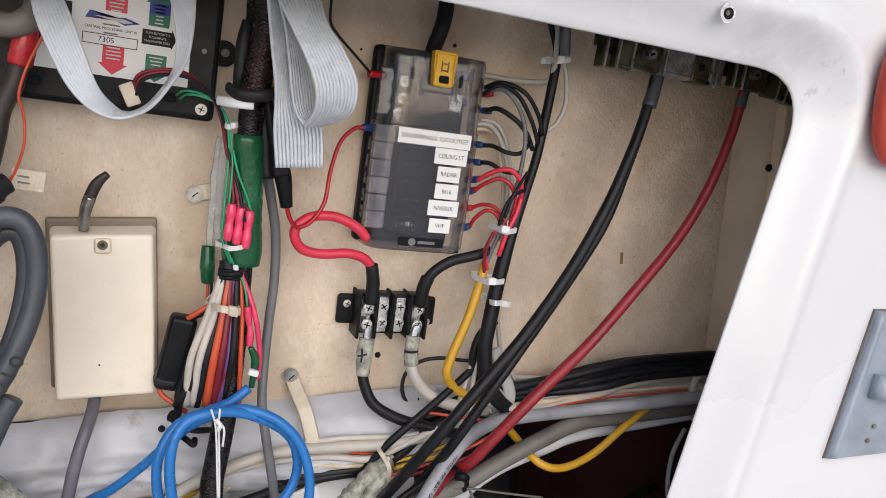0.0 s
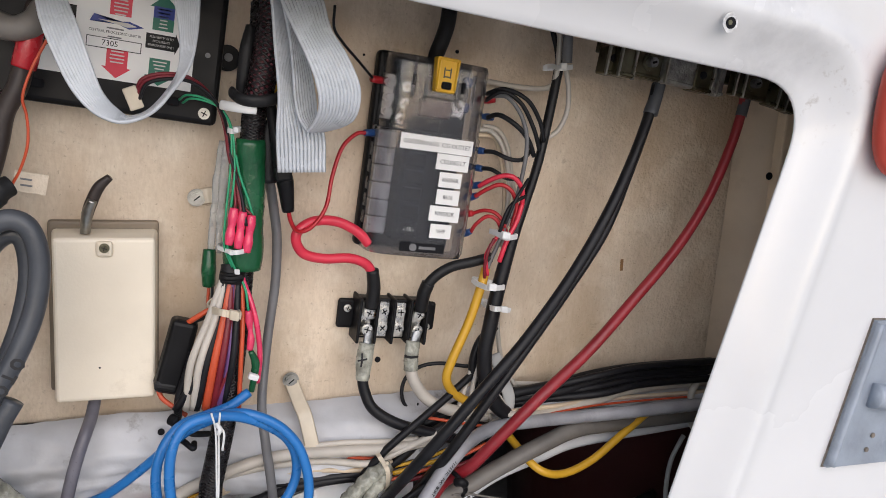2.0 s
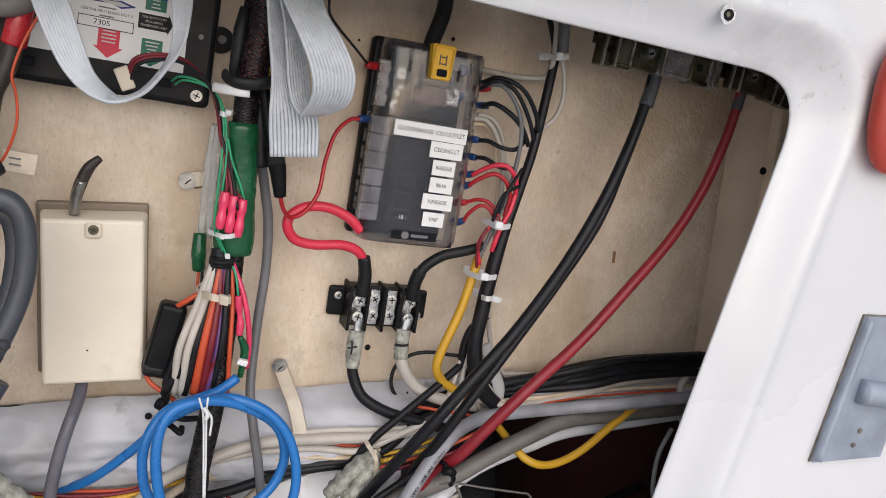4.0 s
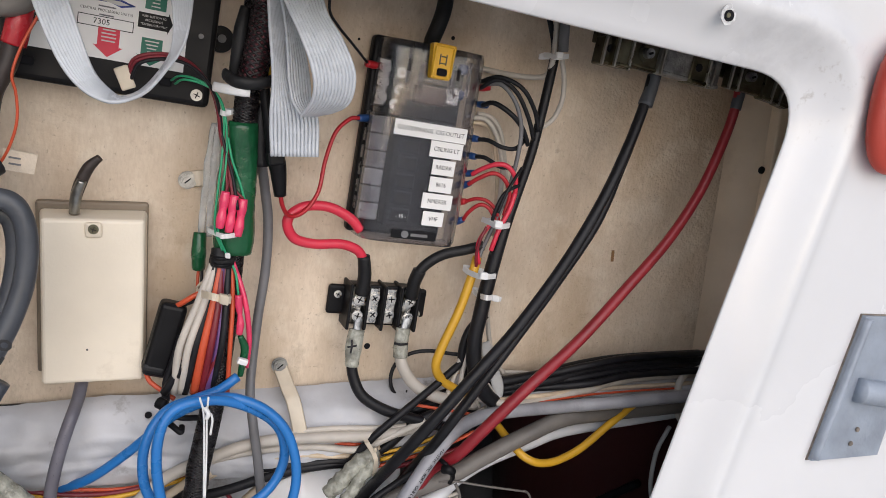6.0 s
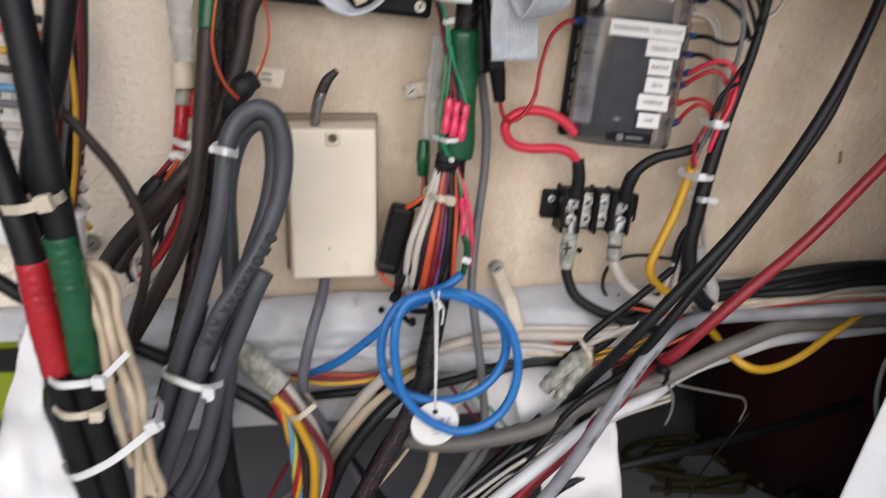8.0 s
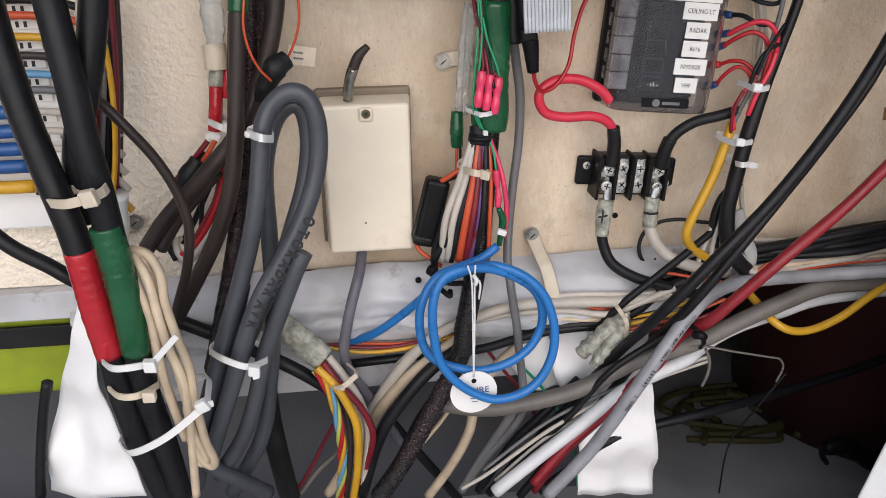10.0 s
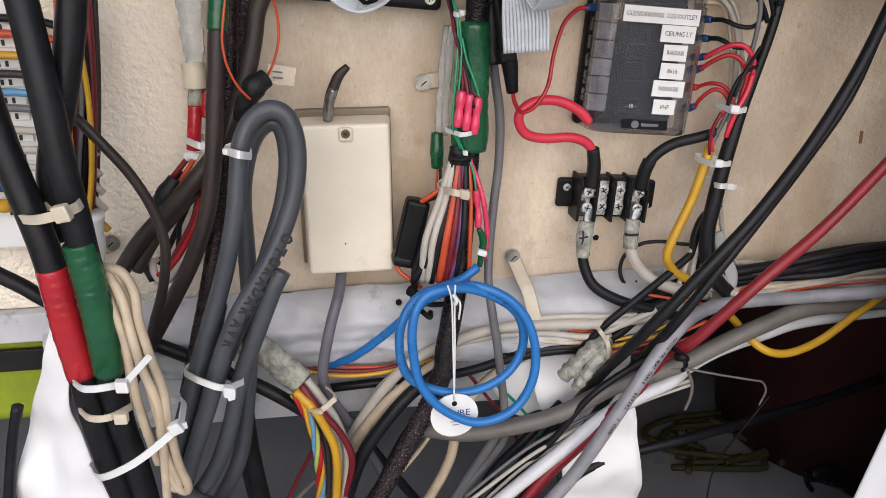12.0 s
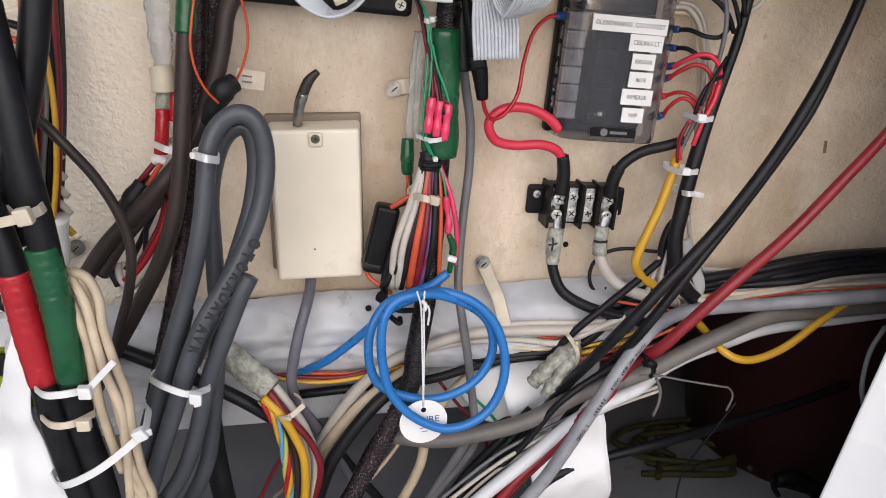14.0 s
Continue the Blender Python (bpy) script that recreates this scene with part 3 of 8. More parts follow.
# padded white strip under the bulkhead
prof = []
for k in range(29):
    a = math.pi * k / 28
    prof.append((PANEL_Y - 0.004 - 0.022 * math.sin(a) ** 0.7 - 0.012 * k / 28, PANEL_BOTTOM + 0.008 - 0.069 * k / 28))
v, f = [], []
cols = 220
for i in range(cols + 1):
    x = -0.515 + (0.35 + 0.515) * i / cols
    short = 1 - 0.62 * min(1.0, max(0.0, (x + 0.015) / 0.04))
    for y, z in prof:
        z = PANEL_BOTTOM + 0.008 + (z - PANEL_BOTTOM - 0.008) * short
        w = Vector((x, y, z))
        d = 0.008 * noise.noise(Vector((x * 8, z * 20, 0))) + 0.0040 * noise.noise(Vector((x * 30 + z * 60, z * 90, 3))) + 0.0022 * noise.noise(Vector((x * 90, z * 110, 7)))
        d += 0.004 * max(0.0, 1 - abs(z - 1.036 - 0.006 * math.sin(x * 9)) / 0.006)
        v.append((x, y + d, z + 0.004 * noise.noise(Vector((x * 10, 0, 5))) - 0.004))
c = len(prof)
for i in range(cols):
    for k in range(c - 1):
        f.append((i * c + k, i * c + k + 1, (i + 1) * c + k + 1, (i + 1) * c + k))
vin = tagged(link("trim_lower", v, f, VINYL), "wrinkled white vinyl padding along the bulkhead's foot", "padding", kind="structure")
slab("trim_underboard", -0.47, -0.03, PANEL_Y + 0.004, PANEL_Y + 0.014, 0.944, 1.012, VINYL, "grubby white moulding below the padding, its white lowered for shade", "moulding")
slab("ledge", -1.4, 0.02, 0.72, 1.10, 0.93, 0.945, INNER_SHADED, "pale grey moulded ledge under the bulkhead, shade put into its colour", "ledge")
slab("hull_step", -1.4, 0.02, 0.72, 0.735, 0.71, 0.93, INNER_SHADED, "pale grey moulded hull side under the ledge, coloured dark for shade", "hull")


# ---- junction box, cream ----
def junction_box():
    w, h, d = 0.066, 0.1185, 0.036
    x0, z0 = (-0.2395 - 0.305) / 2, (1.2125 + 1.095) / 2
    th = thing("junction_box", (x0, PANEL_Y, z0 - h / 2), "cream plastic junction box screwed to the bulkhead, slightly dirty", "junction box")
    base = rbox(w + 0.008, 0.008, h + 0.008, 0.002, 2, (x0 - 0.001, PANEL_Y - 0.004, z0 + 0.003))
    part("base", base, ABS_BASE, th, "taupe plastic base plate, darkened for the shading round the cover")
    bm = rbox(w + 0.004, d - 0.008, h + 0.004, 0.003, 3, (x0, PANEL_Y - 0.008 - (d - 0.008) / 2, z0))
    for vv in bm.verts:
        if vv.co.y < PANEL_Y - 0.02:
            vv.co.x = x0 + (vv.co.x - x0) * (w / (w + 0.004))
            vv.co.z = z0 + (vv.co.z - z0) * (h / (h + 0.004))
    lid = part("cover", bm, ABS_CREAM, th)
    part("screw_boss", rbox(0.011, 0.0035, 0.011, 0.0025, 3, (x0, PANEL_Y - d - 0.0005, z0 + h / 2 - 0.0075)), ABS_CREAM, lid)
    screw(lid, x0, PANEL_Y - d - 0.003, z0 + h / 2 - 0.0065, 0.0034, BRASS_DK)
    part("mark", disc(0.0007, 0.0006, (x0 - 0.004, PANEL_Y - d - 0.0002, z0 - h / 2 + 0.025), 8), INK, lid)


junction_box()


# ---- fuse block with smoked cover ----
def fuse_block():
    M = frame_m(-0.0438, PANEL_Y, 1.2757, 4.8)
    W, H = 0.084, 0.153
    th = thing("fuse_block", (M @ Vector((0, 0, -H / 2))), "black fuse block under a smoked clear cover with white printed labels", "fuse block")
    part("base", rbox(0.080, 0.012, H + 0.002, 0.004, 3, (0.001, -0.006, 0.001)), BLACK_PL, th, m=M)
    part("bus_rail", rbox(0.030, 0.014, 0.108, 0.002, 2, (0.0, -0.017, -0.012)), BLACK_PL, th, m=M)
    part("fuse_tray", rbox(0.048, 0.027, 0.086, 0.002, 2, (0.005, -0.0250, -0.0215)), DARK, th, m=M)
    for k in range(6):
        z = 0.0127 - 0.0135 * k
        fu = part("blade_fuse", rbox(0.0148, 0.004, 0.0100, 0.001, 2, (-0.0065, -0.0379, z)), BLACK_PL, th, m=M)
        rim = rbox(0.0160, 0.0022, 0.0112, 0.0008, 1, (-0.0065, -0.0384, z))
        part("fuse_rim", rim, GREY, fu, m=M)
        part("tab", rbox(0.004, 0.008, 0.010, 0.0006, 1, (-0.034, -0.013, z + 0.003)), STEEL, th, m=M)
        part("terminal_flap", rbox(0.0155, 0.0100, 0.0131, 0.0014, 2, (-0.0285, -0.0235, z - 0.001)), FLAP, th, "frosted flap over a terminal, paler for the cover's highlight streak", m=M)
        screw(th, 0.034, -0.018, z + 0.003, 0.0034, m=M, turn=70 * k)
    # bus with three screws at the upper end
    part("negative_bus", rbox(0.008, 0.004, 0.036, 0.001, 1, (-0.0295, -0.016, 0.0435)), STEEL_DULL, th, "tinned bus bar", m=M)
    for k in range(3):
        part("dome_screw", disc(0.0040, 0.005, (-0.0295, -0.0205, 0.0545 - 0.0111 * k), 18, 0.0016), STEEL_DULL, th, m=M)
    part("power_plate", rbox(0.026, 0.006, 0.014, 0.001, 1, (0.007, -0.026, 0.0395)), RED_DARK_PL, th, m=M)
    part("stud_plate", rbox(0.011, 0.004, 0.014, 0.001, 1, (0.0256, -0.026, 0.0420)), STEEL, th, m=M)
    screw(th, 0.0256, -0.0295, 0.0429, 0.0042, m=M, turn=10)
    for z in (0.044, 0.064):
        part("blue_terminal", rbox(0.008, 0.006, 0.008, 0.002, 2, (0.034, -0.020, z)), BLUE_LUG, th, m=M)
    for k, (x, z) in enumerate(((-0.015, 0.053), (-0.015, 0.040), (-0.017, 0.028))):
        screw(th, x, -0.016, z, 0.0042, m=M, turn=50 * k)
    # smoked cover: an open shell with rounded long edges
    prof = []
    for k in range(21):
        a = math.pi * k / 20
        c, s = math.cos(a), math.sin(a)
        x = -W / 2 * (abs(c) ** 0.35) * (1 if c > 0 else -1)
        prof.append((x, -0.012 - 0.030 * abs(s) ** 0.45))
    zs = [(-H / 2, 0.965), (-H / 2 + 0.004, 1.0), (-H / 2 + 0.006, 1.0), (-H / 2 + 0.019, 1.0), (-H / 2 + 0.020, 1.0), (-H / 2 + 0.0205, 1.012), (-H / 2 + 0.0215, 1.012), (H / 2 - 0.057, 1.012), (H / 2 - 0.0565, 1.012), (H / 2 - 0.056, 0.985), (H / 2 - 0.0555, 0.985), (H / 2 - 0.006, 0.985), (H / 2 - 0.004, 0.985), (H / 2, 0.955)]
    v, f = [], []
    for t, inner in ((0, 1.0), (1, 0.955)):
        for z, sc in zs:
            for x, y in prof:
                v.append(M @ Vector((0.0058 + x * sc * inner, -0.010 + (y + 0.010) * sc * inner, z * (1 if not t else 0.99))))
    c, n = len(prof), len(zs)
    o = c * n
    for i in range(n - 1):
        for k in range(c - 1):
            q = (i * c + k, i * c + k + 1, (i + 1) * c + k + 1, (i + 1) * c + k)
            f += [q, tuple(x + o for x in q[::-1])]
    for i in range(n - 1):
        for k in (0, c - 1):
            f.append((i * c + k, (i + 1) * c + k, (i + 1) * c + k + o, i * c + k + o))
    f.append(tuple(range(c)))
    f.append(tuple(range((n - 1) * c, n * c)))
    f.append(tuple(range(o, o + c)))
    f.append(tuple(range(o + (n - 1) * c, o + n * c)))
    cov = link("cover", v, f, SMOKE, th, "smoked clear polycarbonate cover")
    for poly in cov.data.polygons:
        poly.use_smooth = len(poly.vertices) == 4
    cov.visible_shadow = False
    # clips and slots moulded into the cover
    for x, z in ((-0.0177, 0.0590), (0.0223, 0.0580)):
        part("slot", rbox(0.003, 0.003, 0.009, 0.0008, 1, (x, -0.0415, z)), DARK, cov, m=M)
    for x, z, h in ((-0.0185, 0.060, 0.030), (-0.0075, 0.052, 0.018), (0.0185, 0.052, 0.018), (0.0305, 0.056, 0.026)):
        part("rib", rbox(0.0016, 0.006, h, 0.0006, 1, (x, -0.0425, z)), SMOKE, cov, m=M)
    part("brace", rbox(0.026, 0.005, 0.0014, 0.0005, 1, (0.0055, -0.0422, 0.0475)), SMOKE, cov, m=M)
    tongue = [(-0.0078, -0.0130), (0.0078, -0.0130), (0.0094, 0.0130), (-0.0094, 0.0130)]
    lat = plate("latch", rounded(tongue, 0.0022, 4), -0.0480, -0.0400, YEL_PL, cov, "yellow plastic latch", m=M @ Matrix.Translation((0.0053, 0, 0.0652)))
    part("latch_rim", join(rbox(0.0140, 0.002, 0.0018, 0.0006, 1, (0, 0, 0.0115)), rbox(0.0016, 0.002, 0.022, 0.0006, 1, (-0.0073, 0, 0)), rbox(0.0016, 0.002, 0.022, 0.0006, 1, (0.0073, 0, 0)), rbox(0.0130, 0.002, 0.0018, 0.0006, 1, (0, 0, -0.0118))), YEL_PL, lat, m=M @ Matrix.Translation((0.0053, -0.0486, 0.0652)))
    part("latch_window", rbox(0.0080, 0.0016, 0.0056, 0.0014, 2, (0.0056, -0.0482, 0.0575)), DARK, lat, m=M)
    for x, z, w, h in ((0.0028, 0.0668, 0.0010, 0.0080), (0.0078, 0.0668, 0.0010, 0.0080), (0.0053, 0.0640, 0.0050, 0.0010), (0.0053, 0.0690, 0.0036, 0.0010)):
        part("latch_bar", rbox(w, 0.0012, h, 0.0003, 1, (x, -0.0481, z)), BRASS_DK, lat, m=M)
    part("brand_plate", rbox(0.038, 0.0016, 0.0072, 0.0008, 1, (0.0074, -0.0418, -0.0688)), DARK, cov, m=M)
    part("brand_mark", disc(0.0030, 0.0008, (-0.0005, -0.0427, -0.0688), 20), MIDGREY, cov, m=M)
    part("brand_bar", rbox(0.014, 0.0008, 0.0022, 0, 1, (0.0115, -0.0427, -0.0688)), MIDGREY, cov, m=M)
    # printed labels
    rows = [("GLENDINNING  CIG OUTLET", 0.0072, 0.0128, 0.0598, 0.0117, 0.0046), ("CEILING LT", 0.0221, 0.0003, 0.0272, 0.0124, 0.0046),
            ("RADAR", 0.0221, -0.0135, 0.0188, 0.0118, 0.0046), ("8616", 0.0221, -0.0270, 0.0192, 0.0118, 0.0046),
            ("NMEA2K", 0.0213, -0.0403, 0.0254, 0.0121, 0.0046), ("VHF", 0.0202, -0.0543, 0.0178, 0.0113, 0.0046)]
    for k, (body, x, z, w, h, s) in enumerate(rows):
        lab = part("label", rbox(w, 0.0006, h, 0.0001, 1, (x, -0.0431 - 0.0001 * k, z)), PAPER, cov, "white printed label", m=M)
        text(body, s * 1.05, M @ Matrix.Translation((x, -0.0437 - 0.0001 * k, z)), INK, lab, squeeze=0.88)
    tx = M @ Matrix.Translation((-0.0065, -0.0436, -0.0549))
    text("- 15 -", 0.0042, tx, PAPER, cov)
    return M


FUSE_M = fuse_block()


# ---- terminal block ----
def terminal_block():
    M = frame_m(-0.0555, PANEL_Y, 1.1405, 4.0)
    th = thing("terminal_block", M @ Vector((0, 0, -0.017)), "black four-way terminal block with plated screws", "terminal block")
    part("base", rbox(0.059, 0.014, 0.034, 0.0015, 2, (0, -0.007, 0)), BLACK_PL, th, m=M)
    for sx in (-1, 1):
        ear = part("mounting_ear", rbox(0.015, 0.006, 0.025, 0.0025, 2, (sx * 0.0355, -0.003, 0.001)), BLACK_PL, th, m=M)
        screw(ear, sx * 0.0355, -0.0068, 0.006 if sx < 0 else -0.008, 0.0032, m=M)
    for k in range(5):
        x = -0.0290 + 0.0145 * k
        part("barrier", rbox(0.0026, 0.024, 0.038, 0.001, 2, (x, -0.012, 0)), BLACK_PL, th, m=M)
    for k in range(4):
        x = -0.02175 + 0.0145 * k
        part("terminal_plate", rbox(0.0095, 0.002, 0.030, 0.0006, 1, (x, -0.0145, 0)), STEEL, th, "plated terminal strip", m=M)
        for z in (0.0069, -0.0069):
            screw(th, x, -0.0165 - (0.0060 if k in (0, 3) else 0), z, 0.0046, m=M, turn=17 + 31 * k + z * 900)
    return M


TERM_M = terminal_block()


# ---- heavy cables from the upper bus bars ----
cable("battery_cable", [(0.1453, 0.5380, 1.3464), (0.1384, 0.5340, 1.3234), (0.1240, 0.5280, 1.2880), (0.1008, 0.5200, 1.2434), (0.0689, 0.5120, 1.1944), (0.0292, 0.5050, 1.1445), (-0.0092, 0.5000, 1.1048), (-0.0393, 0.5040, 1.0663), (-0.0565, 0.5220, 1.0305), (-0.0668, 0.5560, 0.9868), (-0.1034, 0.5740, 0.9214), (-0.1457, 0.5780, 0.8667), (-0.1712, 0.5820, 0.8281)], [0.00425, 0.00446, 0.00467, 0.00467, 0.00446], BLACK, "black rubber battery cable running down from the bus bar")
cable("battery_cable", [(0.1543, 0.5520, 1.3399), (0.1466, 0.5480, 1.3139), (0.1304, 0.5420, 1.2728), (0.1082, 0.5340, 1.2248), (0.0727, 0.5240, 1.1788), (0.0351, 0.5160, 1.1327), (0.0057, 0.5120, 1.0953), (-0.0222, 0.5200, 1.0477), (-0.0376, 0.5560, 0.9925), (-0.0700, 0.5720, 0.9273), (-0.1094, 0.5740, 0.8752), (-0.1425, 0.5760, 0.8264)], 0.00414, BLACK, "black rubber battery cable running down from the bus bar")
cable("cable_boot", [(0.1484, 0.5380, 1.3544), (0.1449, 0.5360, 1.3397), (0.1392, 0.5340, 1.3221)], [0.00543, 0.00522, 0.00609], GREY, "grey heat-shrink boot on a black battery cable", "boot")
redc = cable("battery_cable", [(0.2329, 0.5340, 1.3466), (0.2294, 0.5320, 1.3251), (0.2206, 0.5300, 1.2960), (0.2017, 0.5260, 1.2546), (0.1736, 0.5220, 1.2135), (0.1353, 0.5180, 1.1723), (0.0944, 0.5160, 1.1288), (0.0468, 0.5080, 1.0932), (0.0151, 0.5140, 1.0568), (-0.0019, 0.5230, 1.0320), (-0.0163, 0.5400, 1.0119), (-0.0315, 0.5460, 0.9812), (-0.0593, 0.5400, 0.9605), (-0.0856, 0.5400, 0.9319), (-0.1120, 0.5400, 0.9057), (-0.1386, 0.5400, 0.8699)], [0.00406, 0.00428, 0.00470, 0.00492, 0.00481, 0.00481], RED_BAT, "red battery cable running down from the bus bar")
cable("boot", [(0.2353, 0.5340, 1.3468), (0.2323, 0.5330, 1.3362), (0.2299, 0.5320, 1.3256)], 0.00477, GREY, "grey heat-shrink boot", parent=redc)

# ---- loom along the foot of the bulkhead ----
boat = [(0.2505, 0.5400, 1.0608), (0.1665, 0.5380, 1.0605), (0.1159, 0.5520, 1.0536), (0.0636, 0.5520, 1.0532), (0.0282, 0.5460, 1.0533), (0.0033, 0.5380, 1.0470), (-0.0202, 0.5260, 1.0337), (-0.0406, 0.5180, 1.0111), (-0.0633, 0.5140, 0.9770), (-0.0826, 0.5160, 0.9413), (-0.0995, 0.5200, 0.9107), (-0.1303, 0.5240, 0.8692)]
bc = cable("boat_cable", boat, 0.00578, LILAC, "pale grey sheathed boat cable with printed lettering")
letters_along("PLASTIC PVC BOAT CABLE   E89282   2 COND", boat, 0.00359, INK, bc, 0.525, 0.765, 0.0061, bold=0.0001)
letters_along("-- ---   -- --- -   ---", boat, 0.00316, INK, bc, 0.785, 0.93, 0.0061, name="print_mark")
cable("sheathed_cable", [(0.2720, 0.5600, 1.0416), (0.1589, 0.5580, 1.0409), (0.1141, 0.5540, 1.0407), (0.0770, 0.5500, 1.0306), (0.0370, 0.5480, 1.0151), (0.0021, 0.5460, 1.0004), (-0.0511, 0.5480, 0.9839), (-0.0991, 0.5500, 0.9590), (-0.1436, 0.5500, 0.9495), (-0.1826, 0.5520, 0.9462), (-0.2295, 0.5700, 0.9459)], 0.00736, DUSTY, "dusty grey sheathed cable, dirty")
cable("white_cable", [(0.2878, 0.5780, 1.0274), (0.2171, 0.5740, 1.0252), (0.1281, 0.5700, 1.0213), (0.0897, 0.5680, 1.0124), (0.0485, 0.5660, 1.0010), (0.0196, 0.5620, 0.9889), (0.0001, 0.5540, 0.9797), (-0.0298, 0.5480, 0.9711), (-0.0639, 0.5420, 0.9574), (-0.1004, 0.5400, 0.9276), (-0.1344, 0.5400, 0.8992), (-0.1736, 0.5420, 0.8632)], 0.00602, PURE_W, "white sheathed cable in the loom")
wp = [(0.2771, 0.5740, 1.0685), (0.1876, 0.5700, 1.0686), (0.1391, 0.5660, 1.0613), (0.0954, 0.5620, 1.0571), (0.0584, 0.5600, 1.0549), (0.0384, 0.5600, 1.0509), (0.0216, 0.5640, 1.0370)]
wc = cable("white_cable", wp, 0.00456, WHITE_W, "white sheathed cable with small red print")
letters_along("- -- -   -- - -   --- -", wp, 0.00408, RED_DK, wc, 0.42, 0.62, 0.0046, name="print_mark")
cable("wire", [(0.2771, 0.5700, 1.0548), (0.1704, 0.5640, 1.0581), (0.1136, 0.5580, 1.0586), (0.0554, 0.5540, 1.0535), (0.0331, 0.5520, 1.0416)], 0.00101, ORANGE, "thin orange wire in the loom", "wire")
cable("wire", [(0.2760, 0.5700, 1.0592), (0.1497, 0.5660, 1.0617), (0.0934, 0.5600, 1.0622), (0.0451, 0.5560, 1.0626)], 0.00204, CREAM_W, "cream wire in the loom", "wire")
for k, (d1, d2, w) in enumerate(((0, 0, 20), (9, 12, 18), (18, 16, 16), (-8, -2, 14), (24, 26, 15))):
    cable("black_cable", [Vector((0.2742, 0.5760, 1.0869)) + Vector((0, -0.003 * k, -0.0005 * d1)), Vector((0.1866, 0.5740, 1.0874)) + Vector((0, -0.003 * k, -0.0005 * d1)), Vector((0.1403, 0.5740, 1.0835)) + Vector((0, -0.004 * k, -0.0005 * d1)), Vector((0.0980, 0.5720, 1.0772)) + Vector((0, -0.003 * (k % 2), -0.0005 * d2)), Vector((0.0560, 0.5700, 1.0730)) + Vector((0, 0.003 * (k % 2), -0.0004 * d2)), Vector((0.0160, 0.5700, 1.0660)) + Vector((0, 0.002 * k, -0.0005 * d2)), Vector((-0.0264, 0.5740, 1.0491)) + Vector((0, 0.002 * k, -0.0004 * d2))], 0.00324 * w / 14, BLACK, "black cable along the bulkhead's foot", group="black cables along the foot")
cable("white_wire", [(0.1153, 0.5820, 1.0719), (0.0842, 0.5840, 1.0746), (0.0586, 0.5860, 1.0768), (0.0391, 0.5900, 1.0812)], 0.00212, WHITE_W, "white wire against the bulkhead", "wire")
cable("wire", [(-0.0332, 0.5600, 1.0632), (0.0098, 0.5540, 1.0553), (0.0396, 0.5520, 1.0501), (0.0554, 0.5520, 1.0647), (0.0636, 0.5540, 1.0675)], 0.00135, ORANGE, "thin orange wire in the loom", "wire")
ylw = cable("yellow_cable", [(0.0351, 0.5940, 1.0639), (0.0536, 0.5900, 1.0399), (0.0612, 0.5660, 1.0264), (0.0738, 0.5440, 1.0122), (0.0969, 0.5420, 1.0056), (0.1271, 0.5440, 1.0138), (0.1604, 0.5500, 1.0325), (0.1930, 0.5560, 1.0509)], 0.00356, YELLOW, "yellow wire hanging in a loop below the loom", "wire")
cable("yellow_cable", [(0.0174, 0.5640, 1.1877), (0.0125, 0.5600, 1.1734), (0.0030, 0.5580, 1.1428), (-0.0101, 0.5560, 1.1122), (-0.0137, 0.5560, 1.0967), (-0.0067, 0.5580, 1.0841), (0.0088, 0.5620, 1.0729), (0.0320, 0.5700, 1.0612)], 0.00384, YELLOW, "yellow wire curving down from the fuse loom", "wire")

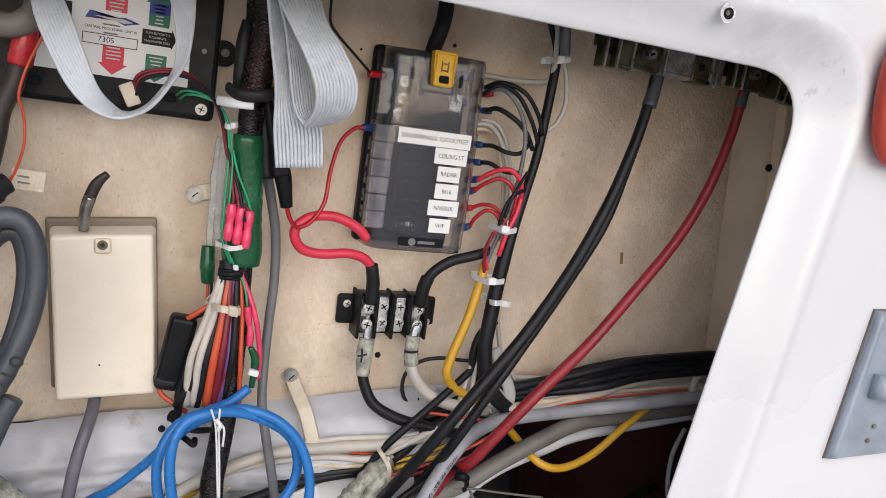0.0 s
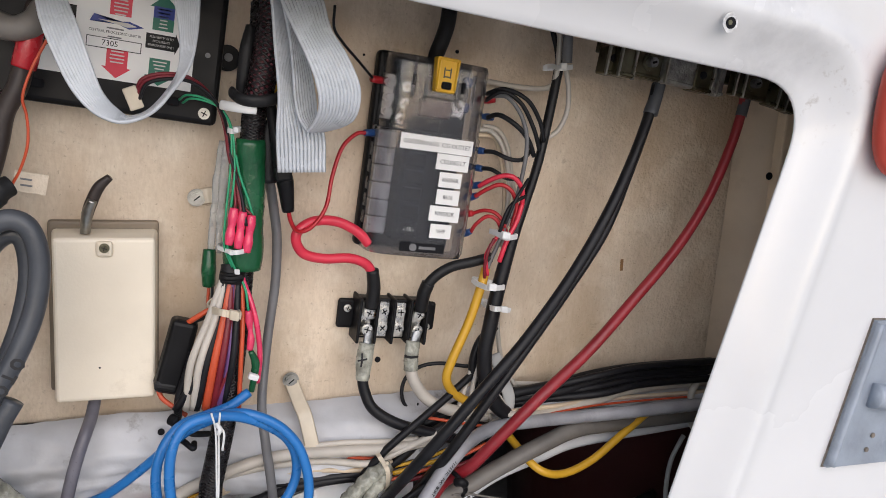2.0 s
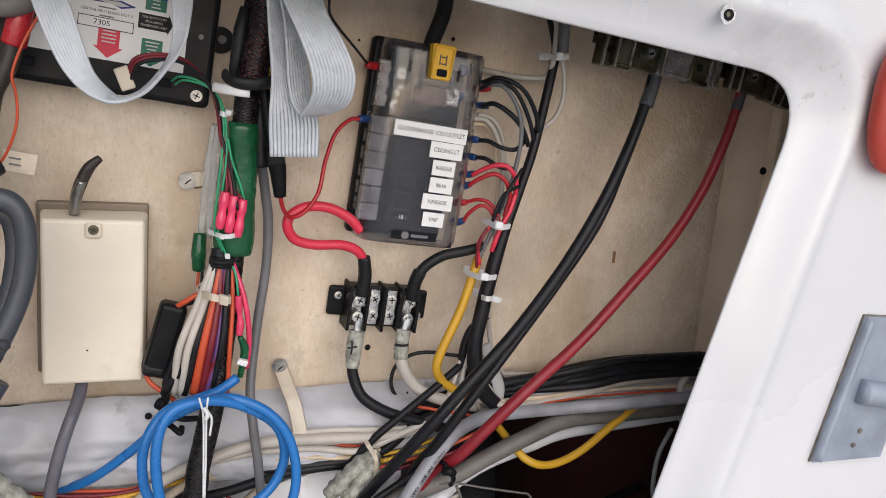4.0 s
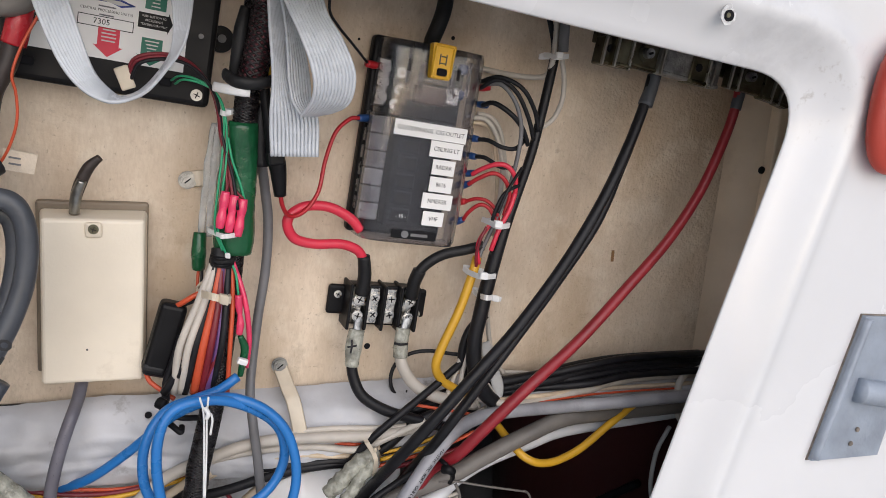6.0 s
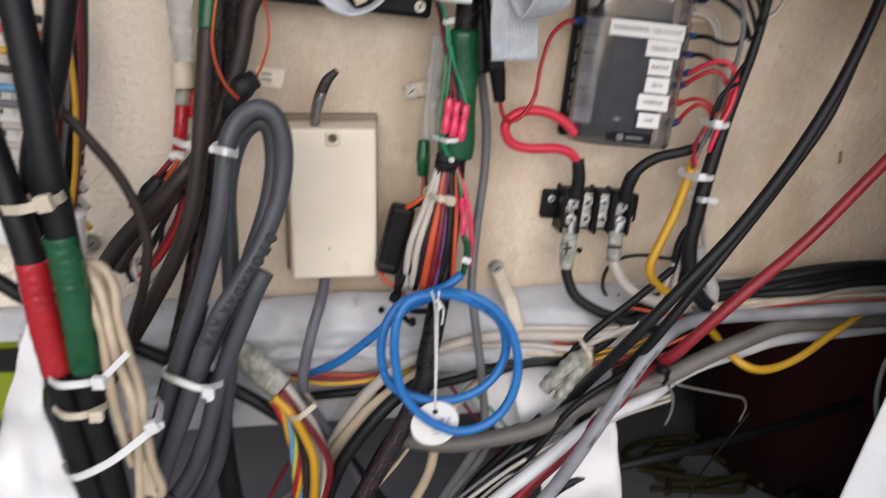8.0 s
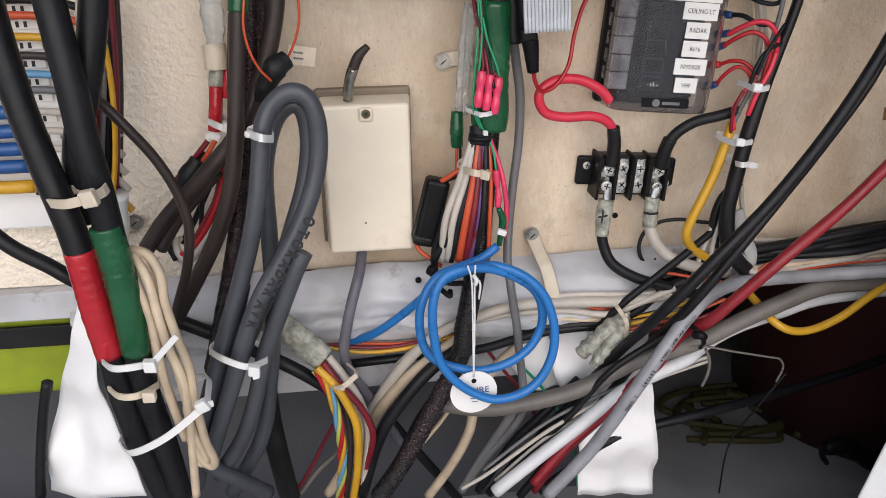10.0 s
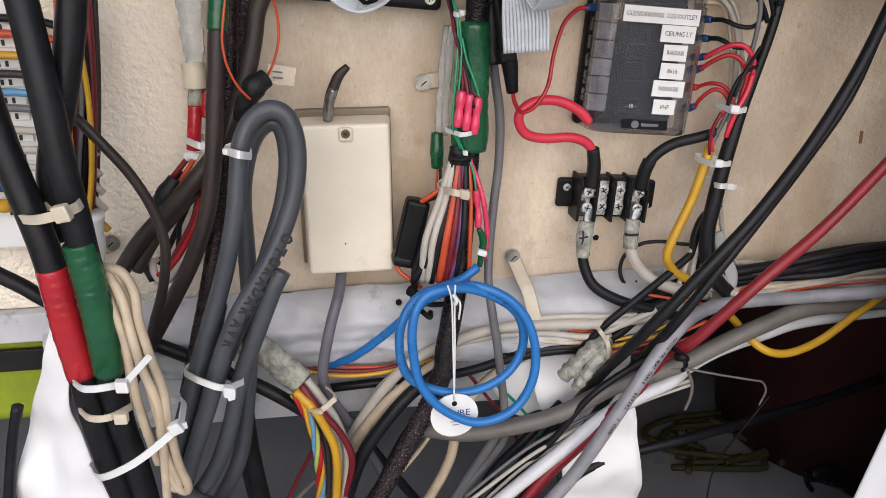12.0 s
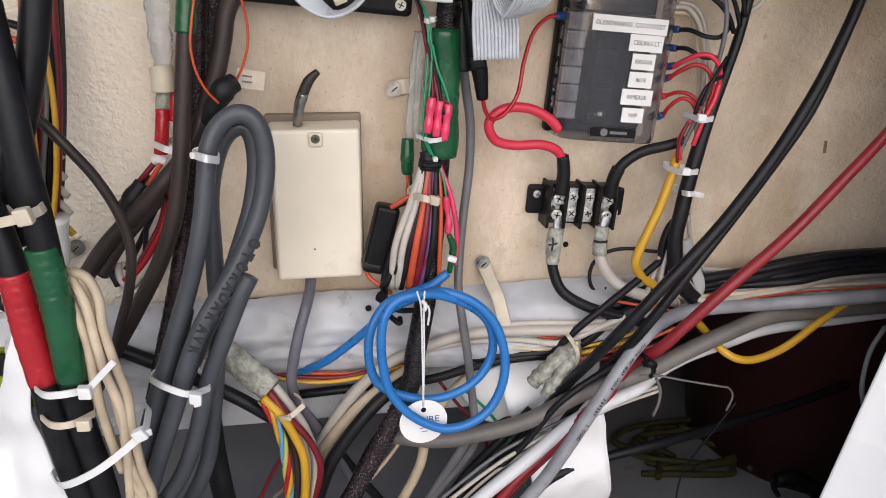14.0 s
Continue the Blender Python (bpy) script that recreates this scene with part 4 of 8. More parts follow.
# whites, browns and blacks that run along the foot below the terminal block
LOOM = [
    ("white_cable", WHITE_W, 20, ((-0.3009, 0.5940, 0.8835), (-0.2759, 0.5800, 0.9409), (-0.2530, 0.5700, 0.9814), (-0.2239, 0.5660, 1.0125), (-0.1907, 0.5640, 1.0279), (-0.1530, 0.5620, 1.0387), (-0.1051, 0.5600, 1.0395), (-0.0616, 0.5580, 1.0385), (-0.0162, 0.5600, 1.0413))),
    ("white_wire", WHITE_W, 13, ((-0.2728, 0.5960, 0.9394), (-0.2476, 0.5760, 0.9885), (-0.2042, 0.5700, 1.0175), (-0.1616, 0.5660, 1.0290), (-0.1134, 0.5640, 1.0303), (-0.0749, 0.5600, 1.0258), (-0.0474, 0.5560, 1.0374), (-0.0186, 0.5560, 1.0485))),
    ("white_wire", WHITE_W, 10, ((-0.2132, 0.5760, 1.0103), (-0.1749, 0.5720, 1.0255), (-0.1377, 0.5660, 1.0410), (-0.1000, 0.5620, 1.0455), (-0.0563, 0.5600, 1.0435), (-0.0114, 0.5600, 1.0436))),
    ("white_wire", CREAM_W, 9, ((-0.2084, 0.5760, 0.9964), (-0.1651, 0.5720, 1.0168), (-0.1218, 0.5680, 1.0210), (-0.0831, 0.5640, 1.0191), (-0.0542, 0.5620, 1.0244))),
    ("wire", ORANGE, 6, ((-0.1988, 0.5740, 1.0193), (-0.1657, 0.5700, 1.0327), (-0.1268, 0.5700, 1.0363), (-0.0831, 0.5660, 1.0288), (-0.0485, 0.5640, 1.0258))),
    ("wire", YELLOW, 6, ((-0.1943, 0.5720, 1.0189), (-0.1512, 0.5700, 1.0369), (-0.1104, 0.5660, 1.0307), (-0.0639, 0.5620, 1.0198), (-0.0159, 0.5580, 1.0290), (0.0089, 0.5600, 1.0423))),
    ("wire", YELLOW, 8, ((-0.0534, 0.5620, 1.0136), (-0.0302, 0.5580, 1.0204), (-0.0064, 0.5560, 1.0266), (0.0232, 0.5580, 1.0422))),
    ("wire", ORANGE, 7, ((-0.0572, 0.5640, 1.0064), (-0.0289, 0.5600, 1.0139), (-0.0000, 0.5580, 1.0225), (0.0293, 0.5580, 1.0339))),
    ("wire", BROWN_BK, 9, ((-0.0547, 0.5660, 1.0161), (-0.0289, 0.5620, 1.0237), (-0.0002, 0.5600, 1.0323), (0.0343, 0.5600, 1.0433))),
    ("wire", RED_DK, 8, ((-0.0510, 0.5660, 1.0006), (-0.0225, 0.5620, 1.0087), (0.0067, 0.5600, 1.0157), (0.0340, 0.5600, 1.0246))),
    ("black_cable", BLACK, 19, ((-0.3229, 0.5900, 1.0129), (-0.2752, 0.5860, 1.0104), (-0.2173, 0.5820, 1.0092), (-0.1592, 0.5760, 1.0101), (-0.1060, 0.5700, 1.0124), (-0.0581, 0.5640, 1.0195), (-0.0313, 0.5600, 1.0423), (-0.0074, 0.5600, 1.0538))),
    ("black_cable", BLACK, 17, ((-0.2961, 0.5940, 0.9758), (-0.2372, 0.5840, 0.9844), (-0.1838, 0.5760, 0.9912), (-0.1352, 0.5720, 1.0049), (-0.0965, 0.5680, 1.0106), (-0.0618, 0.5660, 1.0101))),
    ("wire", RED_DK, 8, ((-0.3205, 0.5780, 1.0083), (-0.2949, 0.5780, 1.0020), (-0.2568, 0.5780, 0.9991), (-0.2179, 0.5780, 1.0058), (-0.1787, 0.5780, 1.0148))),
    ("wire", YELLOW, 8, ((-0.3183, 0.5760, 1.0049), (-0.2857, 0.5760, 0.9970), (-0.2521, 0.5760, 0.9971), (-0.2181, 0.5760, 1.0036), (-0.1790, 0.5760, 1.0126))),
    ("wire", ORANGE, 6, ((-0.3158, 0.5800, 1.0090), (-0.2805, 0.5800, 1.0031), (-0.2421, 0.5800, 1.0012), (-0.1983, 0.5780, 1.0130))),
    ("black_cable", BLACK, 14, ((0.0147, 0.5640, 1.0970), (-0.0163, 0.5560, 1.0765), (-0.0409, 0.5520, 1.0594), (-0.0630, 0.5540, 1.0394), (-0.0793, 0.5600, 1.0165))),
    ("black_cable", BLACK, 13, ((-0.0127, 0.5400, 1.0216), (-0.0456, 0.5400, 1.0029), (-0.0777, 0.5420, 0.9774), (-0.1078, 0.5500, 0.9303), (-0.1498, 0.5600, 0.8803), (-0.1742, 0.5660, 0.8412))),
    ("white_wire", WHITE_W, 8, ((0.0214, 0.5600, 0.9758), (-0.0271, 0.5540, 0.9662), (-0.0732, 0.5500, 0.9472), (-0.1226, 0.5500, 0.9202), (-0.1767, 0.5540, 0.8754), (-0.2018, 0.5560, 0.8584))),
    ("white_wire", WHITE_W, 7, ((0.0230, 0.5620, 0.9701), (-0.0257, 0.5560, 0.9593), (-0.0770, 0.5520, 0.9377), (-0.1268, 0.5520, 0.9087), (-0.1710, 0.5560, 0.8642))),
    ("wire", MIDGREY, 7, ((0.0193, 0.5620, 0.9794), (-0.0314, 0.5560, 0.9655), (-0.0771, 0.5540, 0.9490), (-0.1268, 0.5540, 0.9237), (-0.1811, 0.5580, 0.8759))),
]
for name, material, w, pts in LOOM:
    cable(name, pts, 0.00023 * w, material, {"white_cable": "white sheathed cable in the loom, grubby", "white_wire": "thin white wire in the loom, grubby", "wire": "thin coloured wire in the loom", "black_cable": "black cable in the loom, dusty"}[name], "cable" if "cable" in name else "wire")

# wrapped splice in aged tape
spl = cable("taped_splice", [(-0.0977, 0.5540, 0.9930), (-0.0892, 0.5500, 1.0052), (-0.0767, 0.5500, 1.0181), (-0.0591, 0.5540, 1.0254)], [0.00671] + [0.00582, 0.00739] * 5 + [0.00492], TAPE_OLD, "bundle of splices wrapped in dirty clear tape", "splice", wobble=0.12, sub=10)
cable("tape_end", [(-0.0897, 0.5460, 0.9848), (-0.0822, 0.5440, 0.9972), (-0.0733, 0.5440, 1.0114), (-0.0611, 0.5500, 1.0202)], [0.00398] + [0.00442, 0.00574] * 5 + [0.00442], TAPE_OLD, "", parent=spl, wobble=0.12, sub=10)
tie([(-0.0698, 0.5480, 1.0364), (-0.0651, 0.5400, 1.0275), (-0.0627, 0.5460, 1.0090)], (-0.0667, 0.5400, 1.0358), 0.0045, NYLON_OLD, "aged nylon cable tie round the taped splice", 0.6)

# clear wire and black tie at the dusty cable
cable("black_tie", [(-0.0137, 0.5300, 1.0266), (-0.0101, 0.5220, 1.0242), (-0.0032, 0.5240, 1.0133), (-0.0024, 0.5300, 1.0038)], 0.00194, BLACK_PL, "black cable tie knotted round the dusty cable", "cable tie", wobble=0.3)
cable("tie_knot", [(-0.0137, 0.5200, 1.0224), (-0.0109, 0.5160, 1.0242), (-0.0068, 0.5180, 1.0209)], 0.00361, BLACK_PL, "black knotted tie head on the dusty cable", "cable tie")
cable("clear_wire", [(-0.0081, 0.5400, 1.0000), (0.0061, 0.5380, 1.0000), (0.0348, 0.5380, 0.9923), (0.0680, 0.5400, 0.9831), (0.0791, 0.5420, 0.9789), (0.0849, 0.5440, 0.9683), (0.0831, 0.5480, 0.9519)], 0.00099, DUSTY, "thin translucent wire hanging in the dark opening", "wire")
cable("thin_wire", [(0.0995, 0.5600, 0.9522), (0.0818, 0.5640, 0.9187), (0.0681, 0.5720, 0.8839), (0.0644, 0.5800, 0.8531), (0.0691, 0.5900, 0.7948)], 0.00092, BLACK, "thin dark wire hanging in the opening", "wire", sides=8)
cable("clear_wire", [(0.0079, 0.5400, 0.9961), (0.0128, 0.5400, 0.9848), (0.0138, 0.5420, 0.9698), (0.0121, 0.5460, 0.9552)], 0.00132, DUSTY, "short cut translucent wire end", "wire")
cable("black_cable", [(-0.1224, 0.5800, 0.8275), (-0.0917, 0.5760, 0.8549), (-0.0665, 0.5740, 0.8802), (-0.0213, 0.5800, 0.8903), (0.0498, 0.5900, 0.8958), (0.1242, 0.6100, 0.8957), (0.2165, 0.6400, 0.8929), (0.3023, 0.6700, 0.8930)], 0.00475, BLACK, "black cable crossing the dark opening")
cable("white_cable", [(0.2531, 0.5800, 0.9176), (0.2430, 0.5780, 0.9483), (0.2435, 0.5780, 0.9823), (0.2538, 0.5800, 1.0030), (0.2586, 0.5820, 1.0077)], 0.00234, PALEGREY, "pale grey cable in the dark opening")
cable("white_wire", [(0.2505, 0.5640, 1.0480), (0.2456, 0.5620, 1.0404), (0.2523, 0.5620, 1.0251), (0.2769, 0.5660, 1.0062)], 0.00251, WHITE_W, "white wire hanging behind the opening's edge", "wire")
cable("white_wire", [(0.3092, 0.5720, 1.0843), (0.2623, 0.5680, 1.0748), (0.2475, 0.5660, 1.0619), (0.2486, 0.5640, 1.0475)], 0.00343, WHITE_W, "white cable bent behind the opening's edge", "wire")

# ---- fuse block loom (its right-hand side) ----
main = cable("black_loom", [(0.0749, 0.5720, 1.3871), (0.0695, 0.5680, 1.3508), (0.0631, 0.5660, 1.3097), (0.0561, 0.5640, 1.2726), (0.0459, 0.5620, 1.2397), (0.0357, 0.5600, 1.2068), (0.0269, 0.5580, 1.1689), (0.0218, 0.5560, 1.1404), (0.0182, 0.5540, 1.1166), (0.0208, 0.5520, 1.0922), (0.0335, 0.5540, 1.0703), (0.0607, 0.5640, 1.0483)], [0.00412, 0.00389, 0.00389, 0.00366, 0.00458, 0.00589, 0.00631, 0.00608, 0.00676, 0.00676, 0.00586], BLACK, "black wires bound into a loom beside the fuse block", "wire loom")
cable("black_loom", [(0.0641, 0.5760, 1.3870), (0.0706, 0.5720, 1.3599), (0.0683, 0.5700, 1.3281), (0.0592, 0.5680, 1.2862), (0.0495, 0.5660, 1.2486), (0.0392, 0.5640, 1.2155)], 0.00230, BLACK, "black wires bound into a loom beside the fuse block", "wire loom")
cable("black_loom", [(0.0309, 0.5640, 1.1376), (0.0167, 0.5640, 1.1232), (0.0129, 0.5640, 1.0982), (0.0256, 0.5640, 1.0719)], 0.00365, BLACK, "black loom behind the yellow wire", "wire loom")
cable("grey_conduit", [(0.0707, 0.5600, 1.3904), (0.0703, 0.5580, 1.3729), (0.0713, 0.5580, 1.3577)], 0.00407, MIDGREY, "grey conduit end at the loom", "conduit")
cable("white_wire", [(0.0662, 0.5660, 1.3881), (0.0666, 0.5640, 1.3683), (0.0671, 0.5660, 1.3484), (0.0653, 0.5700, 1.3388), (0.0574, 0.5760, 1.3362), (0.0396, 0.5820, 1.3364), (0.0208, 0.5860, 1.3384), (0.0064, 0.5880, 1.3398)], 0.00232, WHITE_W, "white wire looping into the fuse block", "wire")
cable("white_wire", [(0.0711, 0.5600, 1.3555), (0.0761, 0.5600, 1.3380), (0.0780, 0.5620, 1.3200), (0.0732, 0.5640, 1.3049), (0.0647, 0.5660, 1.2969)], 0.00205, WHITE_W, "white wire looping back into the loom", "wire")
RUNS = [
    (BLACK, 8, ((0.0103, 0.5760, 1.3235), (0.0198, 0.5660, 1.3312), (0.0342, 0.5600, 1.3237), (0.0476, 0.5600, 1.3045), (0.0560, 0.5620, 1.2866))),
    (BLACK, 8, ((0.0116, 0.5780, 1.3289), (0.0220, 0.5660, 1.3335), (0.0389, 0.5580, 1.3263), (0.0532, 0.5600, 1.3094), (0.0593, 0.5620, 1.2937))),
    (MIDGREY, 8, ((0.0149, 0.5760, 1.3274), (0.0233, 0.5620, 1.3272), (0.0344, 0.5560, 1.3128), (0.0410, 0.5560, 1.2909), (0.0391, 0.5580, 1.2587), (0.0331, 0.5600, 1.2304))),
    (BLACK, 9, ((0.0132, 0.5760, 1.3102), (0.0193, 0.5660, 1.3130), (0.0312, 0.5580, 1.3058), (0.0425, 0.5580, 1.2953), (0.0514, 0.5620, 1.2818))),
    (BLACK, 8, ((0.0129, 0.5780, 1.2828), (0.0184, 0.5680, 1.2831), (0.0277, 0.5600, 1.2790), (0.0394, 0.5600, 1.2787), (0.0493, 0.5640, 1.2861))),
    (BLACK, 8, ((0.0117, 0.5780, 1.2689), (0.0174, 0.5680, 1.2690), (0.0268, 0.5600, 1.2635), (0.0381, 0.5600, 1.2630))),
    (RED_BR, 9, ((0.0108, 0.5760, 1.2543), (0.0158, 0.5680, 1.2602), (0.0241, 0.5600, 1.2652), (0.0324, 0.5560, 1.2642), (0.0401, 0.5560, 1.2553), (0.0425, 0.5580, 1.2426))),
    (RED, 8, ((0.0081, 0.5760, 1.2458), (0.0140, 0.5680, 1.2527), (0.0234, 0.5620, 1.2576), (0.0321, 0.5580, 1.2529), (0.0377, 0.5580, 1.2402), (0.0344, 0.5580, 1.2237))),
    (RED, 7, ((0.0079, 0.5780, 1.2314), (0.0142, 0.5700, 1.2352), (0.0218, 0.5640, 1.2341), (0.0284, 0.5600, 1.2265), (0.0320, 0.5600, 1.2162))),
    (RED, 7, ((0.0070, 0.5780, 1.2147), (0.0078, 0.5700, 1.2234), (0.0145, 0.5640, 1.2311), (0.0214, 0.5600, 1.2292), (0.0277, 0.5580, 1.2189))),
    (RED_BR, 9, ((0.0415, 0.5560, 1.2429), (0.0369, 0.5540, 1.2292), (0.0293, 0.5520, 1.2154), (0.0255, 0.5520, 1.2037), (0.0243, 0.5540, 1.1957))),
    (RED_BR, 7, ((0.0224, 0.5560, 1.2169), (0.0158, 0.5560, 1.2075), (0.0128, 0.5560, 1.1981), (0.0167, 0.5580, 1.1834))),
    (RED_DK, 6, ((0.0182, 0.5540, 1.2149), (0.0134, 0.5540, 1.2032), (0.0125, 0.5560, 1.1910), (0.0144, 0.5580, 1.1810))),
    (WHITE_W, 9, ((0.0071, 0.5860, 1.2992), (0.0206, 0.5820, 1.2990), (0.0304, 0.5780, 1.2861), (0.0384, 0.5780, 1.2607), (0.0389, 0.5780, 1.2225), (0.0384, 0.5780, 1.1883), (0.0378, 0.5780, 1.1534), (0.0401, 0.5760, 1.1234), (0.0473, 0.5760, 1.0972), (0.0605, 0.5760, 1.0781))),
    (WHITE_W, 9, ((0.0144, 0.5860, 1.3029), (0.0265, 0.5840, 1.3006), (0.0357, 0.5820, 1.2883), (0.0430, 0.5820, 1.2604), (0.0488, 0.5820, 1.2317), (0.0415, 0.5800, 1.1928))),
    (CREAM_W, 8, ((0.0099, 0.5880, 1.2956), (0.0256, 0.5860, 1.2930), (0.0330, 0.5840, 1.2739), (0.0377, 0.5820, 1.2411), (0.0377, 0.5820, 1.2022))),
    (BLACK, 7, ((0.0443, 0.5560, 1.2499), (0.0303, 0.5520, 1.2432), (0.0241, 0.5520, 1.2307), (0.0220, 0.5540, 1.2173))),
    (BLACK, 6, ((0.0452, 0.5560, 1.2638), (0.0316, 0.5500, 1.2459), (0.0250, 0.5500, 1.2273))),
    (MIDGREY, 8, ((0.0331, 0.5600, 1.2304), (0.0238, 0.5600, 1.2067), (0.0191, 0.5620, 1.1920), (0.0165, 0.5620, 1.1776))),
]
for material, w, pts in RUNS:
    nm, lb = {"white_wire": ("white_wire", "thin white wire beside the fuse block")}.get(material.name, ("wire", "thin wire from the fuse block to the loom"))
    cable(nm, pts, 0.00023 * w, material, lb, "wire", sides=8)
LUGS = [(BLUE_LUG, (0.0182, 0.5760, 1.3106), (0.0127, 0.5840, 1.3107)), (BLUE_LUG, (0.0130, 0.5760, 1.2830), (0.0073, 0.5840, 1.2833)), (BLUE_LUG, (0.0124, 0.5760, 1.2687), (0.0077, 0.5840, 1.2690)), (BLUE_LUG, (0.0122, 0.5760, 1.2557), (0.0073, 0.5840, 1.2531)),
        (BLUE_LUG, (0.0096, 0.5760, 1.2468), (0.0042, 0.5840, 1.2426)), (RED, (0.0070, 0.5760, 1.2317), (0.0014, 0.5840, 1.2293)), (BLUE_LUG, (0.0065, 0.5760, 1.2166), (0.0020, 0.5840, 1.2121)), (RED, (0.0186, 0.5760, 1.3250), (0.0114, 0.5840, 1.3233)),
        (BLUE_LUG, (-0.0878, 0.5780, 1.2930), (-0.0728, 0.5860, 1.2933)), (RED, (-0.0843, 0.5780, 1.3339), (-0.0711, 0.5860, 1.3332))]
for material, a, b in LUGS:
    lug = cable("ring_terminal", [a, Vector(a).lerp(Vector(b), 0.5), b], [0.00257, 0.00304, 0.00234], material, "insulated crimp terminal on a fuse block wire", "terminal", sides=10, sub=4, group="crimp terminals at the fuse block")
    d = (Vector(b) - Vector(a)).normalized()
    e = Vector(b)
    cable("tongue", [e, e + d * 0.004, e + d * 0.008], 0.00164, STEEL, "plated tongue", parent=lug, flat=0.4, sides=8, sub=2)
tie([(0.0207, 0.5560, 1.2187), (0.0233, 0.5440, 1.2174), (0.0373, 0.5520, 1.2169)], (0.0210, 0.5420, 1.2201), 0.0055, NYLON, "white nylon cable tie round the fuse loom")
tie([(0.0079, 0.5560, 1.1764), (0.0108, 0.5400, 1.1772), (0.0287, 0.5500, 1.1748)], (0.0112, 0.5380, 1.1791), 0.0055, NYLON, "white nylon cable tie round the yellow wire and loom")
tie([(0.0204, 0.5600, 1.1558), (0.0196, 0.5440, 1.1585), (0.0297, 0.5520, 1.1560)], (0.0297, 0.5500, 1.1566), 0.0055, NYLON, "white nylon cable tie with a long square tail", 0.9, tail=(0.0349, 0.5500, 1.1560))
tie([(0.0627, 0.5660, 1.3547), (0.0606, 0.5480, 1.3527), (0.0740, 0.5540, 1.3548)], (0.0602, 0.5460, 1.3544), 0.0050, NYLON, "white nylon cable tie round the upper loom", 0.9)
# cable going up from behind the fuse block
cable("black_cable", [(-0.0230, 0.5820, 1.3981), (-0.0251, 0.5800, 1.3809), (-0.0286, 0.5800, 1.3678), (-0.0316, 0.5840, 1.3548), (-0.0297, 0.5900, 1.3420)], 0.00633, BLACK_MATT, "black taped cable entering behind the fuse block")

# ---- terminal block leads ----
lead = cable("red_lead", [(-0.0828, 0.5680, 1.2077), (-0.0924, 0.5680, 1.2174), (-0.1084, 0.5680, 1.2250), (-0.1262, 0.5660, 1.2258), (-0.1382, 0.5640, 1.2195), (-0.1404, 0.5640, 1.2109), (-0.1336, 0.5660, 1.2006), (-0.1178, 0.5680, 1.1963), (-0.0973, 0.5700, 1.1960), (-0.0828, 0.5720, 1.1906), (-0.0755, 0.5740, 1.1800)], 0.00390, RED_BR, "bright red power lead looped from fuse block to terminal block", "lead")
boot = cable("heat_shrink", [(-0.0774, 0.5720, 1.1860), (-0.0749, 0.5740, 1.1707), (-0.0756, 0.5760, 1.1537)], [0.00510, 0.00556, 0.00556], BLACK_MATT, "black heat-shrink", parent=lead)
cable("terminal_lug", [(-0.0749, 0.5760, 1.1584), (-0.0751, 0.5770, 1.1511), (-0.0748, 0.5780, 1.1437)], 0.00396, STEEL, "plated lug", parent=boot, flat=0.35)
lead = cable("black_lead", [(0.0215, 0.5640, 1.1973), (0.0065, 0.5660, 1.1930), (-0.0123, 0.5680, 1.1882), (-0.0264, 0.5700, 1.1783), (-0.0325, 0.5720, 1.1660), (-0.0330, 0.5760, 1.1529)], 0.00438, BLACK_MATT, "black lead with heat-shrink from terminal block to loom", "lead")
boot = cable("heat_shrink", [(-0.0301, 0.5700, 1.1746), (-0.0329, 0.5720, 1.1645), (-0.0328, 0.5760, 1.1504)], 0.00554, BLACK_MATT, "black heat-shrink", parent=lead)
cable("terminal_lug", [(-0.0334, 0.5760, 1.1577), (-0.0329, 0.5770, 1.1502), (-0.0325, 0.5780, 1.1426)], 0.00420, STEEL, "plated lug", parent=boot, flat=0.35)
lead = cable("black_lead", [(-0.0793, 0.5740, 1.1236), (-0.0814, 0.5700, 1.1010), (-0.0801, 0.5680, 1.0872), (-0.0725, 0.5640, 1.0712), (-0.0536, 0.5600, 1.0592), (-0.0290, 0.5580, 1.0505), (-0.0020, 0.5600, 1.0407), (0.0300, 0.5700, 1.0269)], 0.00456, BLACK, "black battery lead from the terminal block's positive post", "lead")
sl = cable("clear_sleeve", [(-0.0780, 0.5740, 1.1245), (-0.0804, 0.5720, 1.1099), (-0.0814, 0.5700, 1.0948)], [0.00647, 0.00670, 0.00531], TAPE_OLD, "dirty clear sleeve marked with a plus", parent=lead, wobble=0.1)
cable("mark", [(-0.0905, 0.5550, 1.1169), (-0.0872, 0.5540, 1.1175), (-0.0828, 0.5550, 1.1179)], 0.00079, INK, "", parent=sl, sides=6, flat=0.4)
cable("mark", [(-0.0872, 0.5550, 1.1228), (-0.0872, 0.5540, 1.1175), (-0.0875, 0.5550, 1.1116)], 0.00079, INK, "", parent=sl, sides=6, flat=0.4)
cable("terminal_lug", [(-0.0756, 0.5780, 1.1341), (-0.0768, 0.5760, 1.1286), (-0.0779, 0.5740, 1.1226)], 0.00372, ZINC, "plated lug", parent=lead, flat=0.5)
lead = cable("white_lead", [(-0.0387, 0.5740, 1.1220), (-0.0400, 0.5720, 1.1055), (-0.0378, 0.5680, 1.0921), (-0.0281, 0.5640, 1.0781), (-0.0148, 0.5600, 1.0703), (0.0037, 0.5600, 1.0638), (0.0318, 0.5680, 1.0542)], 0.00503, WHITE_W, "white battery lead from the terminal block's negative post", "lead")
sl = cable("clear_sleeve", [(-0.0384, 0.5740, 1.1244), (-0.0400, 0.5720, 1.1119), (-0.0400, 0.5710, 1.1005)], 0.00601, TAPE_OLD, "dirty clear sleeve marked with a minus", parent=lead, wobble=0.08)
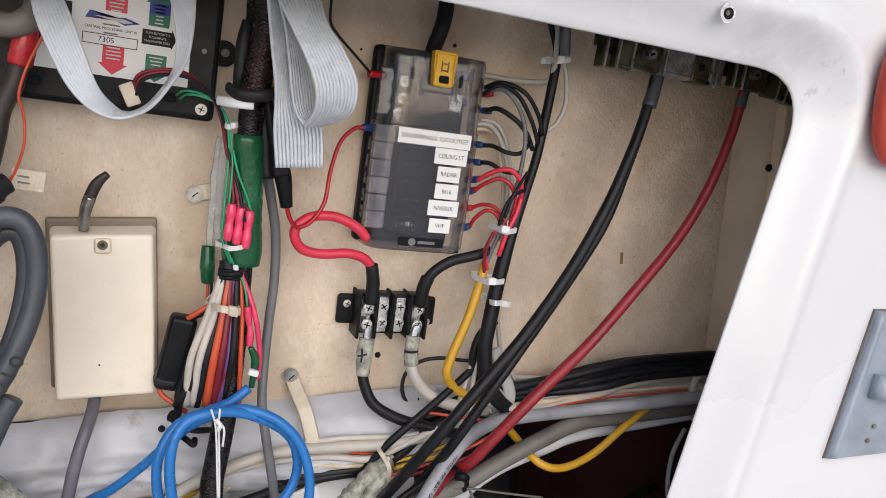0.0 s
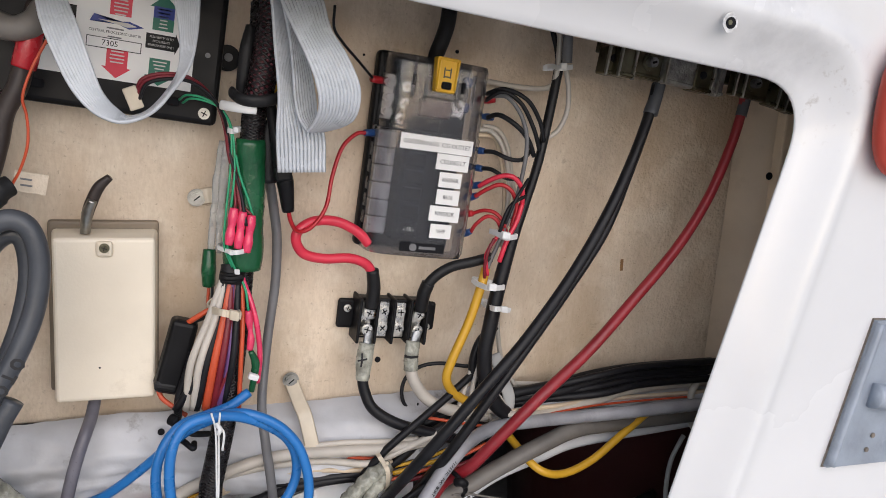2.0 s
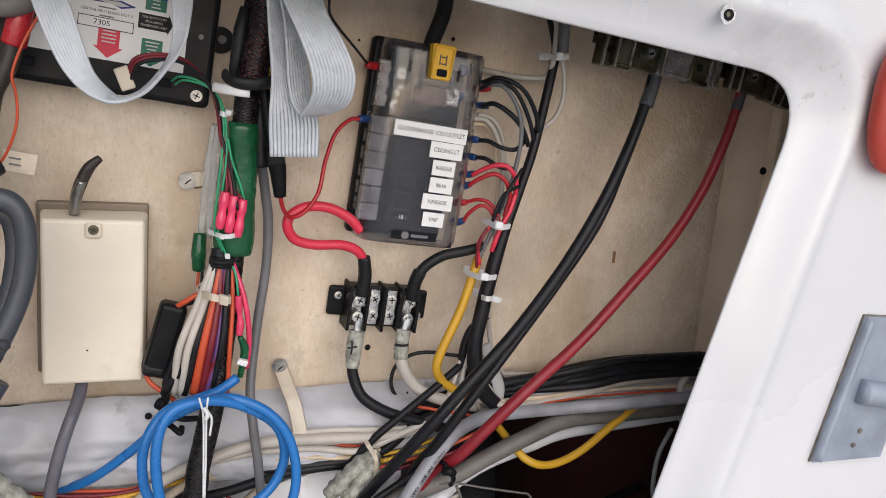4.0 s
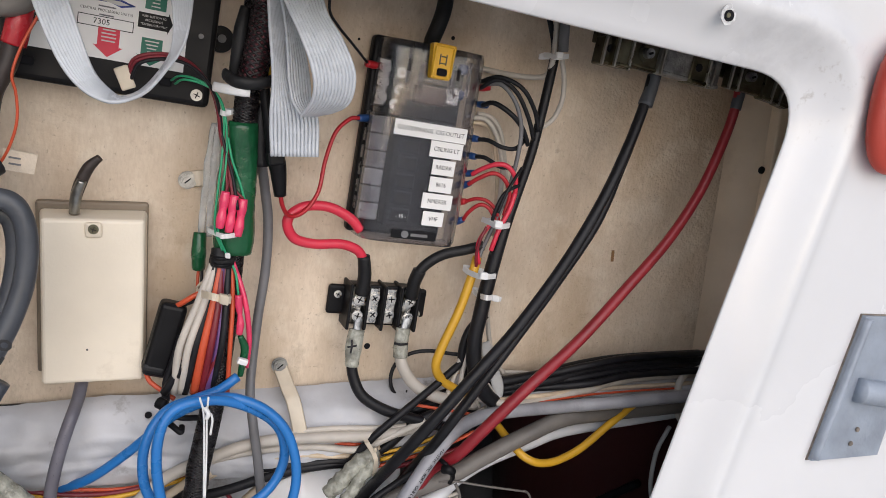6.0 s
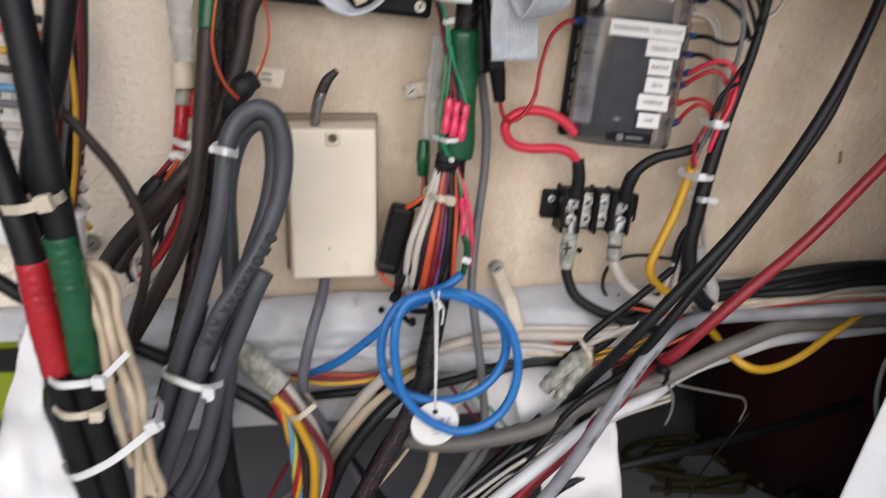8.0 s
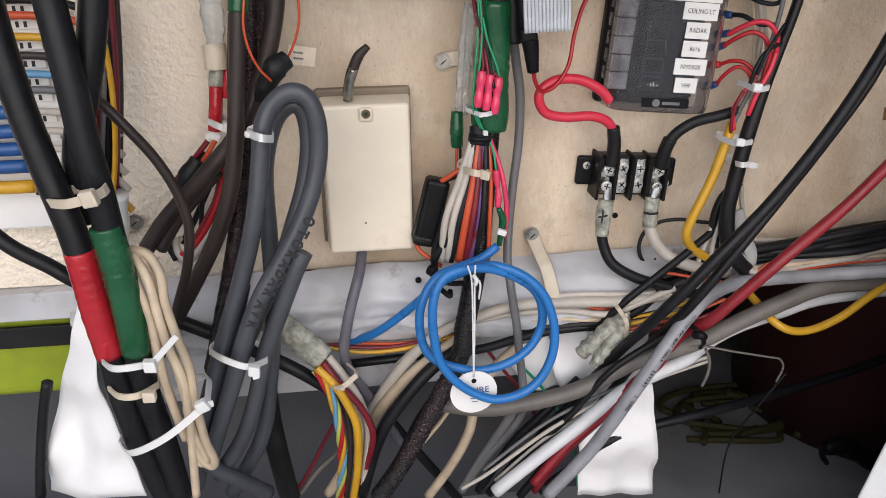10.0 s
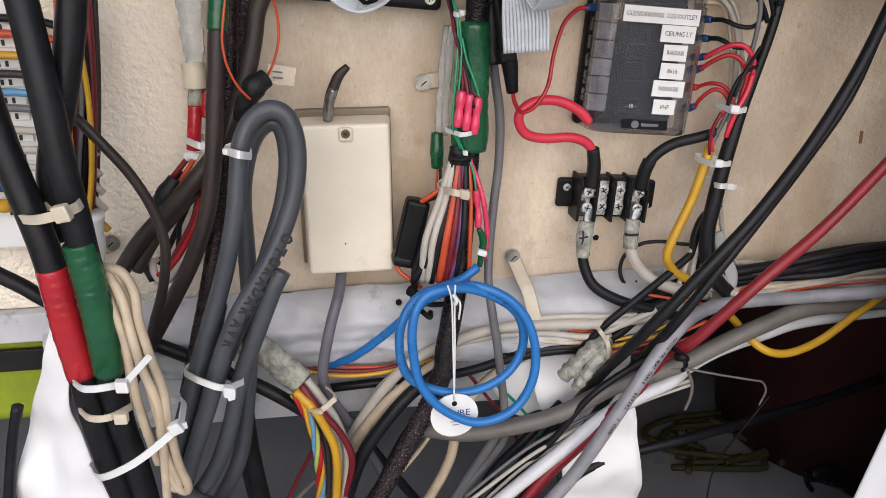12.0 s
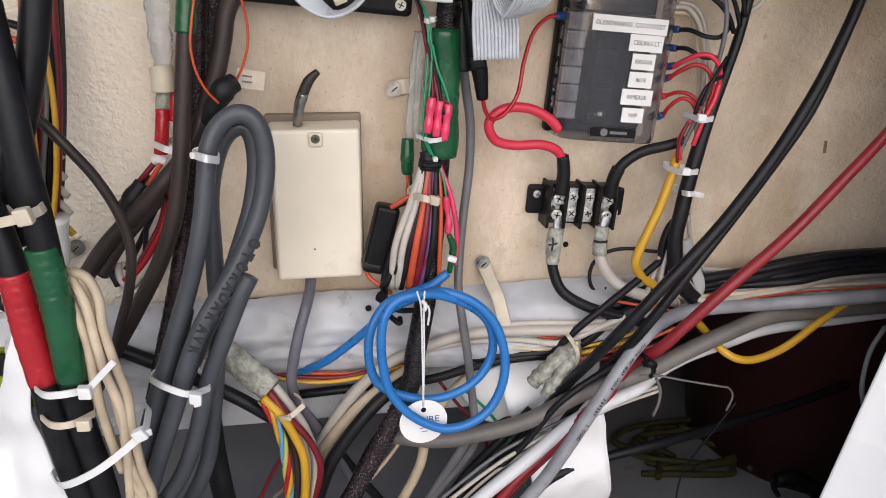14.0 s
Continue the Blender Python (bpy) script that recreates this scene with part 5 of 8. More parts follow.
cable("mark", [(-0.0502, 0.5600, 1.1166), (-0.0458, 0.5560, 1.1168), (-0.0385, 0.5600, 1.1156)], 0.00113, INK, "", parent=sl, sides=6, flat=0.4)
cable("terminal_lug", [(-0.0332, 0.5780, 1.1328), (-0.0354, 0.5760, 1.1276), (-0.0377, 0.5740, 1.1220)], 0.00418, ZINC, "plated lug", parent=lead, flat=0.5)
cable("thin_cable", [(0.0281, 0.5700, 1.0993), (0.0095, 0.5760, 1.0991), (-0.0084, 0.5840, 1.0997), (-0.0247, 0.5880, 1.0965), (-0.0378, 0.5880, 1.0870), (-0.0414, 0.5860, 1.0727), (-0.0350, 0.5840, 1.0602), (-0.0184, 0.5820, 1.0562), (0.0037, 0.5780, 1.0562)], 0.00165, BLACK, "thin black cable curled under the terminal block", "cable")
cable("wire", [(-0.0259, 0.5860, 1.0639), (-0.0288, 0.5820, 1.0570), (-0.0276, 0.5800, 1.0525)], 0.00082, BLACK, "cut black wire end", "wire")
for k, (a, b) in enumerate(((0, 0), (10, 12), (22, 26))):
    cable("white_wire", [Vector((0.0177, 0.5660, 1.1225)) + Vector((0.0004 * a, 0, 0)), Vector((0.0124, 0.5640, 1.1033)) + Vector((0.0004 * a, -0.002 * k, 0)), Vector((0.0062, 0.5620, 1.0842)) + Vector((0.0005 * b, -0.002 * k, 0)), Vector((0.0016, 0.5620, 1.0667)) + Vector((0.0010 * b, 0, 0)), Vector((-0.0004, 0.5660, 1.0497)) + Vector((0.0014 * b, 0, 0))], 0.00205, WHITE_W, "thin white wire below the fuse loom", "wire")
cable("white_wire", [(0.0279, 0.5600, 1.0837), (0.0377, 0.5560, 1.0744), (0.0464, 0.5560, 1.0582), (0.0398, 0.5600, 1.0465)], 0.00226, WHITE_W, "white wire looped below the loom", "wire")
cable("white_wire", [(0.0271, 0.5600, 1.0657), (0.0435, 0.5540, 1.0619), (0.0697, 0.5560, 1.0564), (0.1000, 0.5600, 1.0567)], 0.00316, WHITE_W, "white wire looped below the loom", "wire")
cable("flat_strap", [(0.0350, 0.5700, 1.1103), (0.0436, 0.5660, 1.0881), (0.0479, 0.5600, 1.0720), (0.0426, 0.5560, 1.0533)], 0.00547, PALEGREY, "pale grey nylon strap below the loom", "strap", flat=0.25)


# ---- control module with printed label ----
def control_module():
    p, q = Vector((-0.3184, 0.5700, 1.3031)), Vector((-0.1989, 0.5700, 1.2922))
    ang = -math.degrees(math.atan2(q.z - p.z, q.x - p.x))
    W, H, D = 0.176, 0.125, 0.030
    M = Matrix.Translation((q.x, PANEL_Y, q.z)) @ Matrix.Rotation(radians(ang), 4, 'Y') @ Matrix.Translation((-W / 2, 0, H / 2))
    th = thing("control_module", M @ Vector((0, 0, -H / 2)), "black electronic control module with a printed white label", "control module")
    body = part("housing", rbox(W, D, H, 0.004, 3, (0, -D / 2, 0)), BLACK_PL, th, m=M)
    for sx in (1, -1):
        screw(body, sx * (W / 2 - 0.009), -D - 0.001, -H / 2 + 0.008, 0.0040, STEEL_DULL, m=M)
    part("rivet", disc(0.0018, 0.001, (W / 2 - 0.0105, -D - 0.0004, 0.040 - H / 2 + 0.008), 12), MIDGREY, body, m=M)
    part("connector_port", rbox(0.008, 0.004, 0.006, 0.001, 1, (W / 2 - 0.030, -D - 0.001, -H / 2 + 0.0135)), DARK, body, m=M)
    part("connector_port", rbox(0.012, 0.004, 0.006, 0.001, 1, (-W / 2 + 0.060, -D - 0.001, -H / 2 + 0.0125)), DARK, body, m=M)
    LW, LH = 0.113, 0.092
    cx, cz = W / 2 - 0.0195 - LW / 2, -H / 2 + 0.0215 + LH / 2
    y = -D - 0.0003
    lab = part("label", rbox(LW - 0.018, 0.0006, LH, 0.0001, 1, (cx + 0.009, y, cz)), PAPER, body, "white label with coloured arrows", m=M)
    K = 0.84
    L = lambda x, z, k=1: M @ Matrix.Translation((cx + 0.0055 + (x - 0.0055) * K, y - 0.0003 - 0.0002 * k, cz - LH / 2 + (z + LH / 2) * K)) @ Matrix.Diagonal((K, 1, K, 1))

    def arrow(name, x, z, w, h, way, material):
        n = 0.36
        if way in "du":
            s = 1 if way == "u" else -1
            pts = [(-w * 0.36, -s * h / 2), (w * 0.36, -s * h / 2), (w * 0.36, s * h * (0.5 - n)), (w * 0.5, s * h * (0.5 - n)), (0, s * h / 2), (-w * 0.5, s * h * (0.5 - n)), (-w * 0.36, s * h * (0.5 - n))]
        else:
            s = 1 if way == "r" else -1
            pts = [(-s * w / 2, -h * 0.36), (s * w * 0.36, -h * 0.36), (s * w * 0.36, -h * 0.5), (s * w / 2, 0), (s * w * 0.36, h * 0.5), (s * w * 0.36, h * 0.36), (-s * w / 2, h * 0.36)]
        return plate(name, pts, -0.0001, 0.0001, material, lab, m=L(x, z))

    def bars(x, z, n, w, gap, material):
        for k in range(n):
            ww = w * (0.75 + 0.25 * math.sin(7 * k + 3 * x * 1000))
            part("print_line", rbox(ww, 0.0002, gap * 0.36, 0, 1, (0, 0, 0)), material, lab, m=L(x, z - k * gap, 2))

    mid = 0.0055
    arrow("arrow", mid + 0.003, -0.0325, 0.022, 0.0235, "d", PRINT_RED)
    bars(mid + 0.003, -0.0235, 4, 0.011, 0.0028, PRINT_PALE)
    arrow("arrow", mid + 0.003, 0.0185, 0.022, 0.028, "u", PRINT_RED)
    bars(mid + 0.003, 0.0165, 5, 0.011, 0.0028, PRINT_PALE)
    arrow("arrow", 0.0405, -0.0345, 0.022, 0.0215, "d", PRINT_GREEN)
    bars(0.0405, -0.0262, 4, 0.011, 0.0028, PRINT_PALE)
    arrow("arrow", 0.0405, 0.0125, 0.022, 0.028, "u", PRINT_GREEN)
    part("print_block", rbox(0.0158, 0.0002, 0.009, 0, 1), PRINT_BLUE, lab, m=L(0.0405, 0.0125, 2))
    bars(0.0405, 0.0150, 6, 0.011, 0.0028, PRINT_PALE)
    arrow("arrow", 0.0415, -0.0105, 0.0260, 0.0165, "r", BLACK_PL)
    for k, s in enumerate(("PUSH BUTTON TO", "RECALIBRATE", "TRANSDUCER ONLY")):
        text(s, 0.0025, L(0.0402, -0.0072 - 0.0032 * k, 3), PRINT_PALE, lab, squeeze=0.86)
    arrow("arrow", -0.038, -0.0205, 0.030, 0.0165, "l", BLACK_PL)
    bars(-0.036, -0.0165, 3, 0.018, 0.0034, PRINT_PALE)
    part("print_block", rbox(0.024, 0.0002, 0.011, 0, 1), PRINT_BLUE, lab, m=L(-0.035, 0.018, 2))
    bars(-0.035, 0.021, 3, 0.016, 0.003, PRINT_PALE)
    part("print_block", rbox(0.024, 0.0002, 0.011, 0, 1), BLACK_PL, lab, m=L(-0.035, 0.001, 2))
    bars(-0.035, 0.004, 3, 0.016, 0.003, PRINT_PALE)
    # pennant mark, part box
    plate("pennant", [(-0.019, -0.0035), (0.010, 0.0005), (0.021, -0.0025), (0.010, -0.0055), (-0.016, 0.0025)], -0.0001, 0.0001, PRINT_BLUE, lab, m=L(mid, 0.0005, 1))
    plate("pennant_inner", [(-0.013, -0.0012), (0.009, -0.0008), (0.016, -0.0026), (0.009, -0.0042)], -0.0001, 0.0001, PRINT_PALE, lab, m=L(mid, 0.0005, 2))
    bars(mid, -0.0062, 1, 0.022, 0.003, MIDGREY)
    text("CENTRAL PROCESSING UNIT III", 0.0030, L(mid, -0.0094, 2), INK, lab, squeeze=0.9)
    bars(mid, -0.0128, 1, 0.018, 0.003, MIDGREY)
    part("number_frame", rbox(0.0405, 0.0002, 0.0085, 0, 1), INK, lab, m=L(mid, -0.0182, 1))
    part("number_field", rbox(0.0393, 0.0002, 0.0073, 0, 1), PAPER, lab, m=L(mid, -0.0182, 2))
    text("7305", 0.0062, L(mid - 0.003, -0.0182, 3), INK, lab)


control_module()

# connector with red leads that dangles in front of the module
con = thing("wire_connector", (-0.2533, 0.5480, 1.3080), "small cream wire connector with dark red leads", "connector")
part("shell", rbox(0.009, 0.006, 0.015, 0.001, 2), NYLON_OLD, con, m=Matrix.Translation((-0.2533, 0.5460, 1.3095)) @ Matrix.Rotation(radians(-22), 4, 'Y'))
for k in range(3):
    o = Vector((0.0012 * k, -0.001 * k, -0.0016 * k))
    cable("lead", [Vector((-0.2519, 0.5460, 1.3125)) + o, Vector((-0.2476, 0.5420, 1.3222)) + o, Vector((-0.2358, 0.5400, 1.3264)) + o, Vector((-0.2211, 0.5420, 1.3259)) + o, Vector((-0.2090, 0.5460, 1.3190)) + o, Vector((-0.1993, 0.5500, 1.3066)) + o, Vector((-0.1940, 0.5540, 1.2915)) + o * 0.5, Vector((-0.1922, 0.5460, 1.2749)) + o * 0.5, Vector((-0.1866, 0.5430, 1.2522)) + o, Vector((-0.1878, 0.5420, 1.2366)) + o * 3], 0.00122, (RED_DK, RED_DK, BLACK)[k], "dark red lead", parent=con, sides=8)
for k in range(2):
    o = Vector((0.0022 * k, -0.001 * k, -0.0022 * k))
    cable("green_wire", [Vector((-0.2240, 0.5640, 1.3099)) + o, Vector((-0.2192, 0.5540, 1.3135)) + o, Vector((-0.2086, 0.5500, 1.3122)) + o, Vector((-0.1976, 0.5480, 1.3057)) + o * 0.5, Vector((-0.1907, 0.5500, 1.2920)) + o * 0.4, Vector((-0.1911, 0.5440, 1.2675)) + o * 1.2, Vector((-0.1938, 0.5420, 1.2365)) + o * 1.2, Vector((-0.1947, 0.5420, 1.2126)) + o * 1.0, Vector((-0.1887, 0.5440, 1.1961)) + o], 0.00080, GREEN, "thin green wire down the taped loom", "wire", sides=8)

# ---- ribbon cables ----
rib("ribbon_cable", [(-0.3060, 0.5250, 1.3652), (-0.3013, 0.5100, 1.3485), (-0.2890, 0.5020, 1.3193), (-0.2772, 0.5000, 1.3036), (-0.2640, 0.5020, 1.2966), (-0.2526, 0.5060, 1.2975), (-0.2407, 0.5140, 1.3037), (-0.2295, 0.5220, 1.3171), (-0.2193, 0.5300, 1.3331), (-0.2150, 0.5350, 1.3528), (-0.2132, 0.5400, 1.3776)],
    [(-0.2910, 0.5250, 1.3668), (-0.2844, 0.5080, 1.3511), (-0.2778, 0.5000, 1.3318), (-0.2705, 0.5000, 1.3124), (-0.2607, 0.5120, 1.3011), (-0.2544, 0.5200, 1.2984), (-0.2435, 0.5260, 1.3031), (-0.2319, 0.5300, 1.3168), (-0.2251, 0.5340, 1.3314), (-0.2244, 0.5380, 1.3521), (-0.2281, 0.5400, 1.3760)], 10, 0.00128, RIBBON, "grey flat ribbon cable hanging in a loop over the module", "ribbon cable", 10)
rib("ribbon_cable", [(-0.1721, 0.5160, 1.3848), (-0.1699, 0.5160, 1.3751), (-0.1673, 0.5160, 1.3501), (-0.1635, 0.5180, 1.3180), (-0.1635, 0.5200, 1.2927), (-0.1614, 0.5220, 1.2667)],
    [(-0.1628, 0.5240, 1.3866), (-0.1604, 0.5240, 1.3767), (-0.1544, 0.5260, 1.3515), (-0.1476, 0.5280, 1.3215), (-0.1325, 0.5270, 1.2964), (-0.1301, 0.5260, 1.2672)], 13, 0.00140, RIBBON, "grey flat ribbon cable folded and hanging down", "ribbon cable", 9)
rib("ribbon_cable", [(-0.1688, 0.5050, 1.3841), (-0.1649, 0.5000, 1.3731), (-0.1589, 0.4920, 1.3586), (-0.1520, 0.4860, 1.3431), (-0.1461, 0.4840, 1.3287), (-0.1430, 0.4860, 1.3163), (-0.1427, 0.4920, 1.3072), (-0.1443, 0.5000, 1.3002), (-0.1463, 0.5060, 1.2960)],
    [(-0.1431, 0.5120, 1.3888), (-0.1393, 0.5080, 1.3776), (-0.1361, 0.4980, 1.3610), (-0.1276, 0.4900, 1.3464), (-0.1192, 0.4880, 1.3293), (-0.1172, 0.4900, 1.3178), (-0.1185, 0.4960, 1.3070), (-0.1244, 0.5040, 1.3010), (-0.1346, 0.5100, 1.2971)], 12, 0.00142, RIBBON, "grey flat ribbon cable curled back on itself", "ribbon cable", 10)
rib("ribbon_cable", [(-0.1459, 0.5080, 1.2959), (-0.1510, 0.5120, 1.3044), (-0.1538, 0.5140, 1.3174), (-0.1556, 0.5140, 1.3343), (-0.1584, 0.5140, 1.3546), (-0.1632, 0.5140, 1.3750), (-0.1654, 0.5140, 1.3853)],
    [(-0.1344, 0.5120, 1.2970), (-0.1382, 0.5190, 1.3048), (-0.1391, 0.5230, 1.3168), (-0.1425, 0.5230, 1.3326), (-0.1493, 0.5210, 1.3518), (-0.1599, 0.5180, 1.3756), (-0.1625, 0.5180, 1.3860)], 8, 0.00115, RIBBON, "grey flat ribbon cable, inner fold", "ribbon cable", 9)
# ---- taped vertical loom ----
lp = [(-0.1695, 0.5600, 1.3788), (-0.1717, 0.5540, 1.3409), (-0.1746, 0.5500, 1.3103), (-0.1759, 0.5520, 1.2889), (-0.1766, 0.5560, 1.2549), (-0.1777, 0.5580, 1.2220), (-0.1800, 0.5580, 1.1929), (-0.1823, 0.5560, 1.1552), (-0.1856, 0.5540, 1.1213), (-0.1893, 0.5500, 1.0922), (-0.1946, 0.5460, 1.0631), (-0.2005, 0.5440, 1.0331), (-0.2071, 0.5440, 0.9994), (-0.2518, 0.5500, 0.9040), (-0.2777, 0.5560, 0.8577)]
loom = cable("taped_loom", lp, 0.00763, BRAID, "black braided loom running down the bulkhead", "wire loom")
braid(lp, 0.00786, THREAD, loom)
cable("green_tape", [(-0.1767, 0.5510, 1.2862), (-0.1770, 0.5530, 1.2553), (-0.1794, 0.5540, 1.2227), (-0.1804, 0.5540, 1.1921)], [0.01036, 0.01171, 0.01306, 0.01442], GREEN_TAPE, "glossy green tape wrap", parent=loom, wobble=0.08, flat=0.72)
bp = [(-0.1656, 0.5460, 1.3782), (-0.1663, 0.5440, 1.3597), (-0.1693, 0.5420, 1.3410), (-0.1727, 0.5420, 1.3220), (-0.1739, 0.5440, 1.3106)]
bs_ob = cable("braided_sleeve", bp, 0.00900, BRAID_RED, "black braided sleeve over red wires", "sleeve")
braid(bp, 0.00906, THREAD_RED, bs_ob, 9, 0.032, 0.0009)
cable("black_tube", [(-0.1789, 0.5480, 1.3622), (-0.1816, 0.5460, 1.3472), (-0.1836, 0.5460, 1.3285), (-0.1849, 0.5480, 1.3172)], [0.00355, 0.00488, 0.00443, 0.00355], BLACK_MATT, "black rubber tube beside the braided sleeve", "tube")
rg = thing("cable_clamp", (-0.1782, 0.5400, 1.3086), "black plastic clamp ring round the loom with white strap", "cable clamp")
cable("ring", [(-0.1915, 0.5420, 1.3175), (-0.1872, 0.5280, 1.3138), (-0.1769, 0.5240, 1.3129), (-0.1653, 0.5280, 1.3148), (-0.1593, 0.5420, 1.3175)], 0.00413, BLACK_MATT, "", parent=rg, flat=0.6)
cable("strap", [(-0.1981, 0.5440, 1.3088), (-0.1918, 0.5340, 1.3081), (-0.1834, 0.5280, 1.3075), (-0.1768, 0.5280, 1.3073)], 0.00326, NYLON, "white nylon strap", parent=rg, flat=0.5)
part("yellow_tab", rbox(0.008, 0.006, 0.018, 0.002, 2), YEL_PL, rg, "yellow plastic tab", m=Matrix.Translation((-0.1601, 0.5500, 1.3230)))
part("wood_plug", rbox(0.007, 0.006, 0.014, 0.001, 2), CREAM_W, rg, m=Matrix.Translation((-0.1844, 0.5540, 1.3239)) @ Matrix.Rotation(radians(18), 4, 'Y'))
cable("black_loom", [(-0.1641, 0.5560, 1.2992), (-0.1644, 0.5540, 1.2796), (-0.1627, 0.5540, 1.2557)], 0.00584, BLACK_MATT, "black taped loom beside the green tape", "wire loom")
clr = cable("clear_tape_loom", [(-0.1927, 0.5800, 1.2818), (-0.1950, 0.5800, 1.2634), (-0.1973, 0.5800, 1.2427), (-0.1991, 0.5810, 1.2216), (-0.2001, 0.5820, 1.2002)], [0.00281, 0.00351, 0.00304, 0.00281, 0.00257], CLEAR_TAPE, "wires wrapped in wrinkled clear tape against the bulkhead", "wire loom", wobble=0.3, flat=0.35)
cable("tape_strip", [(-0.1897, 0.5780, 1.2822), (-0.1916, 0.5780, 1.2638), (-0.1930, 0.5790, 1.2430), (-0.1944, 0.5800, 1.2219), (-0.1949, 0.5810, 1.1983)], [0.00281, 0.00304, 0.00281, 0.00281, 0.00234], CLEAR_TAPE, "", parent=clr, wobble=0.3, flat=0.3)
gt = cable("green_tape_stub", [(-0.2011, 0.5800, 1.2015), (-0.2018, 0.5780, 1.1882), (-0.2014, 0.5800, 1.1740)], [0.00468, 0.00538, 0.00468], GREEN_TAPE, "short wire end wrapped in green tape", "wire", wobble=0.1)
cable("wire", [(-0.2014, 0.5800, 1.1748), (-0.2021, 0.5780, 1.1623), (-0.2022, 0.5780, 1.1492)], 0.00117, ORANGE, "", parent=gt)
cable("wire", [(-0.1989, 0.5800, 1.1748), (-0.1992, 0.5780, 1.1623), (-0.2001, 0.5780, 1.1469)], 0.00117, BLACK, "", parent=gt)
tie([(-0.1942, 0.5600, 1.2931), (-0.1905, 0.5480, 1.2910), (-0.1837, 0.5520, 1.2927)], (-0.1882, 0.5460, 1.2924), 0.0045, NYLON, "white nylon cable tie round the green wires", 0.8)
# pink crimped splices
for k in range(3):
    a, b = Vector((-0.1886, 0.5390, 1.2391)).lerp(Vector((-0.1766, 0.5390, 1.2342)), k / 2), Vector((-0.1920, 0.5390, 1.2133)).lerp(Vector((-0.1796, 0.5390, 1.2078)), k / 2)
    cable("butt_splice", [a, a.lerp(b, 0.25), a.lerp(b, 0.5), a.lerp(b, 0.75), b], [0.00290, 0.00357, 0.00268, 0.00357, 0.00268], PINK, "pink insulated butt splice on the taped loom", "splice", group="pink splices", sub=4)
    cable("red_wire", [a, a.lerp(Vector((-0.1874, 0.5420, 1.2484)), 0.6), Vector((-0.1899, 0.5440, 1.2675)) + Vector((0.002 * k, 0, 0))], 0.00090, RED_DK, "thin dark red wire above a splice", "wire", sides=6)
cable("wire", [(-0.1757, 0.5400, 1.2333), (-0.1792, 0.5400, 1.2451), (-0.1847, 0.5420, 1.2603), (-0.1880, 0.5430, 1.2754)], 0.00090, GREEN, "thin dark green wire above a splice", "wire", sides=6)
tie([(-0.1975, 0.5520, 1.2086), (-0.1891, 0.5340, 1.2088), (-0.1777, 0.5420, 1.2088)], (-0.1909, 0.5340, 1.2088), 0.004, NYLON, "white nylon cable tie under the pink splices", 0.7)
tie([(-0.1881, 0.5560, 1.1925), (-0.1846, 0.5460, 1.1932), (-0.1794, 0.5500, 1.1930)], (-0.1856, 0.5440, 1.1932), 0.004, NYLON, "small white nylon cable tie", 0.9)
# red wire with single splice
w = cable("red_wire", [(-0.1847, 0.5540, 1.2021), (-0.1808, 0.5500, 1.1864), (-0.1744, 0.5460, 1.1685), (-0.1700, 0.5440, 1.1499), (-0.1674, 0.5460, 1.1276), (-0.1681, 0.5500, 1.1064)], 0.00200, PINK, "bright pink-red wire beside the braided loom", "wire")
cable("butt_splice", [(-0.1771, 0.5420, 1.1642), (-0.1765, 0.5420, 1.1571), (-0.1754, 0.5420, 1.1490), (-0.1748, 0.5420, 1.1422), (-0.1754, 0.5420, 1.1349)], [0.00242, 0.00286, 0.00176, 0.00286, 0.00242], PINK, "pink insulated butt splice on a single wire", "splice", group="pink splices", sub=4)
cable("wire", [(-0.1840, 0.5500, 1.1906), (-0.1793, 0.5440, 1.1796), (-0.1771, 0.5420, 1.1642)], 0.00089, GREEN, "thin green wire beside the braid", "wire", sides=6)
gs = cable("green_tape_stub", [(-0.1746, 0.5420, 1.1336), (-0.1708, 0.5440, 1.1241), (-0.1710, 0.5460, 1.1146), (-0.1727, 0.5480, 1.1007)], [0.00199, 0.00309, 0.00287, 0.00221], GREEN_TAPE, "green taped wire ends", "wire")
part("tie_head", rbox(0.0075, 0.005, 0.0045, 0.001, 2), NYLON, gs, m=Matrix.Translation((-0.1732, 0.5360, 1.1163)) @ Matrix.Rotation(radians(20), 4, 'Y'))
# fan of coloured wires out of the loom
FAN = [(BLACK, 14, 388, 372, 352, 300), (WHITE_W, 12, 386, 360, 328, 318), (WHITE_W, 12, 390, 370, 343, 330), (BLACK, 14, 393, 377, 356, 335), (ORANGE, 14, 398, 386, 368, 352),
       (RED_DK, 12, 400, 394, 381, 365), (PURPLE, 14, 400, 399, 395, 375), (RED_DK, 10, 408, 404, 398, 362), (BLACK, 12, 412, 408, 400, 380), (ORANGE, 8, 418, 420, 416, 412)]
TX, MX, LX, BX = [Vector(p) for p in ((-0.1886, 0.5500, 1.1864), (-0.1885, 0.5440, 1.1589), (-0.1881, 0.5400, 1.1263), (-0.1867, 0.5440, 1.0900))]
UNIT = (Vector((-0.1719, 0.5440, 1.1328)) - Vector((-0.2112, 0.5440, 1.1344))) / 100
for k, (material, w, x0, x1, x2, x3) in enumerate(FAN):
    dy = Vector((0, -0.0012 * (k % 3), 0))
    cable("loom_wire", [TX + UNIT * (x0 - 400), MX + UNIT * (x1 - 400) + dy, LX + UNIT * (x2 - 400) + dy, BX + UNIT * (x3 - 400)], 0.00022 * w, material, "coloured wire fanned out of the loom", "wire", group="fanned loom wires")
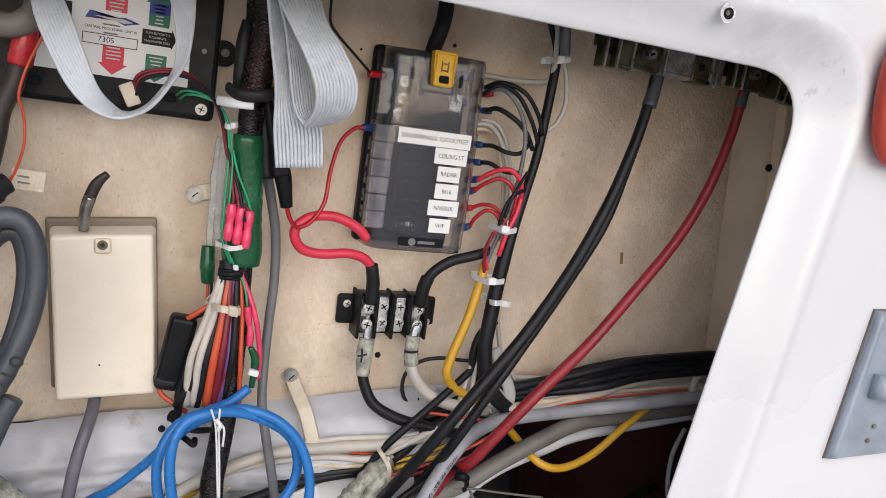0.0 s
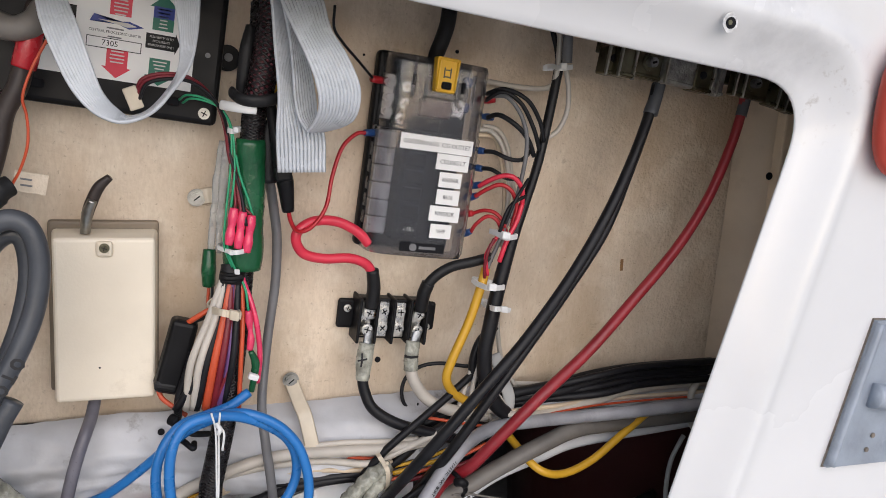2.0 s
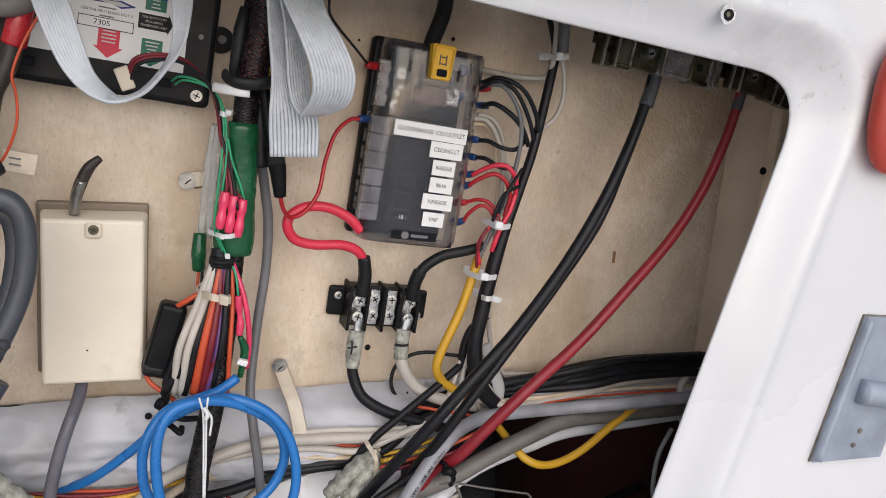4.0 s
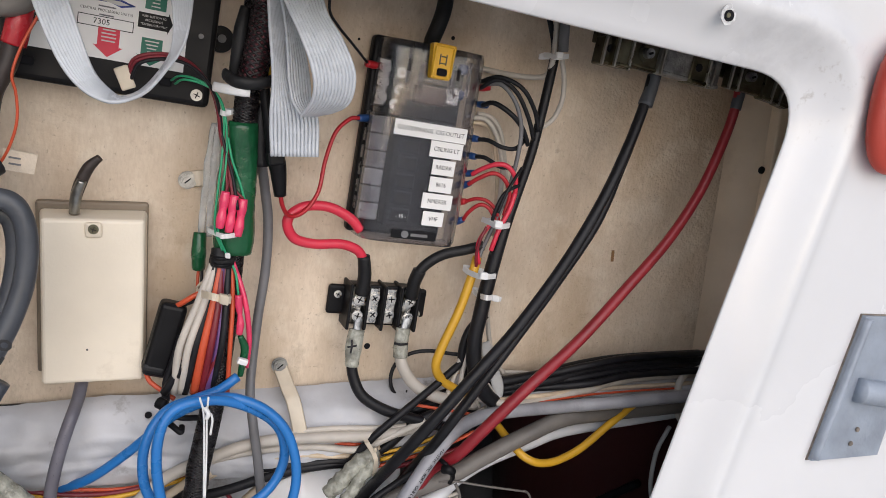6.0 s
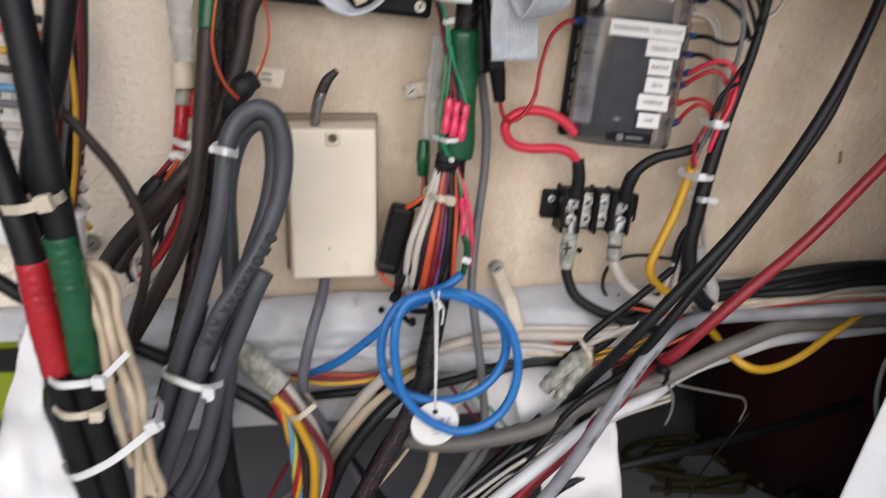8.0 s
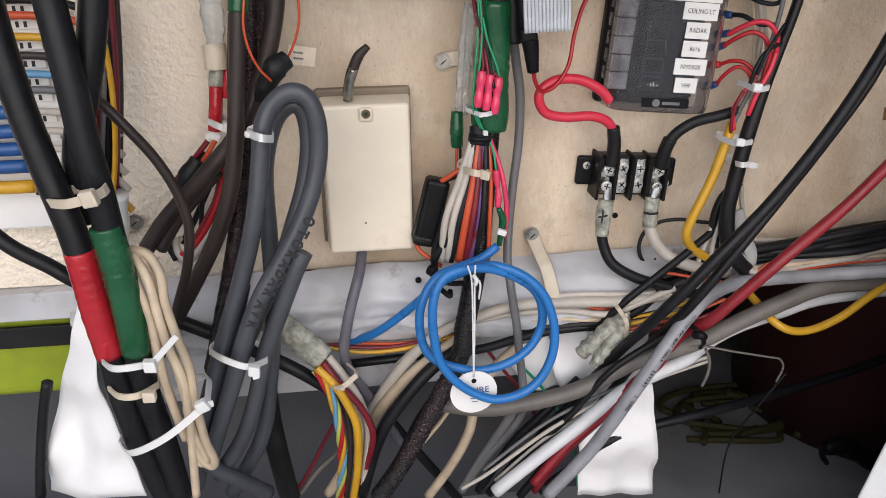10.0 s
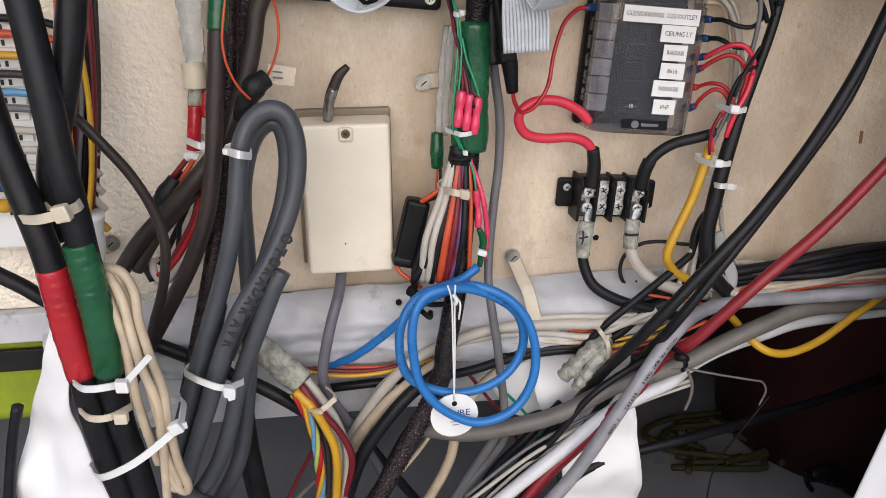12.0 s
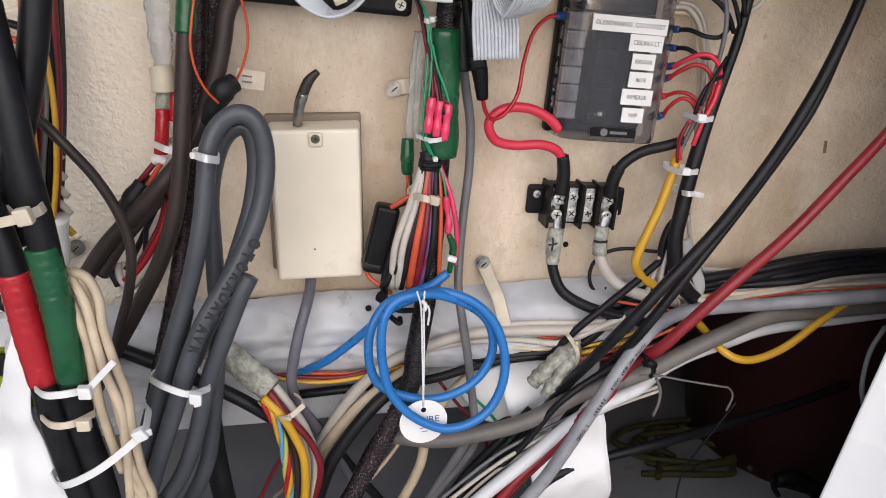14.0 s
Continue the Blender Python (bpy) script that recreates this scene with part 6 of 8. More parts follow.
neck = cable("loom_neck", [(-0.1871, 0.5520, 1.1951), (-0.1879, 0.5500, 1.1897), (-0.1885, 0.5500, 1.1835)], 0.00895, BLACK_MATT, "black neck where the wires leave the tape", "tube", flat=0.7, wobble=0.12)
for k in range(2):
    cable("tape_ridge", [Vector((-0.1959, 0.5480, 1.1915)) + Vector((0.001 * k, 0, -0.005 * k)), Vector((-0.1926, 0.5430, 1.1910)) + Vector((0, 0, -0.005 * k)), Vector((-0.1881, 0.5420, 1.1908)) + Vector((0, 0, -0.005 * k)), Vector((-0.1813, 0.5470, 1.1909)) + Vector((0, 0, -0.005 * k))], 0.00134, BLACK_PL, "", parent=neck, sides=8)
tie([(-0.2042, 0.5520, 1.1640), (-0.1966, 0.5240, 1.1686), (-0.1835, 0.5340, 1.1629)], (-0.1894, 0.5240, 1.1672), 0.0065, NYLON_OLD, "aged nylon cable tie round the fanned wires", 1.0)
rel = thing("inline_holder", (-0.2294, 0.5600, 1.1298), "black inline fuse holder tucked behind fanned wires", "fuse holder")
part("shell", rbox(0.019, 0.016, 0.056, 0.004, 3), BLACK_PL, rel, m=Matrix.Translation((-0.2255, 0.5600, 1.1275)) @ Matrix.Rotation(radians(14), 4, 'Y'))
part("cap", rbox(0.017, 0.017, 0.008, 0.003, 2), BLACK_MATT, rel, m=Matrix.Translation((-0.2322, 0.5600, 1.1063)) @ Matrix.Rotation(radians(14), 4, 'Y'))
cable("lead", [(-0.2176, 0.5560, 1.1527), (-0.2129, 0.5520, 1.1571), (-0.2066, 0.5500, 1.1617), (-0.1990, 0.5500, 1.1657)], 0.00202, ORANGE, "orange lead", parent=rel)
cable("lead", [(-0.2189, 0.5600, 1.1498), (-0.2126, 0.5560, 1.1538), (-0.2052, 0.5520, 1.1578)], 0.00157, BLACK, "", parent=rel)
cable("lead", [(-0.2376, 0.5600, 1.1022), (-0.2345, 0.5580, 1.0954), (-0.2253, 0.5540, 1.0886), (-0.2182, 0.5540, 1.0828)], 0.00180, ORANGE, "", parent=rel)
cable("lead", [(-0.2144, 0.5520, 1.1319), (-0.2190, 0.5480, 1.1165), (-0.2238, 0.5480, 1.0996), (-0.2244, 0.5480, 1.0845)], 0.00290, BLACK, "", parent=rel)
for k in range(2):
    cable("black_tie", [Vector((-0.2295, 0.5440, 1.0836)) + Vector((0.002 * k, 0, -0.011 * k)), Vector((-0.2242, 0.5340, 1.0819)) + Vector((0.003 * k, 0, -0.010 * k)), Vector((-0.2151, 0.5280, 1.0796)) + Vector((0, 0, -0.011 * k)), Vector((-0.2038, 0.5340, 1.0760)) + Vector((-0.01 * k, 0, -0.006 * k))], 0.00218, BLACK_PL, "black cable tie holding the blue cable coil", "cable tie")
    cable("tie_knot", [Vector((-0.2298, 0.5360, 1.0887)) + Vector((0.003 * k, 0, -0.011 * k)), Vector((-0.2255, 0.5320, 1.0876)) + Vector((0.003 * k, 0, -0.011 * k))], 0.00414, BLACK_PL, "black cable tie head", "cable tie")

# ---- blue cable coil, string and tag ----
blue = cable("blue_cable", [(-0.1756, 0.5400, 1.1031), (-0.1887, 0.5360, 1.0955), (-0.2050, 0.5300, 1.0924), (-0.2234, 0.5220, 1.0893), (-0.2347, 0.5180, 1.0770), (-0.2399, 0.5160, 1.0595), (-0.2388, 0.5140, 1.0390), (-0.2319, 0.5120, 1.0249), (-0.2169, 0.5100, 1.0164), (-0.1948, 0.5100, 1.0107), (-0.1721, 0.5120, 1.0137), (-0.1539, 0.5140, 1.0251), (-0.1441, 0.5160, 1.0431), (-0.1447, 0.5160, 1.0624), (-0.1532, 0.5140, 1.0781), (-0.1696, 0.5100, 1.0910), (-0.1875, 0.5060, 1.0996), (-0.2049, 0.5020, 1.1023), (-0.2196, 0.5000, 1.0996), (-0.2282, 0.4980, 1.0899), (-0.2320, 0.4960, 1.0731), (-0.2311, 0.4960, 1.0500), (-0.2263, 0.4960, 1.0284), (-0.2145, 0.4960, 1.0105), (-0.1992, 0.4960, 0.9983), (-0.1829, 0.4960, 0.9919), (-0.1639, 0.4960, 0.9952), (-0.1481, 0.4980, 1.0062), (-0.1385, 0.5000, 1.0265), (-0.1376, 0.5020, 1.0495), (-0.1445, 0.5040, 1.0726), (-0.1575, 0.5060, 1.0887), (-0.1744, 0.5080, 1.0980), (-0.1907, 0.5120, 1.0997), (-0.2065, 0.5200, 1.0919), (-0.2204, 0.5300, 1.0802), (-0.2327, 0.5400, 1.0647), (-0.2480, 0.5500, 1.0463), (-0.2662, 0.5600, 1.0275), (-0.2803, 0.5700, 1.0147), (-0.2971, 0.5820, 1.0044)], 0.00355, BLUE, "bright blue coaxial cable coiled and tied, cut end", "cable", sub=6)
tag = thing("paper_tag", (-0.2002, 0.5040, 0.9971), "round white paper tag on a string with faint blue handwriting", "tag")
M_TAG = Matrix.Translation((-0.1998, 0.5030, 0.9956)) @ Matrix.Rotation(radians(4), 4, 'Z')
part("disc", disc(0.0188, 0.0008, seg=56), PAPER, tag, m=M_TAG)
part("eyelet", disc(0.0021, 0.0010, (0, -0.0002, 0.0105), 16), DARK, tag, m=M_TAG)
text("TURE", 0.0080, M_TAG @ Matrix.Translation((0.003, -0.0006, 0.0015)), INK_BLUE, tag, "handwriting", squeeze=1.0)
for k in range(2):
    part("handwriting", rbox(0.008 - 0.003 * k, 0.0002, 0.0005, 0, 1, (0.001, -0.0006, -0.0055 - 0.003 * k)), INK_BLUE, tag, m=M_TAG)
for k in (-1, 1):
    cable("string", [Vector((-0.2032, 0.4940, 1.1085)) + Vector((0.0028 * k, 0, 0)), Vector((-0.2020, 0.4940, 1.0944)) + Vector((0.001 * k, 0, 0)), Vector((-0.2008, 0.4980, 1.0561)) + Vector((0.0007 * k, 0, 0)), Vector((-0.2001, 0.5020, 1.0097))], 0.00070, NYLON, "white string", parent=tag, sides=6)
cable("string", [(-0.2036, 0.4840, 1.1053), (-0.1990, 0.4820, 1.0993), (-0.1995, 0.4840, 1.0862)], 0.00080, NYLON, "", parent=tag, sides=6)
cable("string", [(-0.2036, 0.4840, 1.1053), (-0.2016, 0.4810, 1.1025), (-0.2027, 0.4820, 1.0987)], 0.00160, NYLON, "", parent=tag, sides=6)

# ---- grey cables beside the loom ----
cable("grey_cable", [(-0.1654, 0.5600, 1.2989), (-0.1634, 0.5640, 1.2707), (-0.1571, 0.5700, 1.2371), (-0.1529, 0.5740, 1.2109), (-0.1529, 0.5760, 1.1754), (-0.1570, 0.5740, 1.1402), (-0.1609, 0.5680, 1.1060), (-0.1629, 0.5600, 1.0817), (-0.1604, 0.5540, 1.0564), (-0.1562, 0.5520, 1.0288), (-0.1522, 0.5540, 0.9986), (-0.1465, 0.5600, 0.9560), (-0.1437, 0.5800, 0.9141), (-0.1755, 0.5900, 0.8610), (-0.1956, 0.6000, 0.8199)], 0.00367, MIDGREY, "thin grey cable running down the bulkhead", "cable")
fh = cable("fuse_holder", [(-0.1661, 0.5420, 1.3151), (-0.1621, 0.5420, 1.2924), (-0.1575, 0.5420, 1.2725), (-0.1537, 0.5420, 1.2576), (-0.1505, 0.5440, 1.2365)], [0.00374, 0.00396, 0.00551, 0.00617, 0.00440], BLACK_PL, "black inline fuse holder hanging beside the ribbon", "fuse holder")
part("cap", rbox(0.012, 0.011, 0.010, 0.002, 2), BLACK_PL, fh, m=Matrix.Translation((-0.1559, 0.5400, 1.2637)) @ Matrix.Rotation(radians(-8), 4, 'Y'))
cable("lead", [(-0.1505, 0.5440, 1.2373), (-0.1474, 0.5480, 1.2277), (-0.1406, 0.5560, 1.2197), (-0.1295, 0.5600, 1.2226), (-0.1187, 0.5640, 1.2371), (-0.1139, 0.5680, 1.2601), (-0.1063, 0.5720, 1.2813), (-0.0949, 0.5760, 1.2918), (-0.0869, 0.5780, 1.2930)], 0.00159, RED, "red lead", parent=fh)
cable("thin_wire", [(-0.1239, 0.5400, 1.3809), (-0.1229, 0.5440, 1.3663), (-0.1149, 0.5500, 1.3571), (-0.0994, 0.5640, 1.3460), (-0.0845, 0.5760, 1.3347)], 0.00101, BLACK, "thin dark wire curling into the fuse block", "wire", sides=8)
# cable entering the junction box
cut_end = cable("cut_cable", [(-0.2684, 0.5660, 1.2549), (-0.2755, 0.5680, 1.2475), (-0.2809, 0.5700, 1.2354), (-0.2840, 0.5740, 1.2241), (-0.2850, 0.5780, 1.2143)], [0.00253, 0.00391, 0.00414, 0.00368, 0.00345], BROWN_BK, "short dark cut cable end above the junction box, its screen bared", "cable")
cable("bared_screen", [(-0.2794, 0.5650, 1.2390), (-0.2822, 0.5665, 1.2315), (-0.2838, 0.5690, 1.2240), (-0.2846, 0.5730, 1.2160)], [0.0031, 0.0036, 0.0034], STEEL_DULL, "dull bared screen", parent=cut_end, wobble=0.1)
gp = [(-0.2804, 0.5800, 1.0894), (-0.2823, 0.5660, 1.0824), (-0.2851, 0.5520, 1.0769), (-0.2885, 0.5470, 1.0677), (-0.2917, 0.5460, 1.0567), (-0.2967, 0.5460, 1.0354), (-0.2998, 0.5520, 1.0121), (-0.2970, 0.5660, 0.9871), (-0.2850, 0.5820, 0.9545), (-0.2729, 0.5920, 0.9286), (-0.2585, 0.5980, 0.8943), (-0.2466, 0.6000, 0.8643)]
gc = cable("grey_cable", gp, 0.00438, LILAC_DK, "lilac-grey cable leaving the junction box", "cable")

letters_along("- -- --- - -- -- - --- -", gp, 0.00275, INK, gc, 0.05, 0.45, 0.0045, name="print_mark")


# ---- straps and screws on the bulkhead ----
def p_clip(scr, a, b, w, label):
    """A nylon strap screwed to the bulkhead at one end."""
    th = thing("cable_clip", scr, label, "cable clip")
    cable("strap", [scr, Vector(scr).lerp(Vector(a), 0.6), a, b], w, NYLON_OLD, "", parent=th, flat=0.12, sides=10)
    part("washer", disc(0.0066, 0.0012, seg=24, bevel=0.0003), STEEL_DULL, th, m=Matrix.Translation(Vector(scr) + Vector((0, -0.0022, 0))))
    screw(th, scr[0], scr[1] - 0.0042, scr[2], 0.0048, STEEL_DULL, '-', turn=-40)


p_clip((-0.1346, 0.5980, 1.0887), (-0.1264, 0.5700, 1.0651), (-0.1205, 0.5600, 1.0370), 0.00573, "aged nylon clip strap screwed to the bulkhead")
p_clip((-0.2097, 0.5980, 1.2376), (-0.1996, 0.5940, 1.2398), (-0.1884, 0.5840, 1.2416), 0.00621, "aged nylon clip strap screwed beside the loom")
p_clip((-0.4587, 0.5980, 1.1189), (-0.4694, 0.5920, 1.1178), (-0.4813, 0.5820, 1.1056), 0.00812, "aged nylon clip strap screwed near the wire bundle")
for nm, c, r in (("screw_hole", (-0.0603, 0.6000, 1.1006), 0.0026), ("screw_hole", (-0.0855, 0.6000, 1.3520), 0.0010), ("screw_hole", (-0.2349, 0.5760, 1.0616), 0.0026), ("screw_hole", (-0.0075, 0.6000, 1.3609), 0.0016)):
    tagged(part(nm, disc(r, 0.0012, seg=14), DARK, m=Matrix.Translation(c)), "small dark screw hole in the bulkhead", "hole", kind="structure")
tagged(part("rust_stain", rbox(0.003, 0.0006, 0.011, 0.0001, 1), mat("rust", (0.25, 0.13, 0.05), 0.8, 0, 0.3, 200, 0.1), m=Matrix.Translation((0.1742, 0.5995, 1.1806)) @ Matrix.Rotation(radians(-3), 4, 'Y')), "brown rust mark on the bulkhead", "stain", kind="structure")
kn = thing("knob", (-0.1894, 0.5960, 1.3410), "black plastic plug on the bulkhead", "plug")
part("body", disc(0.0095, 0.008, seg=24, bevel=0.002), BLACK_PL, kn, m=Matrix.Translation((-0.1894, 0.5960, 1.3410)))
part("centre", disc(0.003, 0.002, seg=12), MIDGREY, kn, m=Matrix.Translation((-0.1888, 0.5910, 1.3414)))


# ---- left side: heavy cables, coils, brown cables ----
hb = cable("heavy_cable", [(-0.4877, 0.4800, 1.3189), (-0.4851, 0.4780, 1.2821), (-0.4791, 0.4740, 1.2403), (-0.4717, 0.4700, 1.2068), (-0.4638, 0.4660, 1.1756), (-0.4588, 0.4640, 1.1484), (-0.4558, 0.4640, 1.1076), (-0.4524, 0.4660, 1.0696), (-0.4510, 0.4700, 1.0326), (-0.4476, 0.4780, 0.9857), (-0.4413, 0.4900, 0.9341)], 0.00914, BLACK, "thick black battery cable with red tape band", "cable", sides=18)
cable("red_tape", [(-0.4584, 0.4630, 1.1487), (-0.4570, 0.4630, 1.1285), (-0.4555, 0.4630, 1.1080), (-0.4525, 0.4650, 1.0722)], [0.00936, 0.00974] * 9 + [0.00946], RED_TAPE, "glossy red tape band", parent=hb, sides=18, wobble=0.012, sub=14)
hb = cable("heavy_cable", [(-0.4501, 0.4680, 1.3128), (-0.4465, 0.4640, 1.2826), (-0.4431, 0.4600, 1.2514), (-0.4410, 0.4580, 1.2188), (-0.4382, 0.4580, 1.1876), (-0.4366, 0.4580, 1.1642), (-0.4351, 0.4600, 1.1237), (-0.4349, 0.4640, 1.0735), (-0.4350, 0.4700, 1.0356), (-0.4316, 0.4780, 0.9888), (-0.4300, 0.4900, 0.9328)], 0.00900, BLACK, "thick black battery cable with green tape band", "cable", sides=18)
cable("green_tape", [(-0.4380, 0.4570, 1.1664), (-0.4360, 0.4580, 1.1437), (-0.4347, 0.4590, 1.1222), (-0.4346, 0.4630, 1.0740)], [0.00977, 0.01015] * 11 + [0.00977], GREEN_TAPE, "glossy green tape band", parent=hb, sides=18, wobble=0.012, sub=18)
cable("heavy_cable", [(-0.4255, 0.4820, 1.3123), (-0.4320, 0.4800, 1.2810), (-0.4396, 0.4780, 1.2520), (-0.4485, 0.4780, 1.2250), (-0.4558, 0.4820, 1.1997), (-0.4619, 0.4900, 1.1603)], 0.00871, BLACK, "thick black battery cable joining the pair", "cable", sides=18)
tie([(-0.4695, 0.4600, 1.1821), (-0.4527, 0.4420, 1.1868), (-0.4361, 0.4360, 1.1919), (-0.4310, 0.4440, 1.1927)], (-0.4360, 0.4340, 1.1928), 0.0075, NYLON_OLD, "aged nylon cable tie round the thick cables", 1.25)
tie([(-0.4576, 0.4600, 1.0711), (-0.4439, 0.4400, 1.0757), (-0.4279, 0.4380, 1.0772), (-0.4207, 0.4500, 1.0737)], (-0.4193, 0.4360, 1.0792), 0.0060, NYLON, "white nylon cable tie round the thick cables", 1.25, tail=(-0.4036, 0.4500, 1.0923))
tie([(-0.4574, 0.4620, 1.0489), (-0.4457, 0.4460, 1.0511), (-0.4322, 0.4420, 1.0531), (-0.4236, 0.4600, 1.0493)], (-0.4248, 0.4420, 1.0533), 0.0060, NYLON_OLD, "aged nylon cable tie round the thick cables", 1.2)
tie([(-0.4591, 0.4700, 0.9980), (-0.4453, 0.4460, 1.0057), (-0.4199, 0.4380, 1.0206), (-0.3967, 0.4400, 1.0377), (-0.3918, 0.4500, 1.0388)], (-0.3917, 0.4400, 1.0441), 0.0065, NYLON, "long white nylon cable tie round cables and coil", 1.2, tail=(-0.3848, 0.4420, 1.0448))
COIL = [
    [(-0.4333, 0.4720, 1.1451), (-0.4178, 0.4640, 1.1434), (-0.4103, 0.4580, 1.1308), (-0.4096, 0.4560, 1.1121), (-0.4055, 0.4540, 1.0888), (-0.4004, 0.4540, 1.0636), (-0.3999, 0.4540, 1.0379), (-0.3977, 0.4560, 1.0053), (-0.3938, 0.4580, 0.9850), (-0.3974, 0.4600, 0.9792), (-0.4025, 0.4600, 0.9854), (-0.4061, 0.4600, 1.0034), (-0.4077, 0.4600, 1.0305)],
    [(-0.4320, 0.4700, 1.1389), (-0.4262, 0.4620, 1.1223), (-0.4207, 0.4580, 1.1000), (-0.4192, 0.4560, 1.0765), (-0.4178, 0.4560, 1.0512), (-0.4145, 0.4580, 1.0235), (-0.4127, 0.4640, 1.0013)],
    [(-0.4275, 0.4680, 1.1424), (-0.4183, 0.4580, 1.1274), (-0.4149, 0.4540, 1.1055), (-0.4113, 0.4520, 1.0821), (-0.4052, 0.4520, 1.0567), (-0.4052, 0.4540, 1.0296), (-0.4078, 0.4580, 0.9957), (-0.4123, 0.4660, 0.9497)],
    [(-0.4238, 0.4700, 1.1430), (-0.4159, 0.4620, 1.1217), (-0.4150, 0.4600, 1.0986), (-0.4104, 0.4580, 1.0706), (-0.4069, 0.4580, 1.0404), (-0.4056, 0.4580, 1.0137), (-0.4001, 0.4600, 0.9861), (-0.4051, 0.4620, 0.9823), (-0.4097, 0.4640, 1.0010)],
    [(-0.4316, 0.4740, 1.1334), (-0.4268, 0.4660, 1.1047), (-0.4230, 0.4640, 1.0850), (-0.4211, 0.4620, 1.0608), (-0.4172, 0.4620, 1.0345), (-0.4146, 0.4640, 1.0106)],
]
for pts in COIL:
    cable("cream_wire", pts, 0.00305, CREAM_W, "cream twin wire in a hanging coil", "wire", group="coil of cream wire")
# grey radar cable coil
g = cable("grey_cable", [(-0.3703, 0.5300, 0.8946), (-0.3883, 0.5140, 0.9228), (-0.4073, 0.5020, 0.9495), (-0.4097, 0.4980, 0.9778), (-0.3984, 0.4940, 1.0179), (-0.3794, 0.4920, 1.0721), (-0.3611, 0.4900, 1.1229), (-0.3500, 0.4900, 1.1626), (-0.3446, 0.4920, 1.1927), (-0.3410, 0.4940, 1.2146), (-0.3338, 0.4960, 1.2294), (-0.3225, 0.4960, 1.2370), (-0.3120, 0.4960, 1.2338), (-0.3064, 0.4960, 1.2204), (-0.3058, 0.4960, 1.2016), (-0.3098, 0.4940, 1.1792), (-0.3200, 0.4900, 1.1532), (-0.3349, 0.4860, 1.1271), (-0.3518, 0.4820, 1.1007), (-0.3648, 0.4800, 1.0726), (-0.3770, 0.4820, 1.0370), (-0.3918, 0.4880, 0.9974), (-0.4053, 0.4960, 0.9588)], 0.00627, GREY, "thick grey cable coiled with hand-written black lettering", "cable", sides=16, sub=7)
cable("grey_cable", [(-0.4016, 0.5400, 0.8902), (-0.3697, 0.5300, 0.9521), (-0.3569, 0.5200, 1.0134), (-0.3481, 0.5140, 1.0772), (-0.3458, 0.5120, 1.1347), (-0.3450, 0.5120, 1.1757), (-0.3396, 0.5120, 1.2031), (-0.3315, 0.5120, 1.2200), (-0.3214, 0.5120, 1.2261), (-0.3144, 0.5120, 1.2195), (-0.3129, 0.5120, 1.1982), (-0.3178, 0.5100, 1.1711), (-0.3272, 0.5060, 1.1441), (-0.3367, 0.5040, 1.1202), (-0.3550, 0.5000, 1.0841), (-0.3753, 0.5020, 1.0394), (-0.4048, 0.5160, 0.9651)], 0.00626, GREY, "thick grey cable in an inner coil", "cable", sides=16, sub=7)
cable("grey_cable", [(-0.3205, 0.4880, 1.1288), (-0.3283, 0.4860, 1.1142), (-0.3424, 0.4860, 1.0811), (-0.3553, 0.4900, 1.0489), (-0.3679, 0.4960, 1.0045), (-0.3832, 0.5060, 0.9647), (-0.4063, 0.5200, 0.9255)], 0.00607, GREY, "thick grey cable with a cut end", "cable", sides=16)
cable("grey_cable", [(-0.3676, 0.5040, 1.1006), (-0.3798, 0.5040, 1.0571), (-0.3955, 0.5080, 1.0092), (-0.4098, 0.5160, 0.9655), (-0.4273, 0.5300, 0.9093)], 0.00640, GREY, "thick grey cable in the coil", "cable", sides=16)
tie([(-0.3517, 0.5000, 1.2107), (-0.3410, 0.4740, 1.2137), (-0.3349, 0.4880, 1.2090)], (-0.3512, 0.4960, 1.2112), 0.0065, NYLON, "white nylon cable tie round the grey coil", 0.6)
tie([(-0.3945, 0.4960, 1.0524), (-0.3792, 0.4660, 1.0616), (-0.3632, 0.4620, 1.0570), (-0.3533, 0.4820, 1.0495)], (-0.3590, 0.4600, 1.0560), 0.0062, NYLON, "white nylon cable tie round the grey coil", 1.2, tail=(-0.3577, 0.4580, 1.0510))
# lettering hand-written along the grey cable
for s, x, t in (("O", (-0.3145, 0.4600, 1.1613), -64), ("T", (-0.3189, 0.4590, 1.1539), -60), ("O", (-0.3229, 0.4580, 1.1468), -58), ("R", (-0.3270, 0.4580, 1.1397), -54), ("A", (-0.3318, 0.4580, 1.1330), -52), ("D", (-0.3354, 0.4570, 1.1266), -52), ("A", (-0.3398, 0.4570, 1.1205), -54), ("R", (-0.3439, 0.4560, 1.1145), -56), ("A", (-0.3498, 0.4550, 1.1065), -60), ("V", (-0.3528, 0.4540, 1.1004), -62), ("R", (-0.3560, 0.4540, 1.0933), -66)):
    text(s, 0.0100, Matrix.Translation(x) @ Matrix.Rotation(radians(t + 180), 4, 'Y'), INK, g, "handwriting", bold=0.0005, squeeze=0.85)

# brown-black cables
bw = cable("brown_cable", [(-0.3496, 0.5280, 1.3108), (-0.3535, 0.5260, 1.2758), (-0.3589, 0.5260, 1.2354), (-0.3642, 0.5260, 1.1969), (-0.3724, 0.5280, 1.1601), (-0.3864, 0.5320, 1.1255), (-0.4073, 0.5400, 1.0878), (-0.4288, 0.5500, 1.0517), (-0.4519, 0.5640, 1.0114)], 0.00603, BROWN_BK, "brown-black sheathed cable hanging down", "cable")
cable("green_tape", [(-0.3491, 0.5270, 1.3108), (-0.3510, 0.5260, 1.2970), (-0.3525, 0.5250, 1.2848)], 0.00686, GREEN_TAPE, "green tape band", parent=bw)
